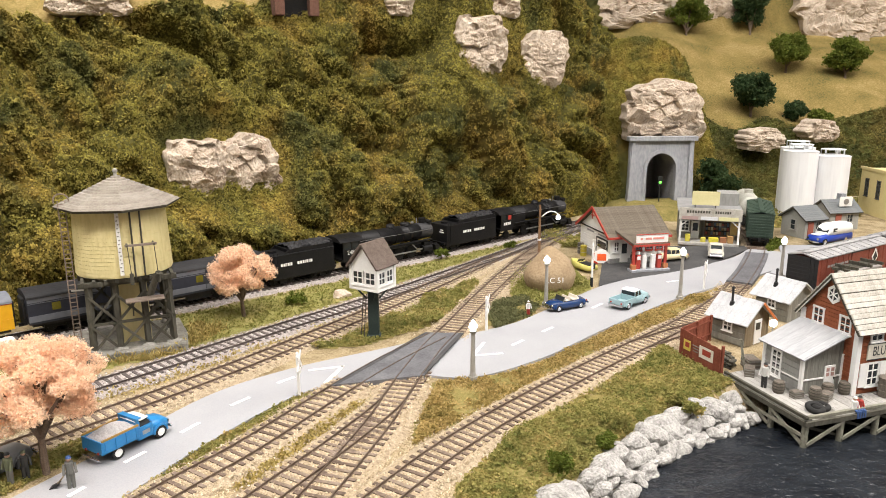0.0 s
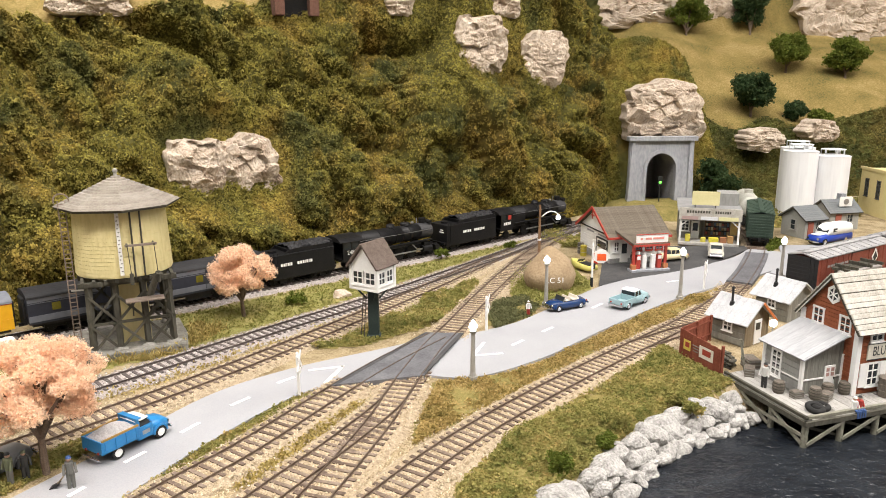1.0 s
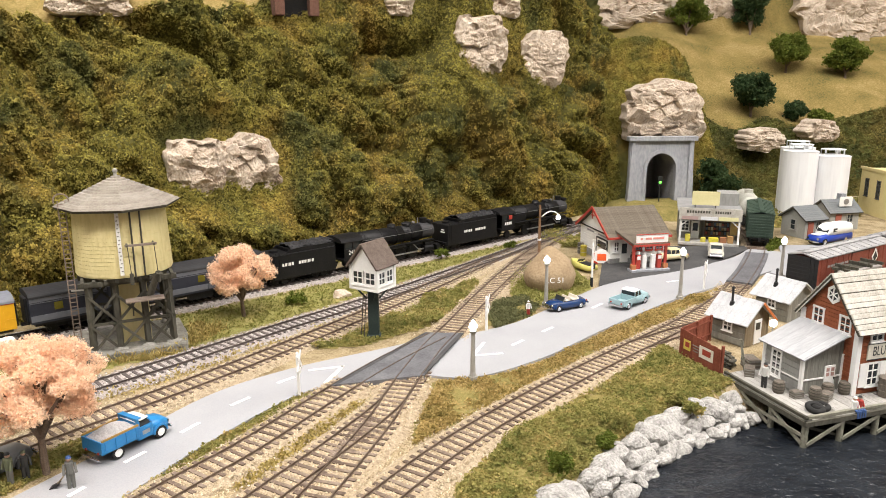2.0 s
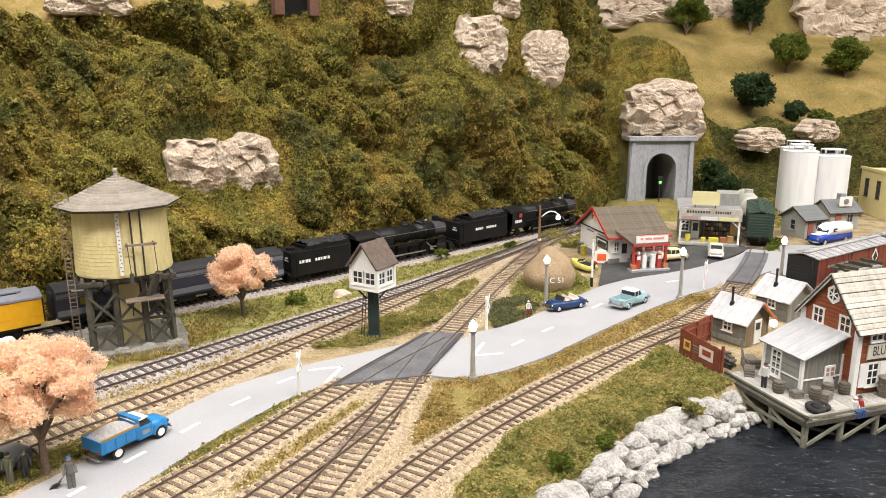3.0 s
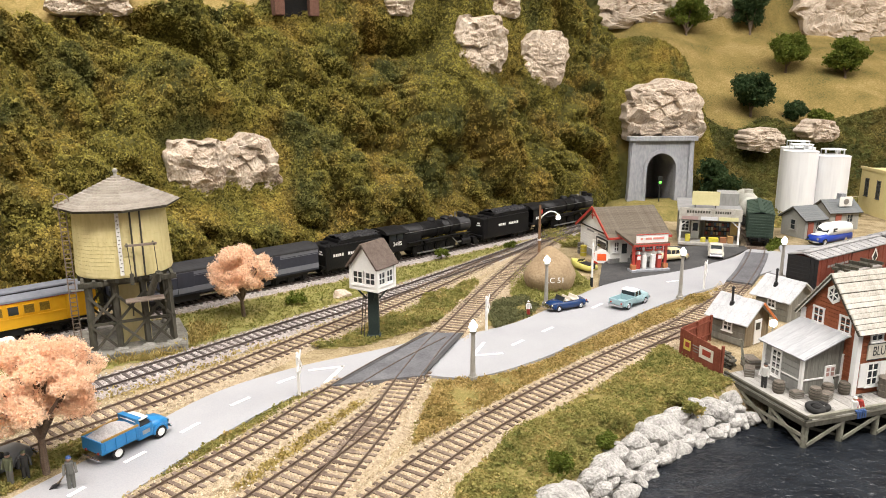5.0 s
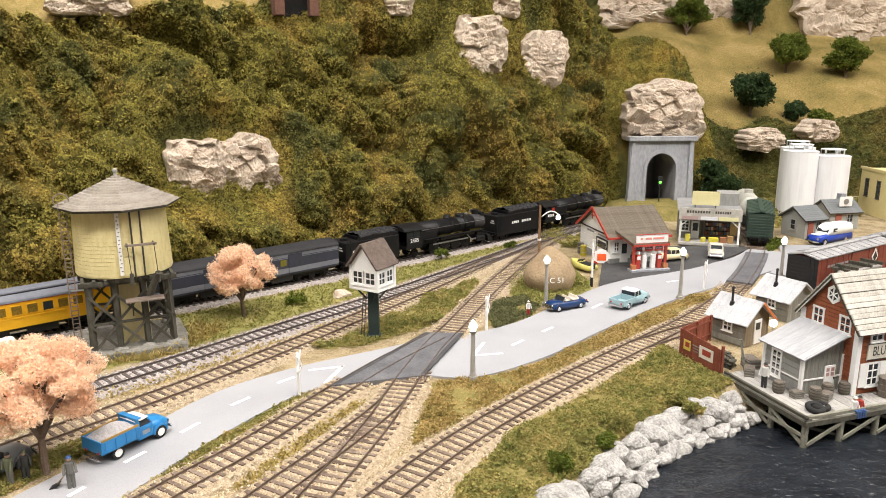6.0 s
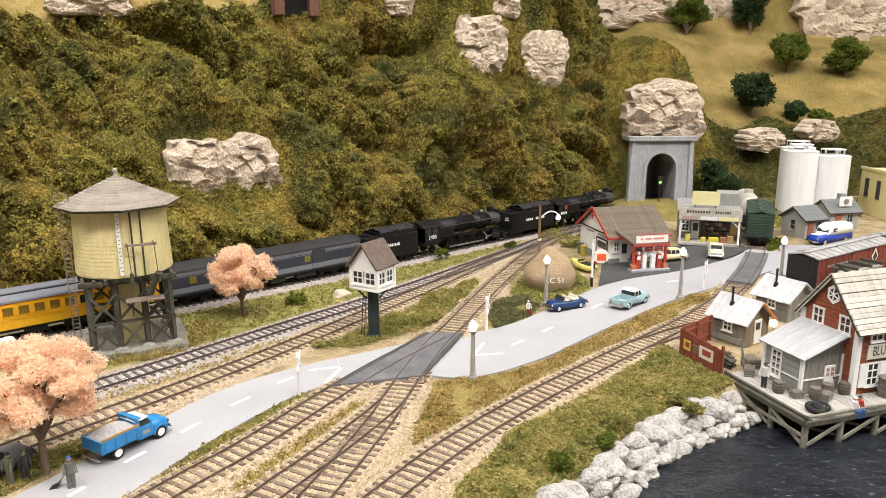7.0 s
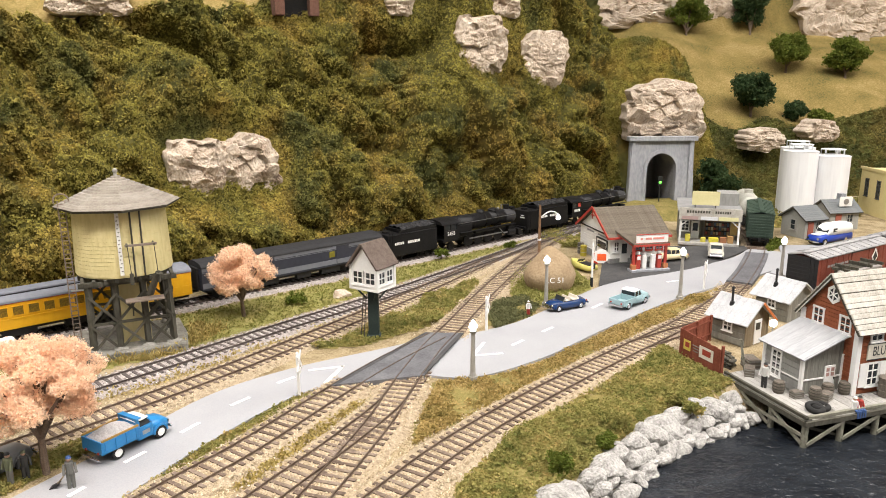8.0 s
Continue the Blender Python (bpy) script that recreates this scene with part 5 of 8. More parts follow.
    for k in range(34):
        part("rung", rod(B(), (-3.95, -0.7, 0.4 + k * 0.33), (-3.5, -0.7, 0.4 + k * 0.33), 0.035, None, 6), M_RUSTY, lad)
    hoop = [(-3.72 + 0.5 * math.cos(a), -0.7, zt + 0.5 + 0.5 * math.sin(a)) for a in np.linspace(-0.4, math.pi + 0.4, 11)]
    bm = B()
    for a, b in zip(hoop, hoop[1:]):
        rod(bm, a, b, 0.05, None, 6)
    part("ladder_hoop", bm, M_RUSTY, lad)
    for z in (1.2, 4.9):
        part("ladder_bracket", beam(B(), (-3.8, -0.7, z), (-2.7, -0.9, z), 0.1, 0.1), M_POSTGREY, ob)


water_tower()

# ---- trees ----


def crown_points(n, blobs):
    """Places within overlapping uneven blobs, thicker towards their skins."""
    out = []
    w = np.array([b[3] ** 2 for b in blobs])
    pick = np.random.choice(len(blobs), n, p=w / w.sum())
    for k in pick:
        x, y, z, r, q = blobs[k]
        d = np.random.normal(0, 1, 3)
        d /= np.linalg.norm(d)
        out.append((x + d[0] * r * random.uniform(0.45, 1.15), y + d[1] * r * random.uniform(0.45, 1.15), z + d[2] * r * q * random.uniform(0.45, 1.15)))
    return np.array(out)


def tree(name, label, x, y, z, height, width, base, leaf, n, size, seed, category="tree", group="", nblob=16, clump=1.0):
    rnd = random.Random(seed)
    np.random.seed(seed)
    ob = thing(name, label, category, at(x, y, z), group)
    bm = B()
    limbs = []
    lean = (rnd.uniform(-0.2, 0.2), rnd.uniform(-0.2, 0.2))
    fork = base * 0.8
    rod(bm, (0, 0, -0.15), (lean[0], lean[1], fork), height * 0.03, height * 0.022, 9)
    blobs = []
    for k in range(nblob):
        a = 6.28 * k / nblob * 2.4 + rnd.uniform(-0.3, 0.3)
        f = rnd.uniform(0.05, 1.0)
        d = width / 2 * rnd.uniform(0.25, 0.85) * math.sin(math.pi * (0.18 + 0.68 * f))
        c = (lean[0] + d * math.cos(a), lean[1] + d * math.sin(a), base + (height - base) * (0.12 + 0.74 * f))
        r = width * rnd.uniform(0.15, 0.24) * clump
        blobs.append((*c, r, 0.7))
        if k % (2 if nblob < 40 else 5) == 0:
            mid = (c[0] * 0.45 + lean[0] * 0.55, c[1] * 0.45, fork + (c[2] - fork) * 0.5)
            rod(bm, (lean[0], lean[1], fork - 0.1), mid, height * 0.024, height * 0.014, 6)
            rod(bm, mid, c, height * 0.014, height * 0.004, 5)
    part("trunk", bm, M_TRUNK, ob)
    p = crown_points(n, blobs)
    tufts("crown", p, np.tile((0, 0, 1.0), (len(p), 1)), np.random.uniform(0.7, 1.3, len(p)) * size, leaf, "", "", leaves=6, parent=ob, kind="")
    return ob


def trees():
    tree("blossom_tree", "peach-pink blossoming tree on the grass strip", -17.3, 58.4, -0.1, 6.3, 6.2, 1.9, M_BLOSSOM, 7000, 0.11, 3, nblob=44, clump=0.58)
    tree("blossom_tree", "large peach-pink blossoming tree beside the road", -20.55, 32.9, -0.1, 7.3, 7.4, 2.5, M_BLOSSOM, 17000, 0.085, 8, nblob=64, clump=0.50)
    for k, (x, y, z, h, w, leaf, lab) in enumerate(((56.5, 170.0, 28.6, 10.5, 8.5, M_LEAF, "mid-green broadleaf tree"), (71.6, 171.0, 29.0, 11.0, 9.5, M_DLEAF, "dark green broadleaf tree"),
                                                   (72.2, 153.0, 20.8, 9.2, 8.0, M_LEAF, "mid-green broadleaf tree"), (82.0, 147.5, 19.2, 9.0, 7.6, M_LEAF, "mid-green broadleaf tree"),
                                                   (58.6, 136.4, 12.2, 9.6, 8.6, M_DLEAF, "very dark green broadleaf tree"))):
        tree("broadleaf_tree", lab + " on the dry slope", x, y, z, h, w, h * 0.28, leaf, 2600, 0.38, 40 + k, group="trees on the dry slope")
    for k, (x, y, z, h, w, leaf) in enumerate(((66.8, 136.0, 11.8, 3.6, 4.6, M_DLEAF), (70.6, 134.5, 11.4, 2.4, 3.8, M_LEAF), (43.2, 112.0, -0.2, 8.0, 7.0, M_DLEAF), (88, 138, 13.5, 3.6, 6.0, M_DLEAF))):
        tree("bush", "dark green bush on the slope", x, y, z, h, w, 0.5, leaf, 1300, 0.36, 60 + k, "bush", "bushes on the slope")
    for k, (x, y, h, w) in enumerate(((-0.4, 78.3, 1.1, 1.9), (8.3, 83.0, 0.8, 1.4), (-13.3, 61.6, 0.7, 2.2))):
        tree("shrub", "small green shrub on the grass strip", x, y, -0.1, h, w, 0.2, M_LEAF, 220, 0.14, 70 + k, "shrub", "shrubs", 8)
    for k, (x, y, h, w) in enumerate(((6.0, 32.6, 1.2, 1.7), (6.8, 34.2, 0.9, 1.3), (9.0, 35.5, 0.8, 1.2), (7.9, 35.4, 0.8, 1.2), (9.9, 37.2, 1.1, 1.6), (14.6, 40.5, 0.8, 1.6), (15.0, 39.6, 0.7, 1.2))):
        tree("shrub", "moss-green shrub among the boulders", x, y, -0.35, h, w, 0.15, M_LEAF if k in (0, 2) else M_SCRUB, 420, 0.12, 80 + k, "shrub", "shrubs", 8)


trees()

# ---- signal cabin on its post ----


def window(parent, m, w, h, cols=2, rows=2, frame_mat=None, depth=0.1, sill=True):
    """A framed window with panes and bars, facing -y of m."""
    fm = frame_mat or M_WHITE
    win = part("window", box(box(box(box(B(), 0, 0, h / 2, w + 0.16, depth, 0.12), 0, 0, -h / 2, w + 0.16, depth, 0.12), -w / 2, 0, 0, 0.12, depth, h), w / 2, 0, 0, 0.12, depth, h), fm, parent)
    win.matrix_basis = m
    part("pane", box(B(), 0, depth * 0.2, 0, w, 0.03, h), M_GLASS, win)
    bm = B()
    for k in range(1, cols):
        box(bm, -w / 2 + w * k / cols, -depth * 0.1, 0, 0.06, depth * 0.6, h)
    for k in range(1, rows):
        box(bm, 0, -depth * 0.1, -h / 2 + h * k / rows, w, depth * 0.62, 0.06)
    if cols > 1 or rows > 1:
        part("muntin", bm, fm, win)
    if sill:
        part("sill", box(B(), 0, -depth * 0.6, -h / 2 - 0.08, w + 0.3, depth * 1.4, 0.07), fm, win)
    return win


def gable_shell(ob, lx, ly, eave, ridge, wall_mat, along="x", z0=0.0, board=0.0):
    """Walls of a gabled house as a prism from 0, 0 to lx, ly; the ridge runs along x or y."""
    if along == "x":
        prof = [(0, z0), (ly, z0), (ly, eave), (ly / 2, ridge), (0, eave)]
        w = part("wall", prism(B(), prof, 0, lx, ENDW), wall_mat, ob)
    else:
        prof = [(0, z0), (lx, z0), (lx, eave), (lx / 2, ridge), (0, eave)]
        w = part("wall", prism(B(), prof, 0, ly, SIDE), wall_mat, ob)
    if board:
        n = int((eave - z0) / board)
        for k in range(n):
            z = z0 + board * (k + 0.5)
            bm = box(B(), lx / 2, -0.012, z - board * 0.42, lx, 0.03, board * 0.14)
            part("board_shadow_lap", bm, wall_mat, w)
            part("board_shadow_lap", box(B(), -0.012, ly / 2, z - board * 0.42, 0.03, ly, board * 0.14), wall_mat, w)
    return w


def pitched(ob, lx, ly, eave, ridge, material, along="x", over=0.3, thick=0.12, courses=0, sheets=0, name="roof"):
    """Two roof slopes; courses lay tilted rows with dark painted shadow lines between, sheets lay upright strips."""
    span = ly if along == "x" else lx
    run = lx if along == "x" else ly
    ang = math.atan2(ridge - eave, span / 2)
    ln = (span / 2 + over) / math.cos(ang)
    piece = "shingle_course" if courses else "roof_sheet"
    for sgn in (-1, 1):
        # under courses the base is dark, so the gaps read as shadow lines
        slope = part(name, box(B(), 0, 0, -thick / 2, run + 2 * over, ln, thick), M_TIMBER if courses else material, ob)
        mid = (span / 4 - over / 2)
        zmid = ridge - ln / 2 * math.sin(ang) + thick * 0.75
        off = span / 2 + sgn * (span / 2 - mid)
        if along == "x":
            slope.matrix_basis = at(run / 2, off, zmid, 0, -sgn * math.degrees(ang))
        else:
            slope.matrix_basis = at(off, run / 2, zmid, 90, sgn * math.degrees(ang))
        # the slope's own y runs down towards +y for sgn 1
        down = sgn if along == "x" else -sgn
        me = None
        for k in range(courses):
            y = -down * ln / 2 + down * ln * (k + 0.5) / courses
            if me is None:
                me = mesh_of(piece, box(B(), 0, 0, 0, run + 2 * over + 0.04, ln / courses * 0.88, 0.07), material)
            o = new(piece, me)
            o.parent = slope
            o.matrix_basis = at(random.uniform(-0.03, 0.03), y, 0.045, random.uniform(-0.3, 0.3), -down * 5.0)
        for k in range(sheets):
            x = -run / 2 - over + (run + 2 * over) * (k + 0.5) / sheets
            if me is None:
                me = mesh_of(piece, box(B(), 0, 0, 0, (run + 2 * over) / sheets * 0.985, ln + 0.04, 0.05), material)
            o = new(piece, me)
            o.parent = slope
            o.matrix_basis = at(x, random.uniform(-0.05, 0.05), 0.03 + 0.012 * (k % 2), random.uniform(-0.3, 0.3))


def signal_cabin():
    ob = thing("signal_cabin", "small white crossing cabin on a dark green post", "signal cabin", at(-5.5, 53.2, -0.1))
    M_POSTG = mat("dark_green_post", [(0.014, 0.024, 0.022), (0.03, 0.045, 0.042)], 0.8, 0.7, bump=0.2)
    part("post", box(B(), 0, 0, 2.0, 0.82, 0.82, 4.2, bevel=0.04), M_POSTG, ob, "dark green square post")
    part("post_base", box(B(), 0, 0, 0.06, 1.1, 1.1, 0.3, bevel=0.04), M_POSTG, ob)
    house = part("house", box(B(), 0, 0, 4.08, 2.75, 2.4, 0.12), M_WHITE, ob)
    rot = at(0, 0, 0, -32)
    house.matrix_basis = rot
    lx, ly = 2.5, 2.15
    for x, y, sx, sy in ((0, -ly / 2, lx, 0.08), (0, ly / 2, lx, 0.08), (-lx / 2, 0, 0.08, ly), (lx / 2, 0, 0.08, ly)):
        part("lower_wall", box(B(), x, y, 4.32, sx, sy, 0.5), M_WHITE, house)
        part("upper_wall", box(B(), x, y, 5.72, sx, sy, 0.3), M_WHITE, house)
        for k in range(3):
            part("clapboard", box(B(), x * 1.02, y * 1.02, 4.15 + k * 0.15, sx + (0.05 if sx > 1 else 0.02), sy + (0.05 if sy > 1 else 0.02), 0.05), M_WHITE, house)
    for sx in (-1, 1):
        for sy in (-1, 1):
            part("corner_post", box(B(), sx * lx / 2, sy * ly / 2, 5.0, 0.24, 0.24, 1.85), M_WHITE, house)
    # windows on the sides that are glazed
    for x in (-0.6, 0.6):
        window(house, at(x, -ly / 2, 4.98), 0.95, 1.05, 2, 2)
        window(house, at(x, ly / 2, 4.98, 180), 0.95, 1.05, 2, 2)
    for y in (-0.5, 0.5):
        window(house, at(lx / 2, y, 4.98, 90), 0.78, 1.05, 2, 2)
        window(house, at(-lx / 2, y, 4.98, -90), 0.78, 1.05, 2, 2)
    gb = B()
    prism(gb, [(-lx / 2 - 0.05, 5.85), (lx / 2 + 0.05, 5.85), (0, 7.45)], -ly / 2 - 0.04, -ly / 2 + 0.04, SIDE)
    prism(gb, [(-lx / 2 - 0.05, 5.85), (lx / 2 + 0.05, 5.85), (0, 7.45)], ly / 2 - 0.04, ly / 2 + 0.04, SIDE)
    part("gable", gb, M_WHITE, house)
    ang = math.degrees(math.atan2(1.6, lx / 2))
    M_BR = mat("brown_shingles", [(0.075, 0.055, 0.045), (0.13, 0.10, 0.085), (0.18, 0.145, 0.125)], 0.4, 0.9, bump=0.4)
    for sgn in (-1, 1):
        slope = part("roof_slope", box(B(), 0, 0, 0, 2.35, ly + 0.7, 0.1), M_BR, house, "brown shingled slope")
        slope.matrix_basis = at(sgn * 0.74, 0, 6.72, 0, 0, sgn * ang)
        for k in range(9):
            part("shingle", box(B(), -1.05 + k * 0.26, 0, 0.075, 0.25, ly + 0.72, 0.05, ry=6 * sgn), M_BR, slope)
    for sx, sy in ((-1, -1), (1, -1), (-1, 1), (1, 1)):
        part("bracket", beam(B(), (sx * 0.35, sy * 0.35, 3.1), (sx * 1.0, sy * 0.85, 4.03), 0.12, 0.12), M_POSTG, house)
    part("ladder", beam(beam(B(), (-1.0, -0.3, 0.0), (-0.75, -0.2, 3.6), 0.06, 0.06), (-0.75, -0.55, 0.0), (-0.5, -0.45, 3.6), 0.06, 0.06), M_TIMBER, ob)


signal_cabin()

# ---- street furniture ----


def street_lamp(x, y, h):
    ob = thing("street_lamp", "grey post lamp with a lit white globe", "street lamp", at(x, y, -0.05), "street lamps")
    part("base", rod(rod(B(), (0, 0, -0.1), (0, 0, 0.3), 0.36, 0.34, 12), (0, 0, 0.3), (0, 0, 0.6), 0.26, 0.18, 12), M_POSTGREY, ob)
    part("post", rod(B(), (0, 0, 0.5), (0, 0, h - 0.7), 0.18, 0.13, 12), M_POSTGREY, ob)
    part("collar", rod(B(), (0, 0, h - 0.78), (0, 0, h - 0.62), 0.2, 0.26, 12), M_POSTGREY, ob)
    part("globe", rod(ball(B(), 0, 0, h - 0.30, 0.28, 3), (0, 0, h - 0.1), (0, 0, h + 0.12), 0.2, 0.05, 10), M_LAMPON, ob, "lit white globe", True)


for x, y, h in ((1.96, 44.35, 4.1), (9.20, 60.6, 4.5), (21.82, 62.4, 4.75), (32.27, 65.1, 5.1)):
    street_lamp(x, y, h)


def goose_lamp():
    ob = thing("street_lamp", "wooden pole with a curved arm and lit lamp", "street lamp", at(11.2, 80.1, -0.1), "street lamps")
    part("pole", rod(B(), (0, 0, -0.1), (0, 0, 5.9), 0.17, 0.13, 10), mat("brown_pole", [(0.16, 0.09, 0.05), (0.26, 0.16, 0.09)], 0.5, 0.9), ob, "brown wooden pole")
    bm = B()
    arc = [(0.2 + 1.9 * (k / 8), 0, 4.3 + 0.85 * math.sin(math.pi * (0.08 + 0.72 * k / 8))) for k in range(9)]
    for a, b in zip(arc, arc[1:]):
        rod(bm, a, b, 0.08, None, 8)
    part("arm", bm, M_WHITE, ob)
    part("shade", rod(B(), (2.1, 0, 4.5), (2.1, 0, 4.85), 0.34, 0.1, 12), M_WHITE, ob)
    part("bulb", ball(B(), 2.1, 0, 4.42, 0.27, 2), M_LAMPON, ob, "lit bulb", True)
    part("band", rod(B(), (0, 0, 1.75), (0, 0, 1.95), 0.22, None, 10), M_WHITE, ob)


goose_lamp()


def crossing_sign(x, y, rz, h=3.0):
    ob = thing("crossing_sign", "white crossbuck sign on a white post beside the track", "crossing sign", at(x, y, -0.1, rz), "crossing signs")
    part("post", box(B(), 0, 0, h / 2, 0.17, 0.17, h, bevel=0.02), M_WHITE, ob)
    for a in (-48, 48):
        part("board", box(B(), 0, -0.11 - 0.02 * (a > 0), h - 0.55, 1.5, 0.05, 0.24, ry=a), M_WHITE, ob)
    part("plate", box(B(), 0, -0.12, h - 1.25, 0.55, 0.05, 0.35), M_WHITE, ob)


crossing_sign(-9.25, 41.9, 88)
crossing_sign(3.45, 53.9, 72)
crossing_sign(25.1, 65.4, 62, 2.8)


def oil_sign():
    ob = thing("filling_station_sign", "tall white signpost with white and orange-red shield", "sign", at(14.6, 66.9, -0.1, -8) @ Matrix.Scale(0.9, 4))
    part("post", rod(B(), (0, 0, -0.1), (0, 0, 5.2), 0.13, 0.11, 10), M_WHITE, ob)
    part("base", rod(B(), (0, 0, -0.1), (0, 0, 1.0), 0.17, 0.16, 10), M_BLACK, ob)
    bm = B()
    sh = [(0.14, 2.95), (0.6, 2.65), (1.15, 2.65), (1.65, 3.0), (1.75, 3.6), (1.4, 4.05), (0.8, 4.15), (0.2, 3.9)]
    prism(bm, sh, -0.08, 0.08, SIDE)
    part("shield", bm, M_WHITE, ob, "white shield")
    part("emblem", box(B(), 0.95, -0.1, 3.3, 0.95, 0.06, 0.75, bevel=0.02), mat("orange_red", [(0.72, 0.09, 0.02), (0.80, 0.13, 0.03)], 0.5, 0.5), ob, "orange-red plain emblem")
    part("arm", beam(B(), (0, 0, 3.8), (0.4, 0, 3.8), 0.1, 0.1), M_WHITE, ob)


oil_sign()


def boulder_sign():
    bm = B()
    bmesh.ops.create_icosphere(bm, subdivisions=4, radius=1)
    for v in bm.verts:
        z = v.co.z
        k = 1.0 - 0.35 * max(0, z) - 0.15 * max(0, z) ** 2
        q = Vector((v.co.x * 2.55 * k, v.co.y * 2.4 * k, z * 2.7 + 1.25))
        v.co = q * (1 + 0.05 * noise.noise(q * 0.6) + 0.015 * noise.noise(q * 2.5))
    ob = thing("painted_boulder", "smooth tan boulder with white painted letters", "boulder", at(10.5, 67.0, 0.0))
    part("stone", bm, mat("tan_boulder", [(0.20, 0.14, 0.085), (0.30, 0.22, 0.135), (0.38, 0.29, 0.19)], 1.2, 0.9, bump=0.4), ob, "", True)
    letters(ob, "LC 51", at(0.1, -2.66, 1.2, 4, 84), 0.74, M_WHITE, "white painted letters")


boulder_sign()

# ---- vehicles ----


def road_wheel(parent, x, y, r, cap):
    w = part("wheel", rod(B(), (0, -0.1, 0), (0, 0.1, 0), r, None, 20), M_TYRE, parent)
    w.location = (x * S, y * S, r * S)
    sgn = -1 if y < 0 else 1
    part("rim", rod(rod(B(), (0, sgn * 0.09, 0), (0, sgn * 0.12, 0), r * 0.66, r * 0.6, 16), (0, sgn * 0.11, 0), (0, sgn * 0.15, 0), r * 0.3, r * 0.2, 12), cap, w)


def body_loft(bm, rings):
    """Rounded body from cross rings (x, half width, low, high, crown)."""
    loops = []
    for x, w, lo, hi, cr in rings:
        pts = [(-w, lo), (-w * 1.02, lo + (hi - lo) * 0.45), (-w * 0.97, hi - (hi - lo) * 0.12), (-w * 0.80, hi), (0, hi + cr), (w * 0.80, hi), (w * 0.97, hi - (hi - lo) * 0.12), (w * 1.02, lo + (hi - lo) * 0.45), (w, lo)]
        loops.append([bm.verts.new((x, y, z)) for y, z in pts])
    for a, b in zip(loops, loops[1:]):
        for k in range(9):
            bm.faces.new((a[k], a[(k + 1) % 9], b[(k + 1) % 9], b[k]))
    bm.faces.new(loops[0])
    bm.faces.new(loops[-1][::-1])
    return bm


def fender(bm, x, y, r):
    arc = [((r + 0.16) * math.cos(a), (r + 0.16) * math.sin(a)) for a in np.linspace(0, math.pi, 9)]
    ins = [((r + 0.04) * math.cos(a), (r + 0.04) * math.sin(a)) for a in np.linspace(math.pi, 0, 9)]
    prism(bm, arc + ins, y - 0.14, y + 0.14, Matrix.Translation((x, 0, r)) @ SIDE)
    return bm


def auto_lights(ob, x_front, x_rear, half, z):
    for sy in (-1, 1):
        part("headlight", rod(B(), (x_front - 0.05, sy * half, z), (x_front + 0.05, sy * half, z), 0.14, None, 12), M_CHROME, ob)
        part("tail_light", rod(B(), (x_rear - 0.04, sy * half, z), (x_rear + 0.04, sy * half, z), 0.1, None, 10), M_RED, ob)
    part("front_bumper", box(B(), x_front + 0.14, 0, 0.5, 0.12, half * 2 + 0.5, 0.2, bevel=0.05), M_CHROME, ob, "chrome bumper")
    part("rear_bumper", box(B(), x_rear - 0.14, 0, 0.5, 0.12, half * 2 + 0.5, 0.2, bevel=0.05), M_CHROME, ob, "chrome bumper")


def convertible():
    paint = mat("dark_blue_enamel", [(0.008, 0.028, 0.095), (0.012, 0.042, 0.14)], 1.0, 0.2, bump=0.0, spec=0.6)
    cream = mat("cream_leather", [(0.55, 0.50, 0.42), (0.66, 0.61, 0.53)], 0.5, 0.6, bump=0.1)
    ob = thing("convertible_car", "dark blue open convertible with cream seats on the road", "car", at(10.75, 59.6, 0.03, 208) @ Matrix.Scale(0.82, 4))
    bm = body_loft(B(), [(-2.35, 0.62, 0.42, 0.74, 0.02), (-2.1, 0.80, 0.32, 0.92, 0.05), (-1.2, 0.90, 0.28, 1.02, 0.05), (-0.9, 0.92, 0.28, 0.98, 0.0), (0.7, 0.92, 0.28, 0.98, 0.0), (0.9, 0.86, 0.28, 1.04, 0.06), (1.9, 0.74, 0.30, 0.98, 0.08), (2.25, 0.58, 0.40, 0.80, 0.04)])
    part("body", bm, paint, ob, "", True)
    part("cockpit", box(B(), -0.15, 0, 0.93, 1.55, 1.5, 0.16), M_BLACK, ob)
    for x in (-0.75, 0.2):
        s = part("seat", box(B(), x, 0, 0.98, 0.5, 1.42, 0.2, bevel=0.05), cream, ob)
        part("backrest", box(B(), x - 0.28, 0, 1.16, 0.16, 1.42, 0.46, bevel=0.05, ry=-10), cream, s)
    part("folded_top", box(B(), -1.1, 0, 1.08, 0.42, 1.5, 0.2, bevel=0.08), cream, ob)
    part("windshield", box(B(), 0.72, 0, 1.24, 0.05, 1.42, 0.46, ry=-22), M_GLASS, ob)
    part("windshield_frame", box(box(box(B(), 0.63, 0, 1.46, 0.06, 1.5, 0.05), 0.72, -0.74, 1.24, 0.06, 0.05, 0.5, ry=-22), 0.72, 0.74, 1.24, 0.06, 0.05, 0.5, ry=-22), M_CHROME, ob)
    part("steering_wheel", rod(B(), (0.45, 0.38, 1.14), (0.42, 0.38, 1.17), 0.2, None, 14), M_BLACK, ob)
    part("grille", box(B(), 2.27, 0, 0.62, 0.06, 0.8, 0.26, bevel=0.02), M_CHROME, ob)
    for x in (-1.45, 1.42):
        for sy in (-1, 1):
            part("fender", fender(B(), x, sy * 0.78, 0.34), paint, ob)
            road_wheel(ob, x, sy * 0.78, 0.34, M_CHROME)
    auto_lights(ob, 2.22, -2.38, 0.62, 0.74)


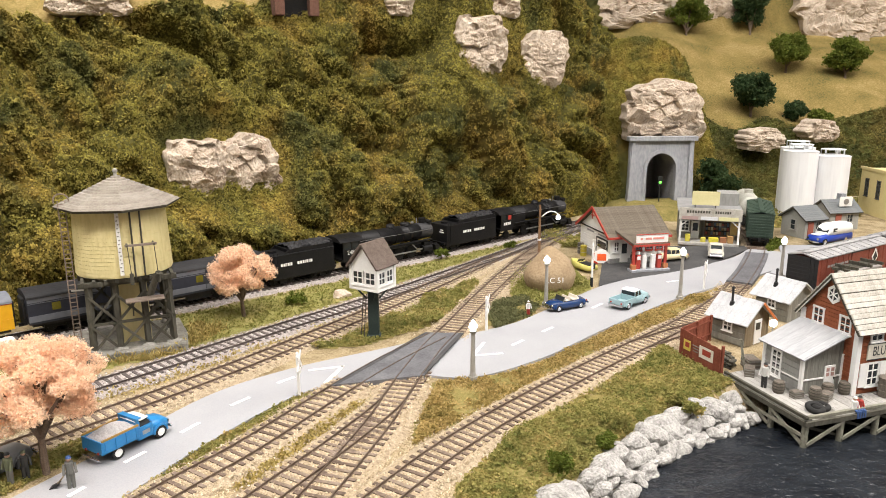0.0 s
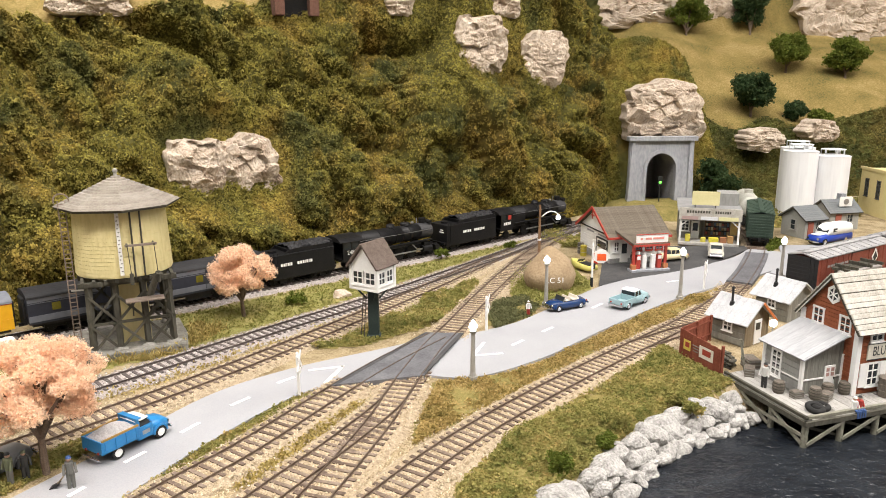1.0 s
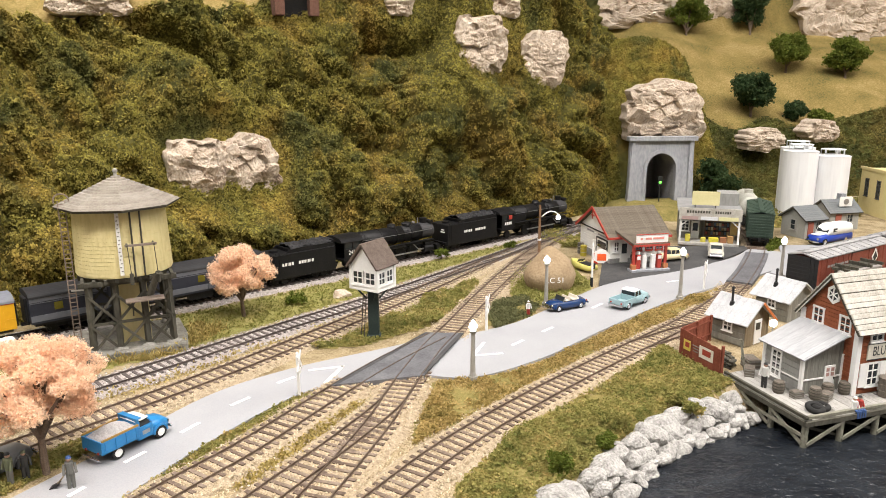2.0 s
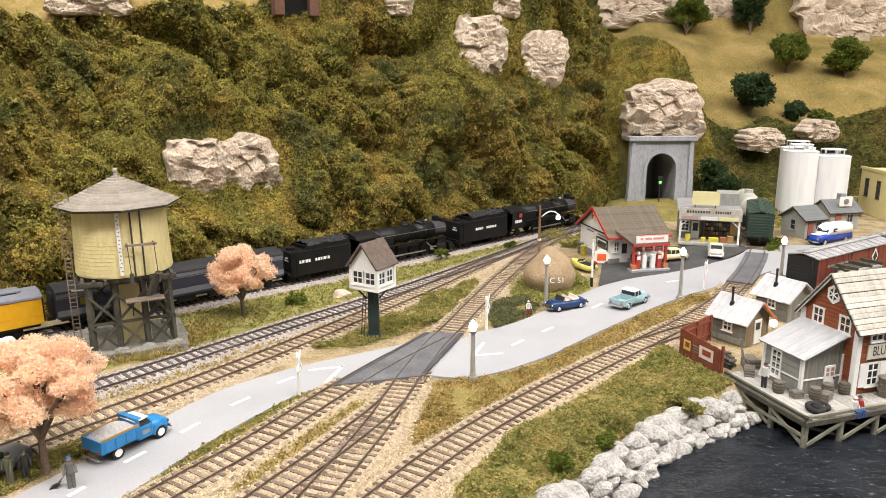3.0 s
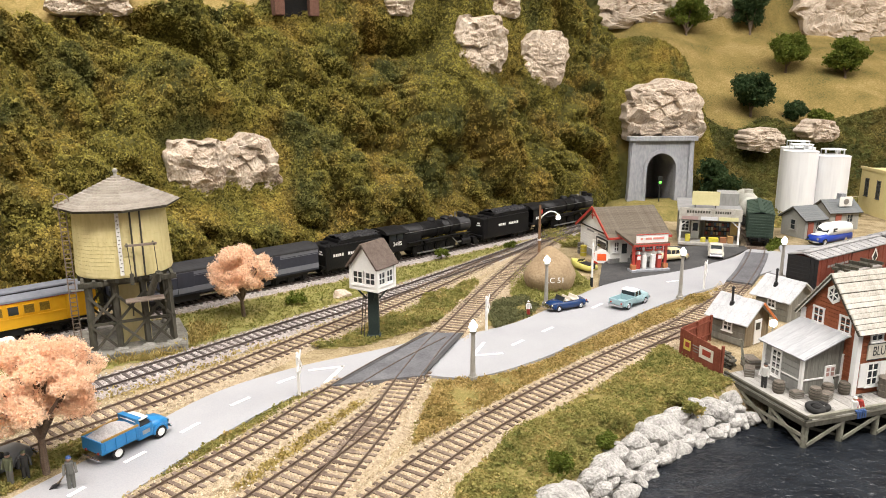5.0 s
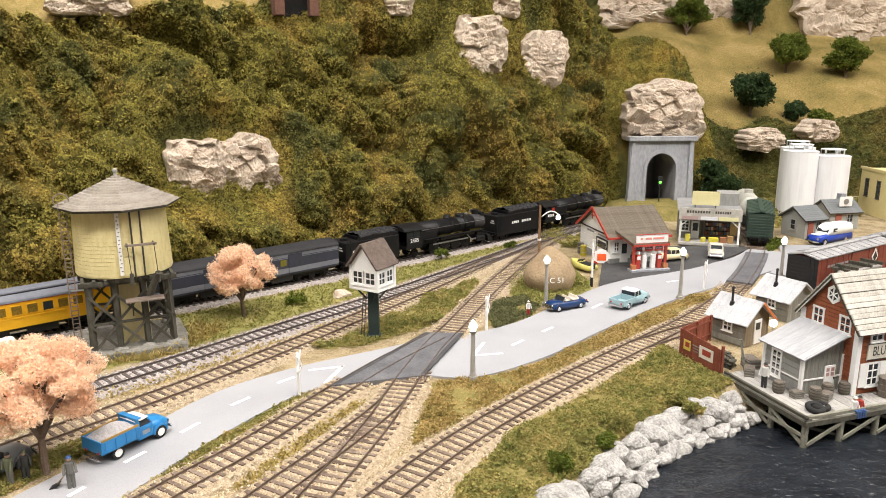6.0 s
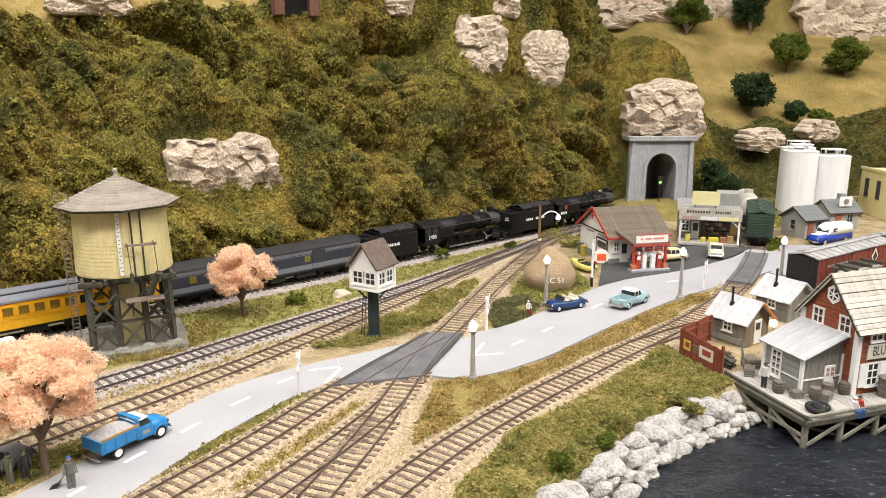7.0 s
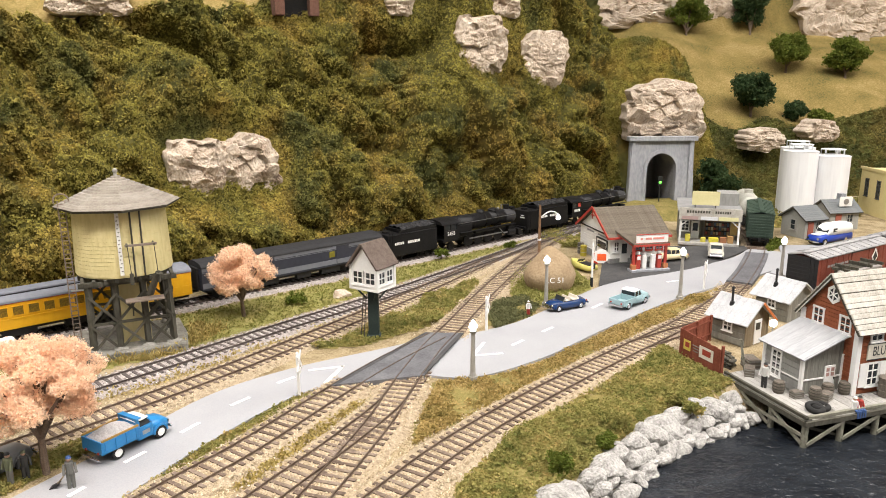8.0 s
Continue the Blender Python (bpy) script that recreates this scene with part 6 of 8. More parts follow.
def pickup(name, label, m, paint, roof, load=False, wheel_cap=None):
    cap = wheel_cap or M_CHROME
    ob = thing(name, label, "pickup truck", m)
    part("body", body_loft(B(), [(-0.35, 0.92, 0.36, 1.06, 0.0), (0.9, 0.92, 0.34, 1.08, 0.03), (1.0, 0.86, 0.34, 1.10, 0.06), (2.1, 0.82, 0.36, 1.04, 0.08), (2.35, 0.74, 0.42, 0.92, 0.04)]), paint, ob, "", True)
    cab = part("cab", body_loft(B(), [(-0.45, 0.74, 1.02, 1.56, 0.0), (-0.3, 0.78, 1.02, 1.62, 0.03), (0.55, 0.76, 1.02, 1.60, 0.03), (0.95, 0.72, 1.02, 1.12, 0.0)]), M_GLASS, ob, "glazed cab")
    for sy in (-1, 1):
        for x in (-0.36, 0.22):
            part("cab_pillar", box(B(), x, sy * 0.765, 1.32, 0.09, 0.06, 0.56), paint, cab)
        part("pillar", beam(B(), (0.93, sy * 0.72, 1.08), (0.55, sy * 0.74, 1.60), 0.07, 0.07), paint, cab)
    part("cab_roof", body_loft(B(), [(-0.52, 0.72, 1.57, 1.64, 0.02), (-0.3, 0.80, 1.56, 1.70, 0.05), (0.45, 0.78, 1.56, 1.69, 0.05), (0.7, 0.70, 1.54, 1.60, 0.02)]), roof, ob, "", True)
    bed = part("cargo_bed", box(B(), -1.45, 0, 0.52, 2.1, 1.7, 0.1), paint, ob)
    for sy in (-1, 1):
        part("bed_side", box(B(), -1.45, sy * 0.86, 0.78, 2.1, 0.1, 0.56, bevel=0.03), paint, bed)
    part("tailgate", box(B(), -2.48, 0, 0.78, 0.08, 1.64, 0.54, bevel=0.02), paint, bed)
    part("bed_front", box(B(), -0.44, 0, 0.84, 0.08, 1.64, 0.6), paint, bed)
    for x in (-1.6, 1.45):
        for sy in (-1, 1):
            part("fender", fender(B(), x, sy * 0.84, 0.36), paint, ob)
            road_wheel(ob, x, sy * 0.82, 0.36, cap)
    part("grille", box(B(), 2.37, 0, 0.68, 0.05, 1.1, 0.3, bevel=0.02), M_CHROME, ob)
    auto_lights(ob, 2.32, -2.52, 0.62, 0.74)
    return ob


def dump_truck():
    paint = mat("bright_blue_enamel", [(0.018, 0.17, 0.42), (0.03, 0.23, 0.52)], 1.2, 0.3, bump=0.03, spec=0.5)
    ob = thing("dump_truck", "bright blue dump truck loaded with grey gravel", "truck", at(-17.15, 35.75, 0.03, 60) @ Matrix.Scale(0.77, 4))
    part("chassis", box(B(), -0.4, 0, 0.62, 5.0, 0.9, 0.22), M_BLACK, ob)
    part("hood", body_loft(B(), [(0.85, 0.86, 0.55, 1.42, 0.05), (1.6, 0.84, 0.55, 1.40, 0.08), (2.2, 0.78, 0.58, 1.28, 0.06), (2.4, 0.70, 0.62, 1.12, 0.03)]), paint, ob, "", True)
    part("cab_body", box(B(), 0.3, 0, 1.02, 1.25, 1.9, 0.95, bevel=0.08), paint, ob)
    cab = part("cab_glass", body_loft(B(), [(-0.28, 0.84, 1.45, 2.0, 0.0), (0.55, 0.82, 1.45, 2.02, 0.0), (0.95, 0.78, 1.45, 1.55, 0.0)]), M_GLASS, ob)
    for sy in (-1, 1):
        part("cab_pillar", box(B(), -0.22, sy * 0.84, 1.75, 0.24, 0.08, 0.62), paint, cab)
        part("pillar", beam(B(), (0.93, sy * 0.80, 1.48), (0.55, sy * 0.80, 2.02), 0.08, 0.08), paint, cab)
        part("door_panel", box(B(), 0.3, sy * 0.955, 1.0, 0.95, 0.03, 0.75, bevel=0.01), paint, ob)
        part("door_emblem", box(B(), 0.32, sy * 0.975, 1.05, 0.62, 0.02, 0.3), M_STEEL, ob)
    part("cab_roof", body_loft(B(), [(-0.4, 0.84, 2.0, 2.07, 0.03), (0.2, 0.88, 1.99, 2.12, 0.05), (0.68, 0.82, 1.98, 2.06, 0.02)]), M_WHITE, ob, "white cab roof", True)
    bed = part("dump_bed", box(B(), -1.75, 0, 0.92, 2.9, 2.1, 0.14), paint, ob)
    for sy in (-1, 1):
        part("bed_side", box(B(), -1.75, sy * 1.05, 1.35, 2.9, 0.1, 0.85, bevel=0.02), paint, bed)
        for k in range(4):
            part("side_rib", box(B(), -2.95 + k * 0.8, sy * 1.12, 1.35, 0.1, 0.07, 0.8), paint, bed)
        part("top_board", box(B(), -1.75, sy * 1.05, 1.85, 2.85, 0.09, 0.14), mat("ochre_board", [(0.30, 0.18, 0.05), (0.40, 0.26, 0.09)], 0.5, 0.9), bed)
    part("tailgate", box(B(), -3.2, 0, 1.35, 0.1, 2.15, 0.9, bevel=0.02), paint, bed)
    part("headboard", box(B(), -0.34, 0, 1.6, 0.1, 2.15, 1.3), paint, bed)
    part("cab_guard", box(B(), -0.2, 0, 2.24, 0.42, 2.0, 0.08, bevel=0.02), paint, bed)
    g = B()
    bmesh.ops.create_grid(g, x_segments=30, y_segments=20, size=0.5, matrix=Matrix.Translation((-1.78, 0, 1.62)) @ Matrix.Diagonal((2.75, 2.0, 1, 1)))
    for v in g.verts:
        v.co.z += 0.62 * max(0, 1 - ((v.co.x + 1.6) / 1.45) ** 2) * (1 - 0.7 * (v.co.y) ** 2) + 0.05 * noise.noise(v.co * 6)
    part("gravel", g, mat("grey_gravel", [(0.24, 0.23, 0.24), (0.42, 0.41, 0.42), (0.55, 0.54, 0.55)], 0.3, 0.95, bump=0.8), ob, "heaped grey gravel")
    for x in (-1.95, 1.55):
        for sy in (-1, 1):
            road_wheel(ob, x, sy * 0.86, 0.46, M_WHITE)
            if x > 0:
                part("fender", fender(B(), x, sy * 0.84, 0.46), paint, ob)
    auto_lights(ob, 2.38, -3.25, 0.66, 0.92)


def panel_van():
    ob = thing("panel_van", "white over blue panel van parked by the sheds", "van", at(47.5, 85.2, 0.0, 207))
    blue = mat("royal_blue_enamel", [(0.012, 0.04, 0.30), (0.02, 0.06, 0.38)], 1.0, 0.3, bump=0.0, spec=0.5)
    part("lower_body", body_loft(B(), [(-3.3, 1.0, 0.4, 1.25, 0), (0.9, 1.0, 0.4, 1.25, 0), (1.2, 0.95, 0.4, 1.28, 0.04), (2.5, 0.88, 0.42, 1.2, 0.05), (2.8, 0.78, 0.48, 1.0, 0.02)]), blue, ob, "royal blue lower body", True)
    part("upper_body", body_loft(B(), [(-3.3, 0.92, 1.2, 2.2, 0.1), (-3.0, 0.98, 1.2, 2.38, 0.1), (0.1, 0.98, 1.2, 2.38, 0.1), (0.7, 0.92, 1.2, 2.2, 0.08), (1.25, 0.86, 1.2, 1.4, 0.02)]), M_WHITE, ob, "white upper body", True)
    part("hood", box(B(), 1.9, 0, 1.27, 1.3, 1.1, 0.1, bevel=0.04), M_WHITE, ob)
    part("windshield", box(B(), 0.98, 0, 1.76, 0.06, 1.5, 0.62, ry=-38), M_GLASS, ob)
    for sy in (-1, 1):
        part("side_window", box(B(), 0.1, sy * 0.97, 1.75, 0.7, 0.05, 0.5), M_GLASS, ob)
        for x in (-2.1, 1.8):
            road_wheel(ob, x, sy * 0.9, 0.42, M_CHROME)
    auto_lights(ob, 2.78, -3.32, 0.66, 0.85)


def sedan(name, label, m, paint):
    ob = thing(name, label, "car", m)
    part("body", body_loft(B(), [(-2.2, 0.66, 0.4, 0.85, 0.03), (-1.9, 0.82, 0.32, 0.98, 0.04), (0.9, 0.84, 0.3, 1.0, 0.03), (1.9, 0.74, 0.32, 0.95, 0.06), (2.2, 0.6, 0.42, 0.8, 0.03)]), paint, ob, "", True)
    c = part("cabin", body_loft(B(), [(-1.45, 0.62, 0.95, 1.1, 0), (-0.95, 0.70, 0.95, 1.5, 0.04), (0.35, 0.70, 0.95, 1.52, 0.04), (0.95, 0.66, 0.95, 1.05, 0)]), M_GLASS, ob)
    part("cabin_roof", body_loft(B(), [(-1.1, 0.62, 1.44, 1.52, 0.02), (-0.8, 0.72, 1.46, 1.58, 0.05), (0.3, 0.72, 1.46, 1.58, 0.05), (0.5, 0.64, 1.44, 1.52, 0.02)]), paint, ob, "", True)
    for sy in (-1, 1):
        for x in (-0.85, -0.25, 0.4):
            part("pillar", box(B(), x, sy * 0.715, 1.25, 0.1, 0.05, 0.55), paint, c)
        for x in (-1.4, 1.4):
            part("fender", fender(B(), x, sy * 0.76, 0.33), paint, ob)
            road_wheel(ob, x, sy * 0.76, 0.33, M_CHROME)
    auto_lights(ob, 2.18, -2.2, 0.58, 0.72)
    return ob


def motor_boat():
    ob = thing("motor_boat", "small yellow and black motor boat lying on gravel", "boat", at(15.0, 73.4, 0.0, 118) @ Matrix.Scale(0.78, 4))
    yel = mat("yellow_hull", [(0.50, 0.45, 0.10), (0.60, 0.55, 0.20)], 0.8, 0.35, bump=0.0)
    part("hull", body_loft(B(), [(-2.1, 0.85, 0.15, 0.85, 0.0), (0.4, 0.9, 0.12, 0.9, 0.0), (1.6, 0.6, 0.2, 0.98, 0.03), (2.5, 0.08, 0.55, 1.0, 0.0)]), yel, ob, "yellow hull", True)
    part("cockpit", box(B(), -0.9, 0, 0.88, 2.0, 1.3, 0.16, bevel=0.04), M_BLACK, ob, "black cockpit")
    part("windshield", box(B(), 0.4, 0, 1.12, 0.05, 1.2, 0.36, ry=-28), M_GLASS, ob)
    part("outboard_motor", box(B(), -2.25, 0, 0.85, 0.35, 0.4, 0.8, bevel=0.08), M_BLACK, ob)
    part("keel_block", box(B(), 0, 0, 0.06, 2.6, 0.4, 0.3), M_TIMBER, ob)


M_TEAL = mat("pale_teal_enamel", [(0.26, 0.39, 0.43), (0.33, 0.47, 0.51)], 1.0, 0.3, bump=0.0, spec=0.5)
M_BEIGE = mat("cream_enamel", [(0.60, 0.52, 0.30), (0.70, 0.62, 0.40)], 1.0, 0.35, bump=0.0, spec=0.5)
M_PALE = mat("pale_grey_enamel", [(0.42, 0.40, 0.34), (0.54, 0.52, 0.46)], 1.0, 0.4, bump=0.0, spec=0.5)
convertible()
pickup("pickup_truck", "pale teal pickup truck with a white roof on the road", at(16.7, 60.5, 0.03, 43) @ Matrix.Scale(0.87, 4), M_TEAL, M_WHITE)
dump_truck()
panel_van()
motor_boat()
sedan("sedan_car", "cream sedan parked beside the filling station", at(25.4, 76.6, 0.05, 195) @ Matrix.Scale(0.87, 4), M_BEIGE)
pickup("pickup_truck", "old pale grey pickup parked before the store", at(31.2, 78.6, 0.05, 250) @ Matrix.Scale(0.87, 4), M_PALE, M_PALE)
sedan("sedan_car", "white car parked beyond the blossom tree", at(-31.9, 48.9, 0.0, 45) @ Matrix.Scale(0.87, 4), M_WHITE)
sedan("sedan_car", "dark grey car parked on the verge", at(-23.3, 32.3, 0.0, 62), mat("dark_grey_enamel", [(0.10, 0.11, 0.12), (0.15, 0.16, 0.17)], 1.0, 0.35, bump=0.0))

# ---- filling station ----


def filling_station():
    ob = thing("filling_station", "white filling station with red trim and grey shingle roof", "building", at(18.3, 75.2, 0.0, 12))
    lx, ly, eave, ridge = 6.6, 8.2, 3.1, 5.5
    gable_shell(ob, lx, ly, eave, ridge, M_WHITE, "x", -0.3, 0.3)
    M_SR = mat("mottled_grey_roof", [(0.075, 0.062, 0.048), (0.125, 0.105, 0.082), (0.17, 0.145, 0.115)], 0.9, 0.95, bump=0.4, random_ob=0.15)
    pitched(ob, lx, ly, eave, ridge, M_SR, "x", 0.45, 0.12, courses=14)
    part("foundation", box(B(), lx / 2, ly / 2, 0.15, lx + 0.12, ly + 0.12, 0.9), mat("grey_stone_base", [(0.20, 0.20, 0.20), (0.34, 0.34, 0.34)], 0.5, 0.9, bump=0.5), ob)
    ang = math.atan2(ridge - eave, ly / 2)
    for sgn in (-1, 1):
        part("barge_board", beam(B(), (-0.5, ly / 2, ridge + 0.14), (-0.5, ly / 2 + sgn * (ly / 2 + 0.45), eave - 0.18), 0.10, 0.30), M_RED, ob, "red barge board")
    part("eave_board", box(B(), lx / 2, -0.48, eave - 0.16, lx + 0.9, 0.08, 0.24), M_RED, ob)
    part("belt_course", box(B(), -0.05, ly / 2, eave, 0.08, ly, 0.14), M_BLACK, ob)
    part("gable_bracket", box(box(B(), -0.4, ly / 2, ridge - 0.6, 0.1, 0.12, 1.1), -0.4, ly / 2, ridge - 0.75, 0.1, 0.8, 0.12), M_RED, ob)
    # garage door in the gable wall with a sign over it
    g = part("garage_door", box(B(), -0.06, 2.0, 1.2, 0.1, 2.6, 2.3), M_WHITE, ob)
    part("door_glass", box(B(), -0.12, 2.0, 1.75, 0.05, 2.2, 0.75), M_GLASS, g)
    part("door_frame", box(box(box(B(), -0.1, 0.66, 1.2, 0.12, 0.12, 2.4), -0.1, 3.34, 1.2, 0.12, 0.12, 2.4), -0.1, 2.0, 2.42, 0.12, 2.8, 0.14), M_BLACK, g)
    for y0, y1 in ((1.0, 3.2), (4.3, 6.2)):
        part("wall_sign_bar", box(B(), -0.05, (y0 + y1) / 2, 2.75, 0.04, y1 - y0, 0.16), M_STEEL, ob, "faded lettering as a plain bar")
    # front with its bay, door and windows
    part("front_door", box(B(), 1.6, -0.05, 1.25, 0.95, 0.1, 2.2, bevel=0.02), M_WHITE, ob)
    part("door_pane", box(B(), 1.6, -0.11, 1.7, 0.6, 0.04, 1.1), M_GLASS, ob)
    for x in (0.7, 3.3, 4.6, 5.8):
        window(ob, at(x, -0.03, 1.9), 0.85 if x > 1 else 0.6, 1.1, 2, 2, M_RED if x > 3 else M_WHITE)
    # canopy
    can = part("canopy", box(B(), 2.75, -1.75, 3.24, 4.1, 4.6, 0.16, rx=7.5), M_SR, ob, "sloping shingled canopy roof")
    for k in range(9):
        part("shingle_course", box(B(), 2.75, -3.75 + k * 0.5, 3.08 + k * 0.066, 4.12, 0.46, 0.06, rx=9.5), M_SR, can)
    part("canopy_edge", box(B(), 2.75, -4.02, 2.86, 4.1, 0.08, 0.22), M_RED, can)
    for x in (0.78, 4.72):
        part("canopy_edge", box(B(), x, -1.75, 3.16, 0.08, 4.6, 0.30, rx=7.5), M_RED, can)
        part("post", box(B(), x + (0.15 if x < 3 else -0.15), -3.6, 1.5, 0.26, 0.26, 3.0), M_RED, can, "red post")
        part("post_base", box(B(), x + (0.15 if x < 3 else -0.15), -3.6, 0.35, 0.5, 0.5, 0.9, bevel=0.04), mat("orange_brick", [(0.40, 0.15, 0.06), (0.50, 0.22, 0.10)], 0.3, 0.9), can)
    sg = part("sign_board", box(B(), 2.85, -3.8, 3.55, 3.6, 0.12, 0.95, bevel=0.02), M_WHITE, ob, "white sign board with a red edge")
    part("sign_edge", box(box(B(), 2.85, -3.85, 4.0, 3.65, 0.1, 0.07), 2.85, -3.85, 3.08, 3.65, 0.1, 0.07), M_RED, sg)
    bars(sg, 1.5, 4.3, 3.45, 3.66, -3.88, [(0, 0.08), (0.2, 0.45), (0.5, 0.95)], mat("pale_red_print", [(0.6, 0.22, 0.18), (0.7, 0.3, 0.25)], 0.5, 0.6))
    part("pump_island", box(B(), 2.8, -3.5, 0.12, 4.4, 1.2, 0.3, bevel=0.06), M_CONCRETE, ob)
    # pumps
    for x, body, lab in ((1.5, M_RED, "red and white petrol pump"), (2.2, M_WHITE, "white petrol pump"), (3.2, M_WHITE, "white petrol pump"), (3.9, M_RED, "red and white petrol pump")):
        p = thing("petrol_pump", lab + " under the canopy", "petrol pump", ob.matrix_basis @ at(x, -3.5, 0.27), "petrol pumps")
        part("body", box(B(), 0, 0, 0.75, 0.5, 0.4, 1.5, bevel=0.06), body, p)
        part("dial", box(B(), 0, -0.21, 1.2, 0.36, 0.04, 0.36), M_WHITE, p)
        part("globe", ball(B(), 0, 0, 1.72, 0.22, 2), M_WHITE, p, "", True)
        part("hose", rod(B(), (0.28, 0, 1.2), (0.3, -0.1, 0.3), 0.035, None, 6), M_BLACK, p)
    for x, y, c in ((-1.0, 4.9, (0.45, 0.38, 0.05)), (-0.8, 6.2, (0.12, 0.11, 0.10)), (-1.2, 1.2, (0.5, 0.06, 0.03))):
        d = thing("oil_drum", "upright dented oil drum beside the filling station", "drum", ob.matrix_basis @ at(x, y, 0), "oil drums")
        part("barrel", rod(B(), (0, 0, -0.15), (0, 0, 1.1), 0.36, None, 16), mat("drum_paint", [tuple(k * 0.8 for k in c), c], 0.4, 0.5), d)
        for z in (0.3, 0.7):
            part("rib", rod(B(), (0, 0, z), (0, 0, z + 0.05), 0.385, None, 16), M_STEEL, d)


filling_station()


def store():
    ob = thing("general_store", "grey board store front with a long white sign", "building", at(29.2, 85.7, 0.0, -17))
    lx, ly = 7.0, 8.0
    part("wall", box(B(), lx / 2, ly / 2 + 1.8, 1.9, lx, ly - 1.8, 4.3), M_GREYBRD, ob)
    part("roof", box(B(), lx / 2, ly / 2, 4.2, lx + 0.5, ly + 0.6, 0.2, bevel=0.03, rx=2), mat("grey_felt_roof", [(0.20, 0.20, 0.20), (0.30, 0.30, 0.30)], 1.5, 0.95), ob)
    part("porch_floor", box(B(), lx / 2, 0.4, 0.15, lx, 2.6, 0.35, bevel=0.03), M_DECK, ob)
    for x in (0.15, lx - 0.15):
        part("porch_post", box(B(), x, -0.6, 1.6, 0.22, 0.22, 3.0), M_WHITE, ob)
        part("knee_brace", beam(B(), (x, -0.6, 2.3), (x + (0.8 if x < 3 else -0.8), -0.6, 3.0), 0.1, 0.12), M_WHITE, ob)
    f = part("fascia_board", box(B(), lx / 2, -0.75, 3.85, lx + 0.2, 0.12, 1.5), M_OLDWHITE, ob, "weathered white sign board")
    bars(f, 0.5, 6.4, 3.98, 4.28, -0.83, [(0.05 + 0.052 * k, 0.085 + 0.052 * k) for k in range(9)] + [(0.60 + 0.045 * k, 0.63 + 0.045 * k) for k in range(7)], M_TIMBER)
    for x, w, c, h in ((1.2, 1.9, (0.42, 0.30, 0.28), 0.42), (3.4, 1.9, (0.70, 0.72, 0.74), 0.42), (5.6, 2.2, (0.68, 0.66, 0.36), 0.46)):
        part("sign_panel", box(B(), x, -0.84, 3.36, w, 0.05, h), mat("sign_panel_paint", [tuple(k * 0.85 for k in c), c], 0.8, 0.6), f, "small painted panel")
    part("door", box(B(), 2.0, 1.75, 1.4, 0.95, 0.12, 2.2), M_WHITE, ob)
    part("door_pane", box(B(), 2.0, 1.67, 1.8, 0.6, 0.05, 1.0), M_GLASS, ob)
    window(ob, at(0.8, 1.78, 1.9), 0.9, 1.3, 2, 3)
    window(ob, at(4.6, 1.78, 1.7), 2.8, 1.7, 3, 1, mat("brown_trim", [(0.10, 0.06, 0.04), (0.15, 0.09, 0.06)], 0.5, 0.8))
    bl = part("roof_billboard", box(B(), 3.0, 1.6, 5.45, 3.2, 0.14, 1.7, bevel=0.02), mat("pale_yellow_board", [(0.60, 0.55, 0.28), (0.68, 0.63, 0.36)], 1.2, 0.7, bump=0.03), ob, "pale yellow roof billboard")
    for x in (1.8, 4.2):
        part("billboard_leg", box(B(), x, 1.75, 4.6, 0.12, 0.12, 0.8), M_TIMBER, bl)
    part("upper_storey", box(B(), 5.8, 5.4, 5.0, 2.4, 3.4, 1.6), M_GREYWALL, ob)
    # stocked shelves behind the shop window
    for k in range(27):
        i, j = k % 9, k // 9
        c = ((0.30, 0.07, 0.05), (0.34, 0.24, 0.12), (0.12, 0.08, 0.06), (0.45, 0.40, 0.30), (0.10, 0.14, 0.20))[(k * 7 + j) % 5]
        part("shelf_goods", box(B(), 3.35 + i * 0.31, 1.70, 1.1 + j * 0.55, 0.25, 0.06, 0.30 + 0.06 * (k % 3)), mat("goods_paint", [tuple(v * 0.8 for v in c), c], 0.2, 0.7, bump=0.0), ob)
    part("poster", box(B(), 6.5, 1.70, 1.7, 0.8, 0.05, 1.5), mat("ochre_poster", [(0.40, 0.27, 0.08), (0.55, 0.40, 0.15)], 0.4, 0.8), ob, "ochre poster")
    # goods on the porch
    for k, (x, w, h, c) in enumerate(((1.1, 0.6, 0.9, (0.62, 0.55, 0.08)), (2.9, 0.6, 0.55, (0.62, 0.55, 0.10)), (4.1, 1.1, 0.6, (0.65, 0.58, 0.06)), (5.2, 0.8, 0.7, (0.35, 0.16, 0.08)), (6.0, 0.7, 0.9, (0.40, 0.24, 0.10)))):
        part_box = box(B(), 0, 0, h / 2, w, 0.5, h, bevel=0.06)
        solid("crate", part_box, mat("crate_paint", [tuple(v * 0.7 for v in c), c], 0.3, 0.8, bump=0.3), "small goods crate on the store porch", "crate", ob.matrix_basis @ at(x, -0.2, 0.32, random.uniform(-10, 10)), "crates on the porch")


store()

# ---- goods wagons, silos and sheds beyond ----


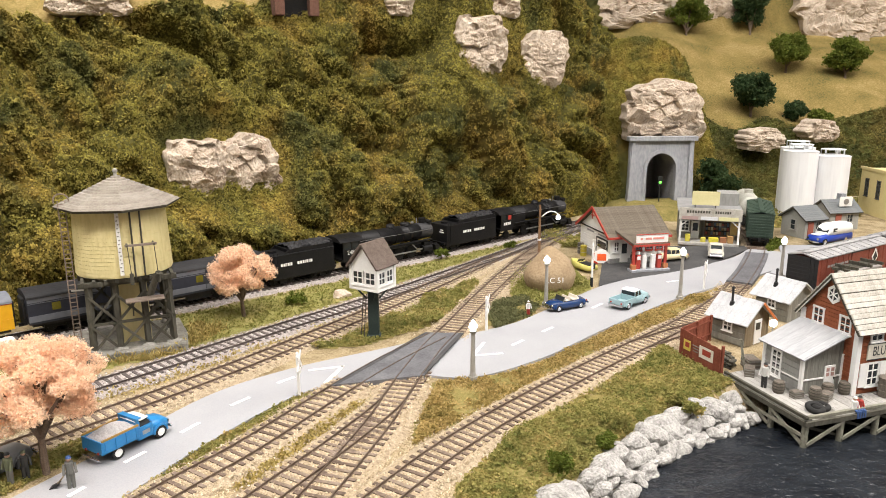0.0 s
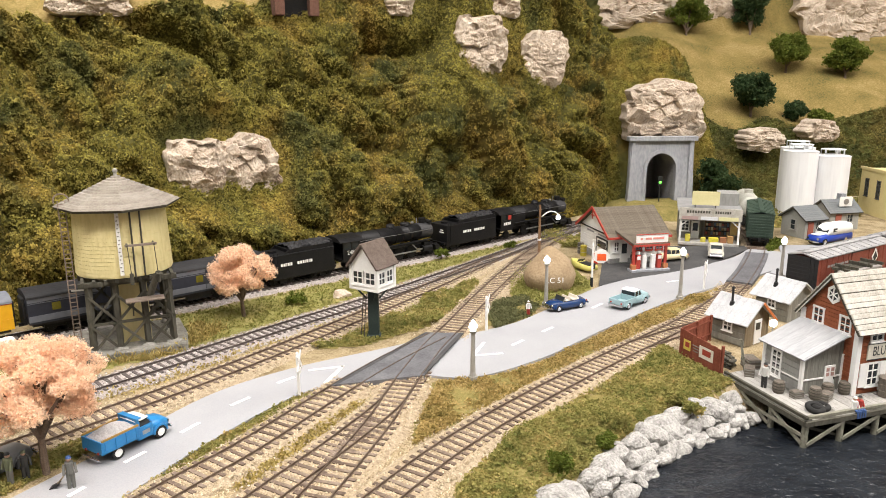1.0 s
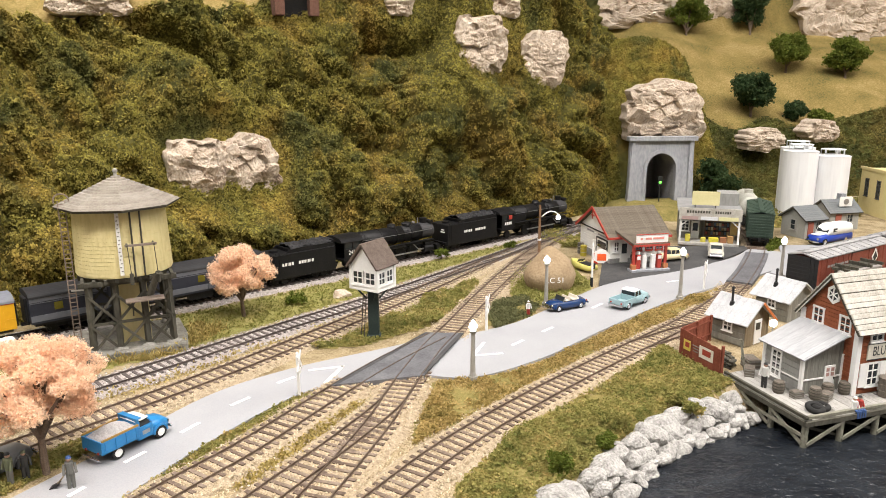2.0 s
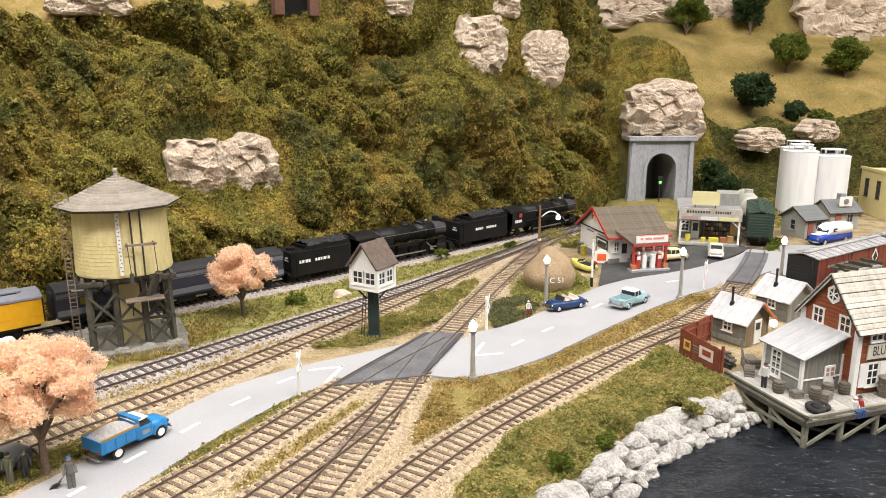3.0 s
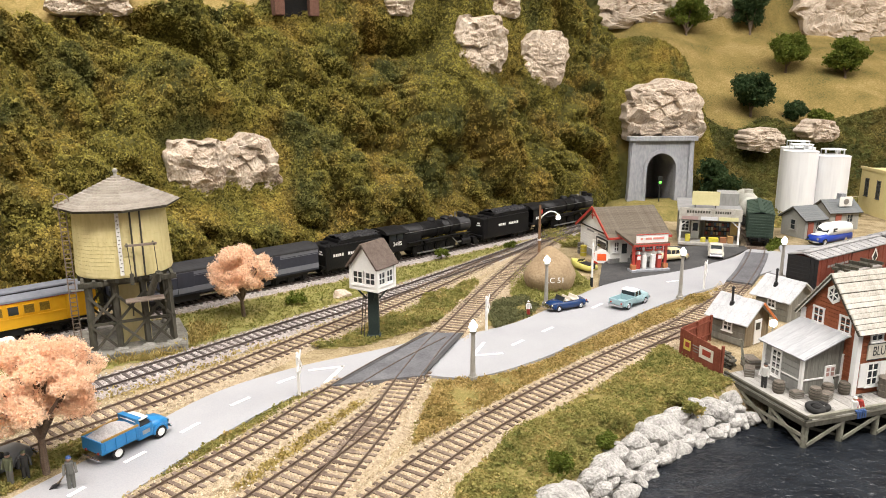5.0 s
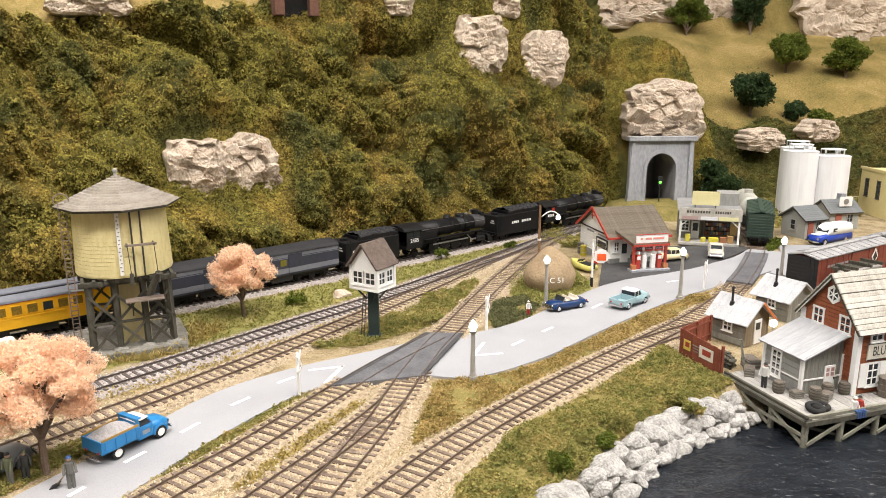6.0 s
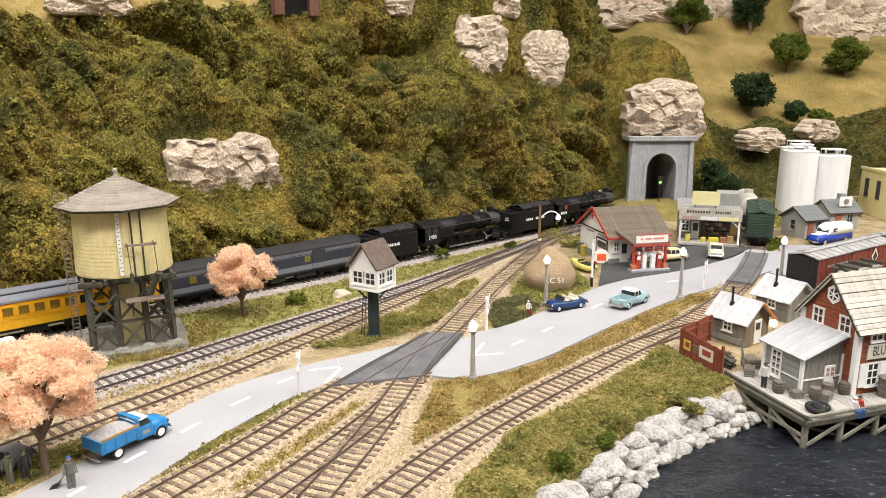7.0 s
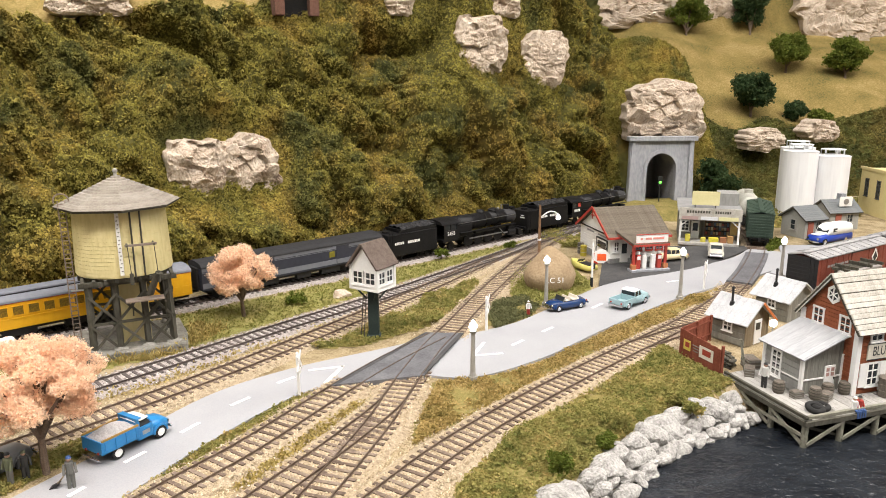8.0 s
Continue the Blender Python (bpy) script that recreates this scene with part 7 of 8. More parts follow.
def boxcar(label, m, length, paint, end_mat, roof_mat, name="boxcar"):
    """Its near end is at the origin, the rest runs along +x; 0 is rail height."""
    ob = thing(name, label, "goods wagon", m, "goods wagons")
    h = length / 2
    body = part("body", box(B(), h, 0, 2.45, length, 2.85, 2.9, bevel=0.03), paint, ob)
    for x in (0.0, length):
        for k in range(8):
            part("end_rib", box(B(), x, 0, 1.25 + k * 0.33, 0.16, 2.6, 0.16, bevel=0.03), end_mat, body)
    for sgn in (-1, 1):
        part("roof", box(B(), h, sgn * 0.74, 4.02, length + 0.2, 1.56, 0.1, rx=-sgn * 12), roof_mat, ob)
        for k in range(int(length / 1.1)):
            part("roof_seam", box(B(), 0.3 + k * 1.1, sgn * 0.74, 4.09, 0.08, 1.52, 0.06, rx=-sgn * 12), roof_mat, ob)
        for k in range(int(length / 0.9)):
            part("side_rib", box(B(), 0.45 + k * 0.9, sgn * 1.44, 2.45, 0.07, 0.06, 2.8), paint, body)
        d = part("door", box(B(), h, sgn * 1.47, 2.4, 2.2, 0.08, 2.7, bevel=0.02), paint, body)
        part("door_rail", box(B(), h + 0.9, sgn * 1.5, 3.8, 4.2, 0.06, 0.1), M_BLACK, d)
    part("roof_walk", box(B(), h, 0, 4.28, length, 0.5, 0.06), roof_mat, ob)
    part("underframe", box(B(), h, 0, 0.92, length - 0.3, 2.2, 0.25), M_BLACK, ob)
    part("coupler", box(B(), -0.35, 0, 0.85, 0.7, 0.25, 0.3), M_BLACK, ob)
    part("ladder", beam(beam(B(), (-0.12, -1.1, 1.0), (-0.12, -1.1, 3.9), 0.05, 0.05), (-0.12, -0.7, 1.0), (-0.12, -0.7, 3.9), 0.05, 0.05), end_mat, ob)
    for x in (1.7, length - 1.7):
        b = part("bogie", box(box(box(B(), 0, -1.0, 0.5, 2.2, 0.16, 0.35), 0, 1.0, 0.5, 2.2, 0.16, 0.35), 0, 0, 0.6, 0.4, 2.0, 0.3), M_BLACK, ob)
        b.location = (x * S, 0, 0)
        for dx in (-0.8, 0.8):
            w = part("wheel", rod(rod(rod(B(), (0, -0.86, 0), (0, -0.7, 0), 0.42, None, 16), (0, 0.7, 0), (0, 0.86, 0), 0.42, None, 16), (0, -0.7, 0), (0, 0.7, 0), 0.08), M_BLACK, b)
            w.location = (dx * S, 0, 0.42 * S)
    return ob


def yard():
    green = mat("dark_green_wagon", [(0.022, 0.042, 0.03), (0.04, 0.065, 0.048), (0.06, 0.085, 0.065)], 1.0, 0.6, bump=0.15)
    brown = mat("oxide_red_wagon", [(0.13, 0.032, 0.02), (0.19, 0.05, 0.032), (0.24, 0.075, 0.05)], 1.0, 0.65, bump=0.2)
    groof = mat("dull_wagon_roof", [(0.16, 0.16, 0.165), (0.30, 0.30, 0.305), (0.42, 0.42, 0.42)], 0.8, 0.7, bump=0.1)
    boxcar("dark green ribbed boxcar standing on the store siding", at(37.8, 82.4, 0.26, 68), 10.5, green, green, green)
    rb = boxcar("oxide red boxcar with black ends and grey roof", at(32.3, 61.4, 0.26, 33), 13.0, brown, M_BLACK, groof)
    part("end_panel", box(B(), -0.04, 0, 2.45, 0.05, 2.86, 2.9), M_BLACK, rb, "black end")
    d = B()
    prism(d, [(0, -0.8), (0.55, 0), (0, 0.8), (-0.55, 0)], -0.02, 0.02, SIDE)
    o = part("emblem", d, M_WHITE, rb, "white diamond emblem")
    o.location = (9.6 * S, -1.5 * S, 2.9 * S)
    d = B()
    prism(d, [(0, -0.56), (0.38, 0), (0, 0.56), (-0.38, 0)], -0.035, -0.021, SIDE)
    part("emblem_field", d, M_BLACK, o)
    bars(rb, 1.4, 4.8, 2.95, 3.15, -1.5, [(0, 0.12), (0.15, 0.27), (0.3, 0.42), (0.5, 0.62), (0.65, 0.8), (0.84, 1.0)], M_GREYWALL)
    boxcar("black boxcar at the far end of the siding", at(44.0, 69.0, 0.26, 33), 12.0, M_BLACK, M_BLACK, groof)
    tankm = mat("pale_grey_tank", [(0.30, 0.30, 0.26), (0.42, 0.42, 0.38), (0.52, 0.52, 0.48)], 1.0, 0.55)
    tk = thing("tank_car", "pale grey round-topped tank car behind the boxcar", "goods wagon", at(41.9, 94.6, 0.26, 74), "goods wagons")
    part("tank", ball(rod(B(), (0.3, 0, 2.6), (8, 0, 2.6), 1.45, None, 24), 0.3, 0, 2.6, 1.45, 3, 0.4, 1, 1), tankm, tk)
    part("dome", rod(B(), (4, 0, 3.9), (4, 0, 4.5), 0.6, None, 16), tankm, tk)
    part("underframe", box(B(), 4.1, 0, 0.7, 8.6, 2.0, 0.9), M_BLACK, tk)
    for x in (1.2, 7.0):
        part("bogie", box(B(), x, 0, 0.35, 2.0, 2.0, 0.7), M_BLACK, tk)


yard()


def silos():
    M_SILO = mat("white_silo_paint", [(0.62, 0.63, 0.66), (0.74, 0.75, 0.77), (0.80, 0.81, 0.83)], 3.0, 0.5, bump=0.05, stretch=(1, 1, 0.1))
    for x, y, h in ((53.6, 106.0, 9.6), (58.2, 105.6, 8.9), (55.0, 109.8, 9.8)):
        ob = thing("silo", "tall white cylindrical storage silo", "silo", at(x, y, -0.2), "silos")
        part("shell", rod(B(), (0, 0, 0), (0, 0, h), 2.45, None, 40), M_SILO, ob)
        part("lid", rod(B(), (0, 0, h), (0, 0, h + 0.35), 2.5, 0.6, 40), M_SILO, ob)
        part("vent", rod(B(), (0.5, -0.5, h), (0.5, -0.5, h + 0.8), 0.3, None, 12), M_SILO, ob)
        for k in range(7):
            a = k * math.pi * 2 / 7
            part("rail_post", rod(B(), (1.6 * math.cos(a), 1.6 * math.sin(a), h), (1.6 * math.cos(a), 1.6 * math.sin(a), h + 0.95), 0.06, None, 6), M_SILO, ob)
        part("rail_ring", rod(B(), (0, 0, h + 0.9), (0, 0, h + 0.98), 1.68, None, 24), M_SILO, ob)


silos()


def grey_shed(x, y, rz, lx, ly, label):
    ob = thing("grey_shed", label, "building", at(x, y, -0.1, rz))
    wall = mat("grey_stucco", [(0.27, 0.27, 0.25), (0.36, 0.36, 0.34)], 1.5, 0.9, bump=0.15)
    roof = mat("slate_grey_roof", [(0.12, 0.13, 0.135), (0.18, 0.19, 0.195)], 0.8, 0.85, bump=0.2, random_ob=0.15)
    gable_shell(ob, lx, ly, 2.5, 3.8, wall, "x", 0.0)
    pitched(ob, lx, ly, 2.5, 3.8, roof, "x", 0.35, 0.12, courses=8)
    part("door", box(B(), lx * 0.28, -0.04, 1.1, 0.85, 0.1, 2.1), mat("faded_red_door", [(0.30, 0.09, 0.06), (0.38, 0.13, 0.09)], 0.4, 0.8), ob, "faded red door")
    window(ob, at(lx * 0.68, -0.03, 1.6), 0.9, 1.1, 2, 2, wall)
    window(ob, at(-0.03, ly * 0.5, 1.6, -90), 0.8, 1.3, 1, 2, wall)
    return ob


a_shed = grey_shed(45.9, 87.7, 19, 3.1, 3.9, "small grey gabled shed with red door")
b_shed = grey_shed(51.9, 93.0, 10, 4.3, 3.6, "small grey gabled shed with a white roof sign")
part("roof_sign", box(B(), 2.4, 0.4, 3.8, 1.9, 0.1, 1.3, bevel=0.02), M_WHITE, b_shed, "white roof sign")
part("sign_mark", rod(B(), (2.4, 0.34, 3.8), (2.4, 0.31, 3.8), 0.4, None, 14), M_STEEL, b_shed)
part("sign_leg", box(B(), 2.4, 0.45, 3.1, 0.1, 0.1, 1.0), M_TIMBER, b_shed)
part("chimney", box(B(), 3.7, 2.9, 3.6, 0.8, 0.9, 1.8), M_CONCRETE, b_shed)


def yellow_building():
    ob = thing("office_building", "plain pale yellow building with dark windows", "building", at(63.9, 98.6, -0.3, -4))
    wall = mat("pale_yellow_stucco", [(0.56, 0.47, 0.22), (0.66, 0.57, 0.30)], 2.0, 0.85, bump=0.1)
    part("wall", box(B(), 6, 5, 3.4, 12, 10, 6.8), wall, ob)
    part("parapet", box(box(B(), 6, -0.05, 6.9, 12.3, 0.3, 0.4), -0.05, 5, 6.9, 0.3, 10.3, 0.4), wall, ob)
    dark = mat("dark_frame", [(0.05, 0.05, 0.05), (0.08, 0.08, 0.08)], 0.5, 0.7)
    for x in (1.6, 4.2, 6.8):
        for z in (2.0, 4.8):
            window(ob, at(x, -0.03, z), 1.0, 1.6, 1, 2, dark)
    for y in (1.4, 4.7, 8.0):
        window(ob, at(-0.03, y, 4.1, -90), 0.9, 2.6, 2, 4, dark)


yellow_building()

# ---- wharf ----
WH = at(21.24, 38.02, 0.0, 17)


def wl(x, y, z=0.0, rz=0.0):
    return WH @ at(x, y, z, rz)


def wharf():
    ob = thing("wharf", "grey plank wharf on timber piles over the water", "wharf", WH, kind="structure")
    lx, ly = 20.0, 7.3
    n = 46
    me = None
    for k in range(n):
        if me is None:
            me = mesh_of("plank", box(B(), 0, 0, -0.06, lx / n * 0.93, ly, 0.12), M_DECK)
        o = new("plank", me)
        o.parent = ob
        o.matrix_basis = at(lx * (k + 0.5) / n, ly / 2 + random.uniform(-0.05, 0.05), random.uniform(-0.012, 0.012))
    part("edge_beam", box(B(), lx / 2, -0.08, -0.2, lx + 0.3, 0.22, 0.3), M_TIMBER, ob)
    part("edge_beam", box(B(), -0.08, ly / 2, -0.2, 0.22, ly + 0.2, 0.3), M_TIMBER, ob)
    part("curb", box(B(), lx / 2, 0.1, 0.1, lx, 0.2, 0.2, bevel=0.02), M_PILE, ob)
    part("curb", box(B(), 0.1, ly / 2, 0.1, 0.2, ly, 0.2, bevel=0.02), M_TIMBER, ob)
    px = (0.1, 2.75, 5.45, 8.2, 11, 13.8, 16.6)
    for x in px:
        for y in (0.1, 2.8, 5.6):
            part("pile", rod(B(), (x, y, -3.6), (x, y, -0.14), 0.21, 0.19, 10), M_PILE, ob)
    for k in range(len(px) - 1):
        part("brace", beam(B(), (px[k], -0.1, -1.55), (px[k + 1], -0.1, -0.4), 0.1, 0.2), M_PILE, ob)
        part("brace", beam(B(), (px[k + 1], 0.25, -1.45), (px[k], 0.25, -0.5), 0.1, 0.16), M_TIMBER, ob)
    for y0, y1 in ((0.1, 2.8), (2.8, 5.6)):
        part("brace", beam(B(), (-0.1, y0, -1.5), (-0.1, y1, -0.35), 0.1, 0.2), M_PILE, ob)
        part("girt", beam(B(), (-0.15, y0, -0.95), (-0.15, y1, -0.95), 0.1, 0.2), M_PILE, ob)
    for y in (0.1, 2.8, 5.6):
        part("stringer", box(B(), lx / 2, y, -0.25, lx, 0.26, 0.25), M_TIMBER, ob)


wharf()


def boards_on(wall, x0, x1, z0, z1, y, w, material, top=None, vertical=True):
    """Single boards on a wall that faces -y of its thing; top gives the wall's height at x."""
    n = max(1, int(abs(x1 - x0) / w)) if vertical else max(1, int((z1 - z0) / w))
    for k in range(n):
        if vertical:
            x = x0 + (x1 - x0) * (k + 0.5) / n
            zt = top(x) if top else z1
            part("board", box(B(), x, y, (z0 + zt) / 2, abs(x1 - x0) / n * 0.93, 0.05, zt - z0), material, wall)
        else:
            z = z0 + (z1 - z0) * (k + 0.5) / n
            part("board", box(B(), (x0 + x1) / 2, y - 0.01, z, x1 - x0, 0.06, (z1 - z0) / n * 0.9, rx=4), material, wall)


def side_boards(wall, y0, y1, z0, z1, x, w, material, top=None):
    """Lapped boards on the wall that faces -x; top gives for each height the y span left."""
    n = max(1, int((z1 - z0) / w))
    for k in range(n):
        z = z0 + (z1 - z0) * (k + 0.5) / n
        a, b = top(z) if top else (y0, y1)
        if b - a > 0.15:
            part("board", box(B(), x - 0.01, (a + b) / 2, z, 0.06, b - a, (z1 - z0) / n * 0.9, ry=-5), material, wall)


def red_house():
    ob = thing("boat_house", "brick-red board house with white trim and pale shingle roof", "building", wl(5.4, 1.95))
    lx, ly, eave, ridge = 11.0, 4.5, 4.55, 7.3
    w = gable_shell(ob, lx, ly, eave, ridge, M_BARN, "x", 0.0)
    slope = (ridge - eave) / (ly / 2)
    side_boards(w, 0, ly, 0.05, ridge - 0.1, -0.02, 0.26, M_BARN, lambda z: (max(0, (z - eave) / slope), ly - max(0, (z - eave) / slope)))
    boards_on(w, 0, lx, 0.05, eave, -0.02, 0.26, M_BARN, None, False)
    pitched(ob, lx, ly, eave, ridge, M_OLDWHITE, "x", 0.42, 0.12, courses=12)
    for y in (-0.06, ly + 0.06):
        part("corner_board", box(box(B(), 0.02, y, eave / 2, 0.34, 0.12, eave), -0.08, y + (0.16 if y < 1 else -0.16), eave / 2, 0.1, 0.3, eave), M_WHITE, ob, "white corner board")
    for sgn in (-1, 1):
        part("rake_board", beam(B(), (-0.36, ly / 2, ridge - 0.02), (-0.36, ly / 2 + sgn * (ly / 2 + 0.35), eave - 0.44), 0.08, 0.22), M_WHITE if sgn > 0 else M_TIMBER, ob)
    # hexagonal window high in the gable
    hx = B()
    ring = [(0.56 * math.cos(a), 0.66 * math.sin(a)) for a in np.linspace(0, 2 * math.pi, 7)[:-1] + math.pi / 6]
    prism(hx, [(y, z) for y, z in ring], -0.08, 0.02, ENDW)
    h = part("attic_window", hx, M_WHITE, ob, "white hexagonal window")
    h.location = (-0.04 * S, (ly / 2 - 0.1) * S, 6.05 * S)
    hp = B()
    prism(hp, [(y * 0.66, z * 0.66) for y, z in ring], -0.10, -0.05, ENDW)
    part("pane", hp, M_GLASS, h)
    hb = B()
    for a in (0, 60, 120):
        box(hb, -0.10, 0, 0, 0.06, 0.07, 0.95, rx=a)
    part("muntin", hb, M_WHITE, h)
    for y in (1.05, 3.2):
        window(ob, at(-0.07, y, 4.35, -90), 0.82, 1.05, 2, 2)
    for x in (1.35, 4.2, 7.0):
        ww = window(ob, at(x, -0.09, 1.3), 0.9, 1.5, 2, 3)
        for sx in (-1, 1):
            part("shutter", box(B(), sx * 0.8, -0.02, 0, 0.5, 0.07, 1.6), M_WHITE, ww)
        window(ob, at(x, -0.09, 3.95), 0.9, 0.85, 2, 2)
    sg = part("sign_board", box(B(), 2.3, -0.12, 2.85, 3.2, 0.1, 1.15, bevel=0.02), mat("aged_white_sign", [(0.55, 0.52, 0.44), (0.72, 0.69, 0.60)], 0.8, 0.8), ob, "aged white sign board with dark letters")
    part("sign_edge", box(box(B(), 2.3, -0.18, 3.38, 3.2, 0.04, 0.06), 2.3, -0.18, 2.32, 3.2, 0.04, 0.06), M_BLACK, sg)
    letters(sg, "BLUE", at(1.72, -0.19, 2.85, 0, 90) @ Matrix.Diagonal((0.66, 1, 1, 1)), 0.9, M_BLACK, "dark painted letters")
    lp = thing("wall_lamp", "lit white globe lamp on a short arm", "lamp", wl(4.85, 8.5, 0))
    part("arm", beam(B(), (0, 0, -0.05), (0, 0, 2.55), 0.07, 0.07), M_POSTGREY, lp)
    part("globe", ball(B(), 0, 0, 2.7, 0.27, 3), M_LAMPON, lp, "lit white globe", True)


red_house()


M_PINK = mat("faded_red_panes", [(0.30, 0.16, 0.14), (0.44, 0.28, 0.25)], 0.3, 0.3, bump=0.0, spec=0.5)


def annex():
    ob = thing("lean_to", "grey board lean-to with a streaked tin roof", "building", wl(2.25, 2.95))
    lx, ly = 3.1, 3.2
    z0, z1 = 2.45, 3.6
    prof = [(0, 0), (lx, 0), (lx, z1), (0, z0)]
    w = part("wall", prism(B(), prof, 0, ly, SIDE), M_GREYWALL, ob)
    boards_on(w, 0, lx, 0.05, z0, -0.02, 0.3, M_GREYBRD, lambda x: z0 + (z1 - z0) * x / lx)
    side_boards(w, 0, ly, 0.05, z0, -0.02, 0.4, M_GREYWALL)
    for x, y in ((-0.04, -0.04), (lx, -0.05), (-0.05, ly)):
        part("corner_board", box(B(), x, y, z0 / 2, 0.2, 0.2, z0), M_WHITE, ob)
    part("belt_board", box(box(B(), lx / 2, -0.07, 1.0, lx, 0.06, 0.1), -0.07, ly / 2, 1.0, 0.06, ly, 0.1), M_WHITE, ob)
    ang = math.degrees(math.atan2(z1 - z0, lx))
    r = part("roof", box(B(), 0, 0, 0, 3.75, ly + 0.75, 0.08), M_GTIN, ob, "streaked grey tin roof")
    r.matrix_basis = at(lx / 2 - 0.1, ly / 2 - 0.05, (z0 + z1) / 2 + 0.12, 0, 0, -ang)
    for k in range(7):
        part("roof_sheet", box(B(), 0, -ly / 2 - 0.1 + (ly + 0.5) * (k + 0.2) / 6.6, 0.05, 3.78, 0.555, 0.03 + 0.012 * (k % 2)), M_GTIN, r)
    window(ob, at(-0.06, 2.1, 1.4, -90), 0.8, 1.75, 2, 4)
    d = part("door", box(B(), 2.15, -0.06, 0.9, 0.82, 0.1, 1.75, bevel=0.01), M_WHITE, ob, "white door with four faded red panes")
    for dx in (-0.19, 0.19):
        for dz in (1.2, 1.52):
            part("pane", box(B(), 2.15 + dx, -0.12, dz, 0.22, 0.03, 0.24), M_PINK, d)
    part("handle", box(B(), 2.48, -0.14, 0.9, 0.05, 0.06, 0.14), M_BLACK, d)


annex()


def shack(x, y, rz, lx, ly, eave, ridge, label, side, front):
    ob = thing("shack", label, "building", wl(x, y, -0.12, rz))
    w = gable_shell(ob, lx, ly, eave, ridge, side, "y", 0.0)
    boards_on(w, 0, lx, 0.02, eave, -0.02, 0.24, front, lambda q: eave + (ridge - eave) * (1 - abs(q - lx / 2) / (lx / 2)))
    side_boards(w, 0, ly, 0.05, eave, -0.02, 0.42, side)
    pitched(ob, lx, ly, eave, ridge, M_TIN, "y", 0.42, 0.06, sheets=6)
    part("stove_pipe", rod(rod(B(), (0.8, ly * 0.62, eave), (0.8, ly * 0.62, ridge + 0.85), 0.09, None, 10), (0.8, ly * 0.62, ridge + 0.8), (0.8, ly * 0.62, ridge + 0.95), 0.15, 0.07, 10), M_BLACK, ob, "rusty black stove pipe")
    part("pipe_flashing", rod(B(), (0.8, ly * 0.62, eave + 0.4), (0.8, ly * 0.62, eave + 0.95), 0.26, 0.16, 10), M_BLACK, ob)
    window(ob, at(-0.06, ly * 0.5, 1.35, -90), 0.7, 0.75, 2, 2)
    return ob


s1 = shack(4.85, 11.2, 16, 2.9, 2.9, 2.1, 3.3, "weathered grey shack with pale tin roof and stove pipe", M_GREYBRD, M_TANWALL)
part("door", box(B(), 1.5, -0.06, 1.0, 0.85, 0.1, 1.9, bevel=0.01), M_WHITE, s1, "white board door")
part("door_pane", box(B(), 1.45, -0.12, 1.45, 0.5, 0.03, 0.55), M_DARKWIN, s1)
part("rake_board", beam(B(), (1.45, -0.45, 3.3), (3.3, -0.45, 1.65), 0.06, 0.2), mat("orange_board", [(0.50, 0.14, 0.04), (0.60, 0.20, 0.07)], 0.5, 0.8), s1, "orange rake board")
s2 = shack(12.1, 14.8, 12, 3.2, 3.0, 2.0, 3.2, "weathered grey shack with pale tin roof behind the house", M_GREYBRD, M_GREYBRD)
window(s2, at(2.3, -0.06, 1.2), 0.8, 0.9, 2, 2)


def board_fence():
    M_FENCE = mat("oxide_red_fence", [(0.15, 0.04, 0.022), (0.21, 0.06, 0.035), (0.27, 0.09, 0.055)], 0.8, 0.85, bump=0.25, random_ob=0.25)
    ob = thing("board_fence", "oxide-red board fence with pasted posters", "fence", wl(-0.55, 11.5, -0.15))
    for (x0, y0), (x1, y1), n in (((0, 0), (0.35, -4.0), 12), ((0, 0), (3.9, 1.9), 12)):
        for k in range(n):
            t = (k + 0.5) / n
            h = 2.05 - 0.25 * t * (y1 < 0) + random.uniform(-0.04, 0.04)
            a = math.degrees(math.atan2(y1 - y0, x1 - x0))
            o = part("board", box(B(), 0, 0, h / 2, math.hypot(x1, y1) / n * 0.97, 0.08, h), M_FENCE, ob)
            o.matrix_basis = at(x1 * t, y1 * t, 0, a)
        for z in (0.5, 1.6):
            part("rail", beam(B(), (x0 + 0.12, y0, z), (x1 + 0.12, y1, z), 0.08, 0.14), M_FENCE, ob)
        for t in (0.0, 0.5, 1.0):
            part("post", box(B(), x1 * t + 0.16, y1 * t, 1.0, 0.16, 0.16, 2.1), M_FENCE, ob)
    a = math.degrees(math.atan2(-4.0, 0.35))
    for t, w, h, z, c in ((0.2, 0.7, 0.75, 1.05, (0.62, 0.48, 0.10)), (0.68, 1.35, 0.85, 1.05, (0.70, 0.66, 0.58))):
        p = part("poster", box(B(), 0, 0, 0, w, 0.03, h), mat("poster_paper", [tuple(k * 0.85 for k in c), c], 0.4, 0.8), ob, "pasted paper poster")
        p.matrix_basis = at(0.35 * t - 0.065, -4.0 * t, z, a)
        q = part("poster_print", box(B(), 0.05, -0.02, 0.05, w * 0.6, 0.02, h * 0.5), mat("poster_ink", [(0.45, 0.06, 0.03), (0.30, 0.05, 0.03), (0.08, 0.05, 0.04)], 0.3, 0.8), p)
    for k in range(3):
        p = part("chalk_bar", box(B(), 0, 0, 0, 0.7 - 0.1 * k, 0.02, 0.07), M_GREYBRD, ob)
        p.matrix_basis = at(0.35 * 0.42 - 0.05, -4.0 * 0.42, 1.25 - 0.2 * k, a)


board_fence()


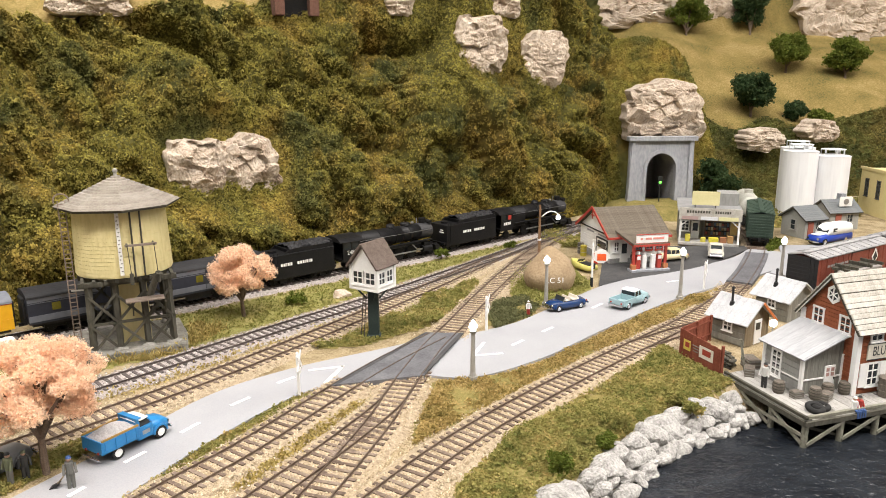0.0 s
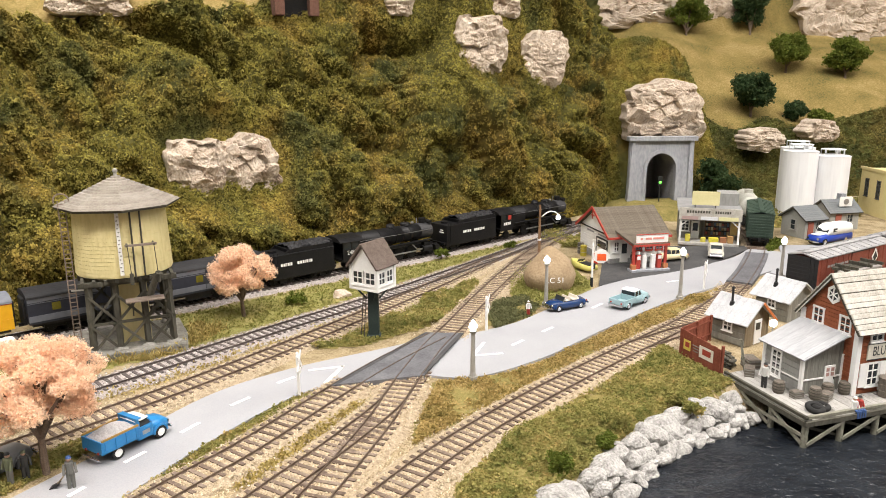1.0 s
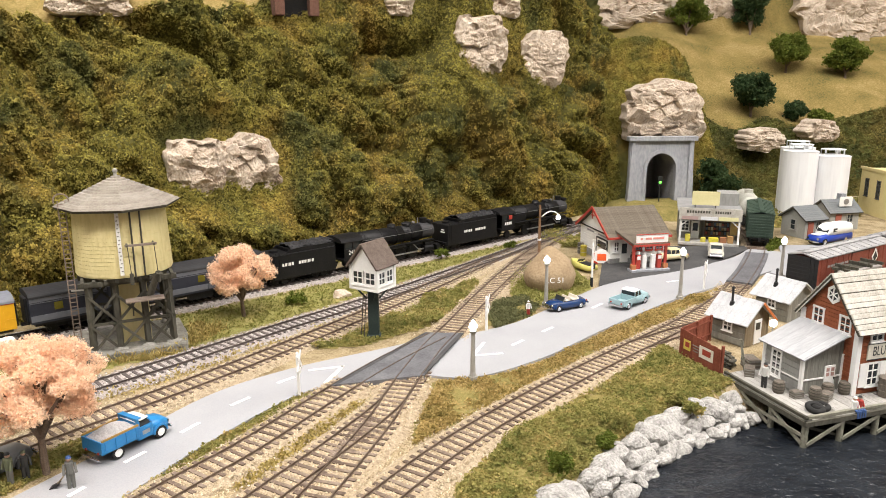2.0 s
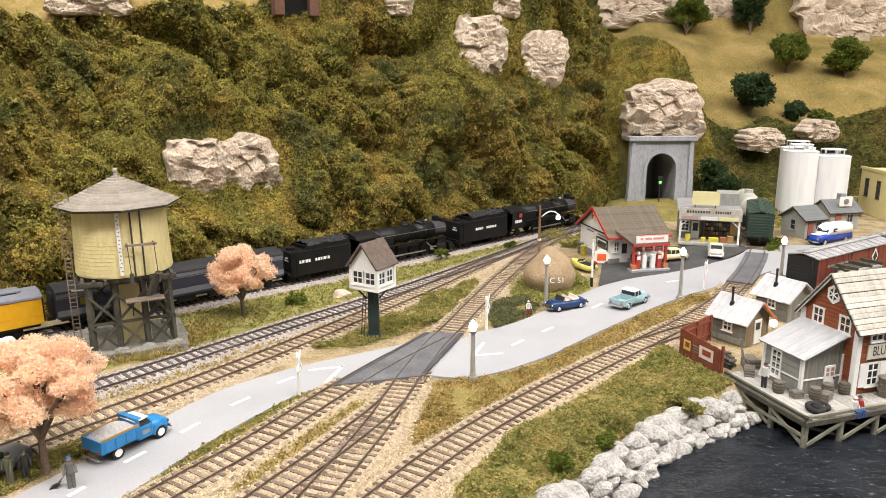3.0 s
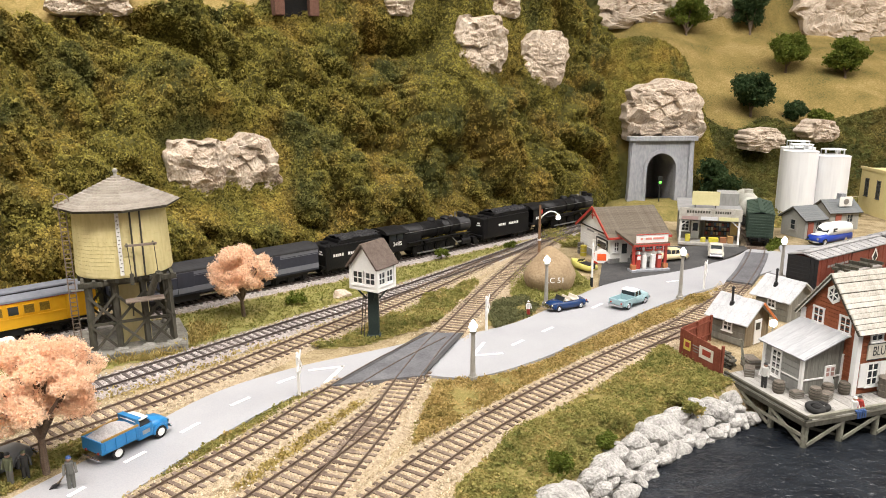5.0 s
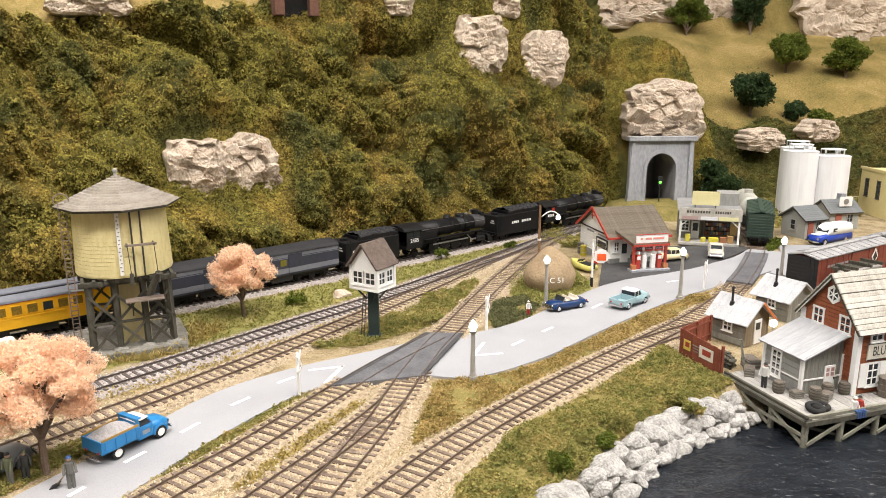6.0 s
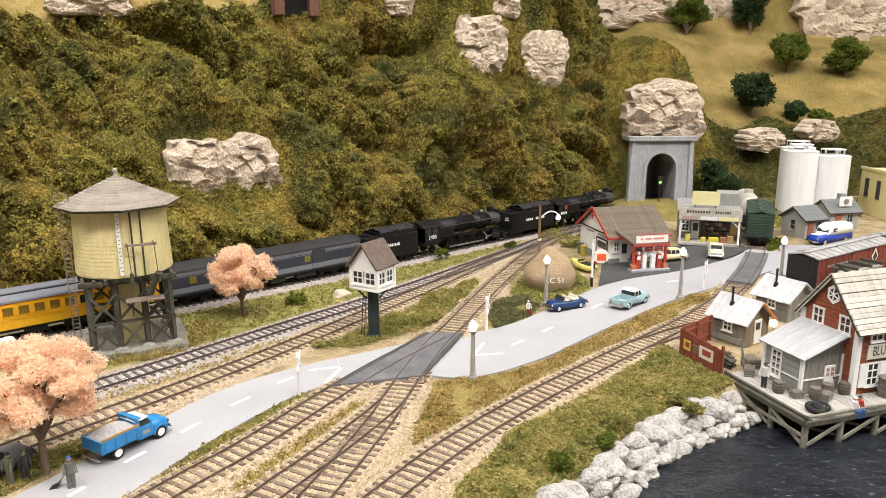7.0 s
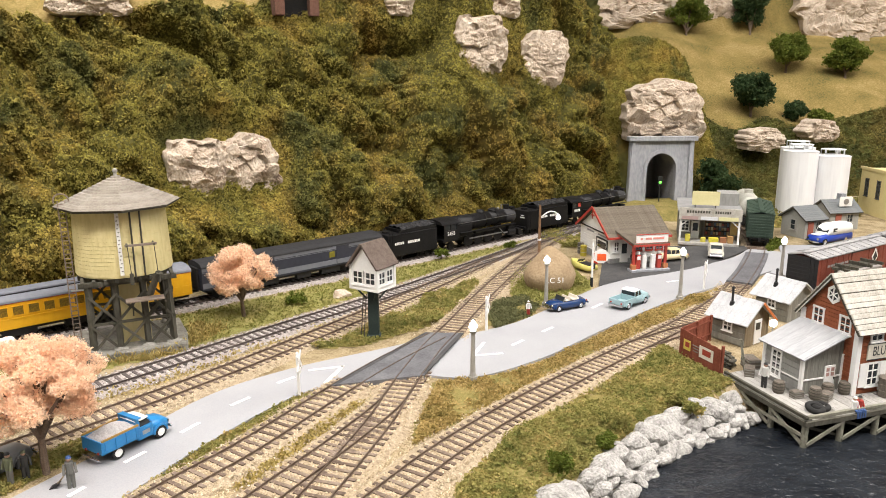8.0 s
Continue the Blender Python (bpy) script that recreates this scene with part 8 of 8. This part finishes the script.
def wharf_goods():
    wood = mat("barrel_oak", [(0.07, 0.06, 0.05), (0.14, 0.12, 0.10), (0.22, 0.19, 0.16)], 0.4, 0.85, bump=0.3)

    def barrel(x, y, h=0.8, label="weathered wooden barrel standing on the wharf"):
        ob = thing("barrel", label, "barrel", wl(x, y), "barrels on the wharf")
        bm = B()
        prof = [(0.0, 0.30), (0.25, 0.36), (0.5, 0.38), (0.75, 0.36), (1.0, 0.30)]
        rings = [[bm.verts.new((r * math.cos(a), r * math.sin(a), h * t)) for a in np.linspace(0, 2 * math.pi, 17)[:-1]] for t, r in prof]
        for a, b in zip(rings, rings[1:]):
            for k in range(16):
                bm.faces.new((a[k], a[(k + 1) % 16], b[(k + 1) % 16], b[k]))
        bm.faces.new(rings[0])
        bm.faces.new(rings[-1])
        part("stave_body", bm, wood, ob)
        for t, r in ((0.15, 0.345), (0.38, 0.385), (0.62, 0.385), (0.85, 0.345)):
            part("hoop", rod(B(), (0, 0, h * t - 0.03), (0, 0, h * t + 0.03), r, None, 16), M_TIMBER, ob)

    for x, y in ((1.3, 3.7), (2.75, 2.2), (3.9, 2.4), (5.15, 2.3), (8.6, 1.2)):
        barrel(x, y)
    for k in range(3):
        solid("basket", rod(rod(B(), (0, 0, 0), (0, 0, 0.38), 0.42, 0.46, 14), (0, 0, 0.38), (0, 0, 0.42), 0.48, None, 14), wood, "stacked round fish basket on the wharf", "basket", wl(7.3, 1.25, k * 0.42), "fish baskets")
    for k, (x, y, s) in enumerate(((1.85, 2.75, 0.7), (3.3, 1.9, 0.8), (1.5, 6.6, 0.9), (2.6, 7.8, 1.2))):
        c = thing("crate", "weathered slatted wooden crate on the wharf", "crate", wl(x, y, -0.1 if y > 7.3 else 0, 25 * k), "crates on the wharf")
        part("box", box(B(), 0, 0, s * 0.32, s, s * 0.7, s * 0.64), wood, c)
        for z in (0.12, 0.34, 0.55):
            part("slat", box(B(), 0, 0, z * s, s * 1.04, s * 0.74, 0.07 * s), M_GREYBRD, c)
    for x, y, rx in ((1.45, 0.85, 0), (2.0, 1.0, 0)):
        t = B()
        bmesh.ops.create_circle(t, segments=10, radius=0.17, matrix=Matrix.Translation((0.42, 0, 0)) @ pose(0, 0, 0, 90))
        bmesh.ops.spin(t, geom=t.edges[:] + t.verts[:], cent=(0, 0, 0), axis=(0, 0, 1), dvec=(0, 0, 0), angle=2 * math.pi, steps=20, use_merge=True)
        solid("tyre", t, M_TYRE, "old black tyre lying on the wharf", "tyre", wl(x, y, 0.22 if x < 1.6 else 0.17, 0) @ pose(0, 0, 0, 12 if x < 1.6 else 0), "tyres on the wharf", smooth=True)
    rope = B()
    for k in range(3):
        rod(rope, (0, 0, 0.07 * k), (0, 0, 0.07 * k + 0.06), 0.4 - 0.05 * k, None, 16)
    solid("rope_coil", rope, M_DECK, "coiled grey rope on the wharf", "rope", wl(2.5, 0.9, 0.0), smooth=False)
    for x, y in ((3.5, 9.0), (3.3, 8.4)):
        j = thing("junk_pile", "heap of grey scrap and sleepers by the fence", "scrap", wl(x - 2.0, y, -0.15), "scrap heaps")
        for k in range(7):
            part("scrap_piece", box(B(), random.uniform(-0.6, 0.6), random.uniform(-0.5, 0.5), 0.1 + 0.09 * k, random.uniform(0.4, 1.1), random.uniform(0.15, 0.4), 0.16, rz=random.uniform(0, 180), bevel=0.03), M_TIMBER, j)
    pl = thing("mooring_post", "leaning grey timber beside the wharf deck", "post", wl(1.6, 7.15, 0), kind="")
    part("timber", beam(B(), (0, 0, 0.0), (-0.35, 0.25, 2.3), 0.16, 0.16), M_PILE, pl)


wharf_goods()


def lumber_stack():
    ob = thing("lumber_stack", "tall stack of grey weathered timbers beside the siding", "lumber", at(36.9, 60.6, -0.15, 30))
    for k in range(15):
        z = 0.14 + 0.26 * k
        if k % 3 == 2:
            for x in (-1.8, 0.0, 1.8):
                part("bearer", box(B(), x + random.uniform(-0.2, 0.2), 0, z, 0.22, 2.0, 0.24), M_TIMBER, ob)
        else:
            for y in (-0.75, -0.25, 0.25, 0.75):
                part("timber", box(B(), random.uniform(-0.25, 0.25), y, z, 4.6 + random.uniform(-0.5, 0.5), 0.40, 0.22, rz=random.uniform(-2, 2)), M_TIMBER if random.random() < 0.5 else M_DECK, ob)


lumber_stack()


def figurine(x, y, z, rz, cols, label, h=1.72, seated=False, m=None):
    """A small painted model figure in one mesh."""
    bm = B()
    mats = [mat("figure_paint", [tuple(v * 0.8 for v in c), c], 0.3, 0.7, bump=0.05) for c in cols]

    def add(fn, idx):
        old = set(bm.faces)
        fn()
        for f in bm.faces:
            if f not in old:
                f.material_index = idx
    k = h / 1.72
    up = -0.38 if seated else 0.0
    for sx in (-0.1, 0.1):
        if seated:
            add(lambda: rod(bm, (sx * k, 0, 0.5 * k), (sx * k, -0.42 * k, 0.48 * k), 0.09 * k, 0.08 * k), 1)
            add(lambda: rod(bm, (sx * k, -0.42 * k, 0.48 * k), (sx * k, -0.45 * k, 0.02 * k), 0.075 * k, 0.06 * k), 1)
        else:
            add(lambda: rod(bm, (sx * k, 0, 0.0), (sx * 0.9 * k, 0, 0.85 * k), 0.085 * k, 0.11 * k), 1)
        add(lambda: beam(bm, (sx * 2.4 * k, 0, (1.35 + up) * k), (sx * 2.8 * k, -0.15 * k, (0.85 + up) * k), 0.1 * k, 0.1 * k), 0)
    add(lambda: rod(bm, (0, 0, (0.82 + up) * k), (0, 0, (1.42 + up) * k), 0.17 * k, 0.2 * k, 10), 0)
    add(lambda: ball(bm, 0, 0, (1.58 + up) * k, 0.125 * k, 2), 2)
    add(lambda: rod(bm, (0, 0, (1.64 + up) * k), (0, 0, (1.74 + up) * k), 0.14 * k, 0.09 * k, 10), 3)
    return solid("figurine", bm, mats, label, "figurine", m if m is not None else at(x, y, z, rz), "painted figurines")


SKIN, GREY, OLIVE, BLUEC, REDC, WHITEC, DARK = (0.45, 0.28, 0.2), (0.16, 0.16, 0.15), (0.15, 0.17, 0.11), (0.05, 0.10, 0.25), (0.40, 0.05, 0.04), (0.7, 0.7, 0.68), (0.05, 0.05, 0.05)
figurine(-18.4, 31.35, 0.0, 30, [GREY, GREY, SKIN, BLUEC], "grey painted model figure standing at the roadside")
sh = thing("shovel", "small shovel with a dark blade on the road", "shovel", at(-19.25, 31.4, 0.02, 10))
part("handle", rod(B(), (0.75, 0, 0.95), (0.1, 0, 0.15), 0.035, None, 6), M_TANWALL, sh)
part("blade", box(B(), 0.0, 0, 0.1, 0.5, 0.42, 0.05, ry=-25, bevel=0.02), M_BLACK, sh)
figurine(-21.75, 31.9, -0.1, -20, [OLIVE, GREY, SKIN, DARK], "olive painted model figure standing on the verge")
figurine(-21.2, 32.3, -0.1, 40, [DARK, DARK, SKIN, OLIVE], "dark painted model figure standing on the verge", 1.6)
figurine(7.3, 57.9, -0.1, 20, [WHITEC, REDC, SKIN, WHITEC], "white and red painted model figure on the grass", 1.35)
figurine(0, 0, 0, 0, [WHITEC, DARK, SKIN, DARK], "white and black painted model figure on the wharf", 1.7, False, wl(0.95, 4.6, 0, -60))
figurine(0, 0, 0, 0, [WHITEC, BLUEC, SKIN, WHITEC], "white and blue painted model figure seated on the wharf", 1.6, True, wl(3.75, 0.22, -0.36, 0))
figurine(0, 0, 0, 0, [REDC, BLUEC, SKIN, DARK], "red painted model figure seated on the wharf", 1.6, True, wl(4.15, 0.24, -0.36, 0))
figurine(20.3, 73.6, 0.05, 30, [DARK, GREY, SKIN, DARK], "dark painted model figure by the pumps", 1.7)

# ---- scrub, grass and loose growth ----


def fill(poly, count):
    p = np.array(poly)
    q = np.random.uniform(p.min(0), p.max(0), (count * 4, 2))
    return q[inside(poly, q)][:count]


def cover(name, poly, count, size, material, label, tall=1.0, leaves=6, upright=0.0, clump=0.0):
    if material in (M_SCRUB, M_OLIVE, M_DRYSCRUB) and count > 1000 or (material is M_GRASS):
        turf_sheet(poly, M_GRASSBED if material is M_GRASS else M_SCRUBBED, "mottled turf mat under " + ("grass" if material is M_GRASS else "undergrowth"))
    q = fill(poly, count)
    z = np.array([ground_z(x, y) for x, y in q])
    if clump:
        n = np.array([noise.noise((x * clump, y * clump, 2)) for x, y in q])
        keep = n + np.random.uniform(-0.35, 0.35, len(q)) > -0.22
        q, z = q[keep], z[keep] + np.maximum(0, n[keep]) * 0.5 * tall
    p = np.column_stack([q, z + 0.04])
    return tufts(name, p, np.tile((0, 0, 1.0), (len(p), 1)), np.random.uniform(0.6, 1.4, len(p)) * size, material, label, "undergrowth", leaves=leaves, upright=upright, face=0.45 if material in (M_SCRUB, M_OLIVE, M_DRYSCRUB) else 0.0)


def turf_sheet(poly, material, label):
    """A thin uneven mat of turf over the ground within an outline."""
    p = np.array(poly)
    lo, hi = p.min(0), p.max(0)
    xs, ys = np.arange(lo[0], hi[0] + 0.5, 0.5), np.arange(lo[1], hi[1] + 0.5, 0.5)
    q = np.array([(x + 0.25 * noise.noise((x, y, 31)), y + 0.25 * noise.noise((x, y, 37))) for y in ys for x in xs])
    ok = inside(poly, q)
    v = [(x, y, ground_z(x, y) + 0.05 + 0.05 * noise.noise((x * 1.7, y * 1.7, 41))) for x, y in q]
    n = len(xs)
    f = []
    for j in range(len(ys) - 1):
        for i in range(n - 1):
            c = (j * n + i, j * n + i + 1, (j + 1) * n + i + 1, (j + 1) * n + i)
            if sum(ok[k] for k in c) >= 2:
                f.append(c)
    tagged(new("turf", raw_mesh("turf", v, f, material, True)), label, "turf", kind="stuff")


def undergrowth():
    a0, a1 = [tuple(on_line(s, -2.6)) for s in (-8, 20, 45, 64)], [(8.0, 84.2), (1.3, 75.8), (-7.6, 64.6), (-15.2, 55.4), (-21.6, 48.3), (-27.5, 44.2)]
    strip_poly = a0 + a1
    cover("grass", strip_poly, 9000, 0.17, M_GRASS, "bright green grass between the tracks", leaves=5, upright=0.6)
    cover("grass", strip_poly, 900, 0.16, M_SCRUB, "olive tufts in the grass between the tracks", leaves=4, clump=0.35)
    cover("grass", [(-30, 43), (-26.5, 46.5), (-20.5, 48.6), (-17.5, 55.0), (-21, 56), (-20, 52.5), (-20.4, 49.8), (-25, 47), (-29, 47)], 1800, 0.3, M_STRAW, "tall dry grass round the water tower", leaves=5, upright=0.9)
    cover("undergrowth", [(-10.0, 50.2), (-6.4, 51.0), (-3.0, 53.8), (-0.4, 56.4), (1.7, 62.0), (3.6, 67.2), (3.2, 70.2), (-1.5, 63.4), (-5.5, 57.0)], 10000, 0.115, M_SCRUB, "olive undergrowth between the tracks", clump=0.45, tall=1.3)
    cover("undergrowth", [(-1.2, 39.3), (-0.4, 44.2), (2.2, 44.5), (5.0, 45.8), (7.6, 48.0), (12.0, 52.6), (17.6, 58.3), (21.6, 62.0), (26.4, 65.3), (26.0, 63.6), (20.6, 57.8), (15, 52.3), (8.6, 46.6), (2.6, 40.2), (-1.8, 35.6)], 20000, 0.115, M_DRYSCRUB, "dry ochre undergrowth between road and track", clump=0.4, tall=0.9)
    cover("undergrowth", [(-0.5, 28.8), (4.5, 29.5), (6.4, 32.1), (9.9, 36.6), (12.7, 39.3), (16.6, 41.8), (19.1, 43.4), (17.6, 48.4), (16.6, 50.0), (12.4, 45.6), (6.8, 39.8), (3.6, 36.2), (1.6, 33.0)], 24000, 0.115, M_SCRUB, "olive undergrowth on the bank above the boulders", clump=0.35, tall=1.1)
    cover("undergrowth", [(4.3, 54.4), (7.4, 57.6), (8.6, 60.6), (7.6, 63.6), (5.2, 63.0), (3.6, 58.6)], 4500, 0.115, M_OLIVE, "grey-olive undergrowth by the road", clump=0.5, tall=0.5)
    cover("grass", [(6.4, 63.6), (9.4, 60.4), (14.2, 65.8), (14.6, 68.6), (13.6, 76), (9.0, 75.5), (6.8, 69)], 2600, 0.17, M_GRASS, "rough grass round the painted boulder", leaves=5, upright=0.5)
    cover("undergrowth", [(-15.7, 29.4), (-14.4, 33.2), (-12.9, 36.2), (-9.6, 41.8), (-6.9, 43.5), (-6.4, 42.8), (-8.8, 40.4), (-11.8, 35.4), (-13.9, 31.7)], 6000, 0.11, M_SCRUB, "green verge between road and track")
    cover("undergrowth", [(-21.6, 31.0), (-19.6, 34.8), (-18.2, 37.4), (-18.9, 38.2), (-21.4, 35.6), (-23.6, 32.4)], 3500, 0.11, M_SCRUB, "green verge beside the road")
    cover("grass", [(-25.5, 37.4), (-21.8, 41.2), (-18.5, 44.4), (-14.4, 49.2), (-10.4, 54.4), (-8.6, 57.6), (-9.2, 57.4), (-14.8, 50.6), (-19.4, 45.6), (-25, 39.6)], 1700, 0.15, M_STRAW, "dry grass between two tracks", leaves=5, upright=0.4)
    cover("undergrowth", [(-9.5, 31), (-8.2, 33.6), (-7.0, 36.6), (-5.2, 40.2), (-4.5, 41.8), (-5.2, 41.6), (-7.2, 38.4), (-9.8, 33.4), (-10.6, 31.4)], 800, 0.12, M_STRAW, "thin dry growth between two tracks")
    cover("undergrowth", [(38.2, 80.6), (40.4, 83.0), (42.8, 87.0), (41.6, 88.0), (39.6, 84.6)], 700, 0.2, M_LEAF, "green undergrowth beside the boxcar")
    cover("undergrowth", [(39.5, 96.0), (47.0, 95.0), (51.0, 100.0), (62.0, 103.0), (64.0, 110.0), (80.0, 112.0), (80.0, 120.0), (40.0, 120.0), (40.0, 108.0)], 9000, 0.22, M_SCRUB, "olive scrub round the silos", clump=0.3, tall=1.6)
    cover("undergrowth", [(15.0, 84.0), (19.5, 84.6), (28.0, 87.0), (28.0, 99.0), (14.0, 99.0), (12.5, 88.0)], 5000, 0.17, M_SCRUB, "olive scrub behind the filling station", clump=0.3)
    st = rock_mesh(B(), 0, 0, 0, 0.9, 0.6, 0.5, 3, 0, 4)
    solid("boulder", st, M_CLIFF, "pale yellowish stone on the grass strip", "boulder", at(-9.6, 63.9, 0.1, 30))
    gravel = fill([(-14, 29), (-5, 44.5), (-1, 41), (-1, 33), (3, 31), (-2, 27)], 16000)
    scatter("loose_gravel", np.column_stack([gravel, [ground_z(x, y) + 0.02 for x, y in gravel]]), 0.06, M_STONE, None, "loose tan gravel between the tracks", "gravel")


undergrowth()

# ---- what moves ----


def motions():
    for ob, s0 in TRAIN:
        rows = []
        for t, d in TRAVEL:
            p = on_line(s0 + d)
            rows.append((t, at(p[0], p[1], 0.26, HEADING)))
        walk(ob, rows)
    times = [0.0, 1.7] + [1.75 + 0.125 * k for k in range(1, 50)] + [8.0]
    for ob, x, y, z, r in WHEELS:
        walk(ob, [(t, at(x, y, z, 0, 0, math.degrees(travelled(t) / r))) for t in times])
    for ob, x, y, z, crank, r in RODS:
        rows = []
        for t in times:
            a = travelled(t) / r
            rows.append((t, at(x + crank * math.cos(a), y, z - crank * math.sin(a))))
        walk(ob, rows)


motions()
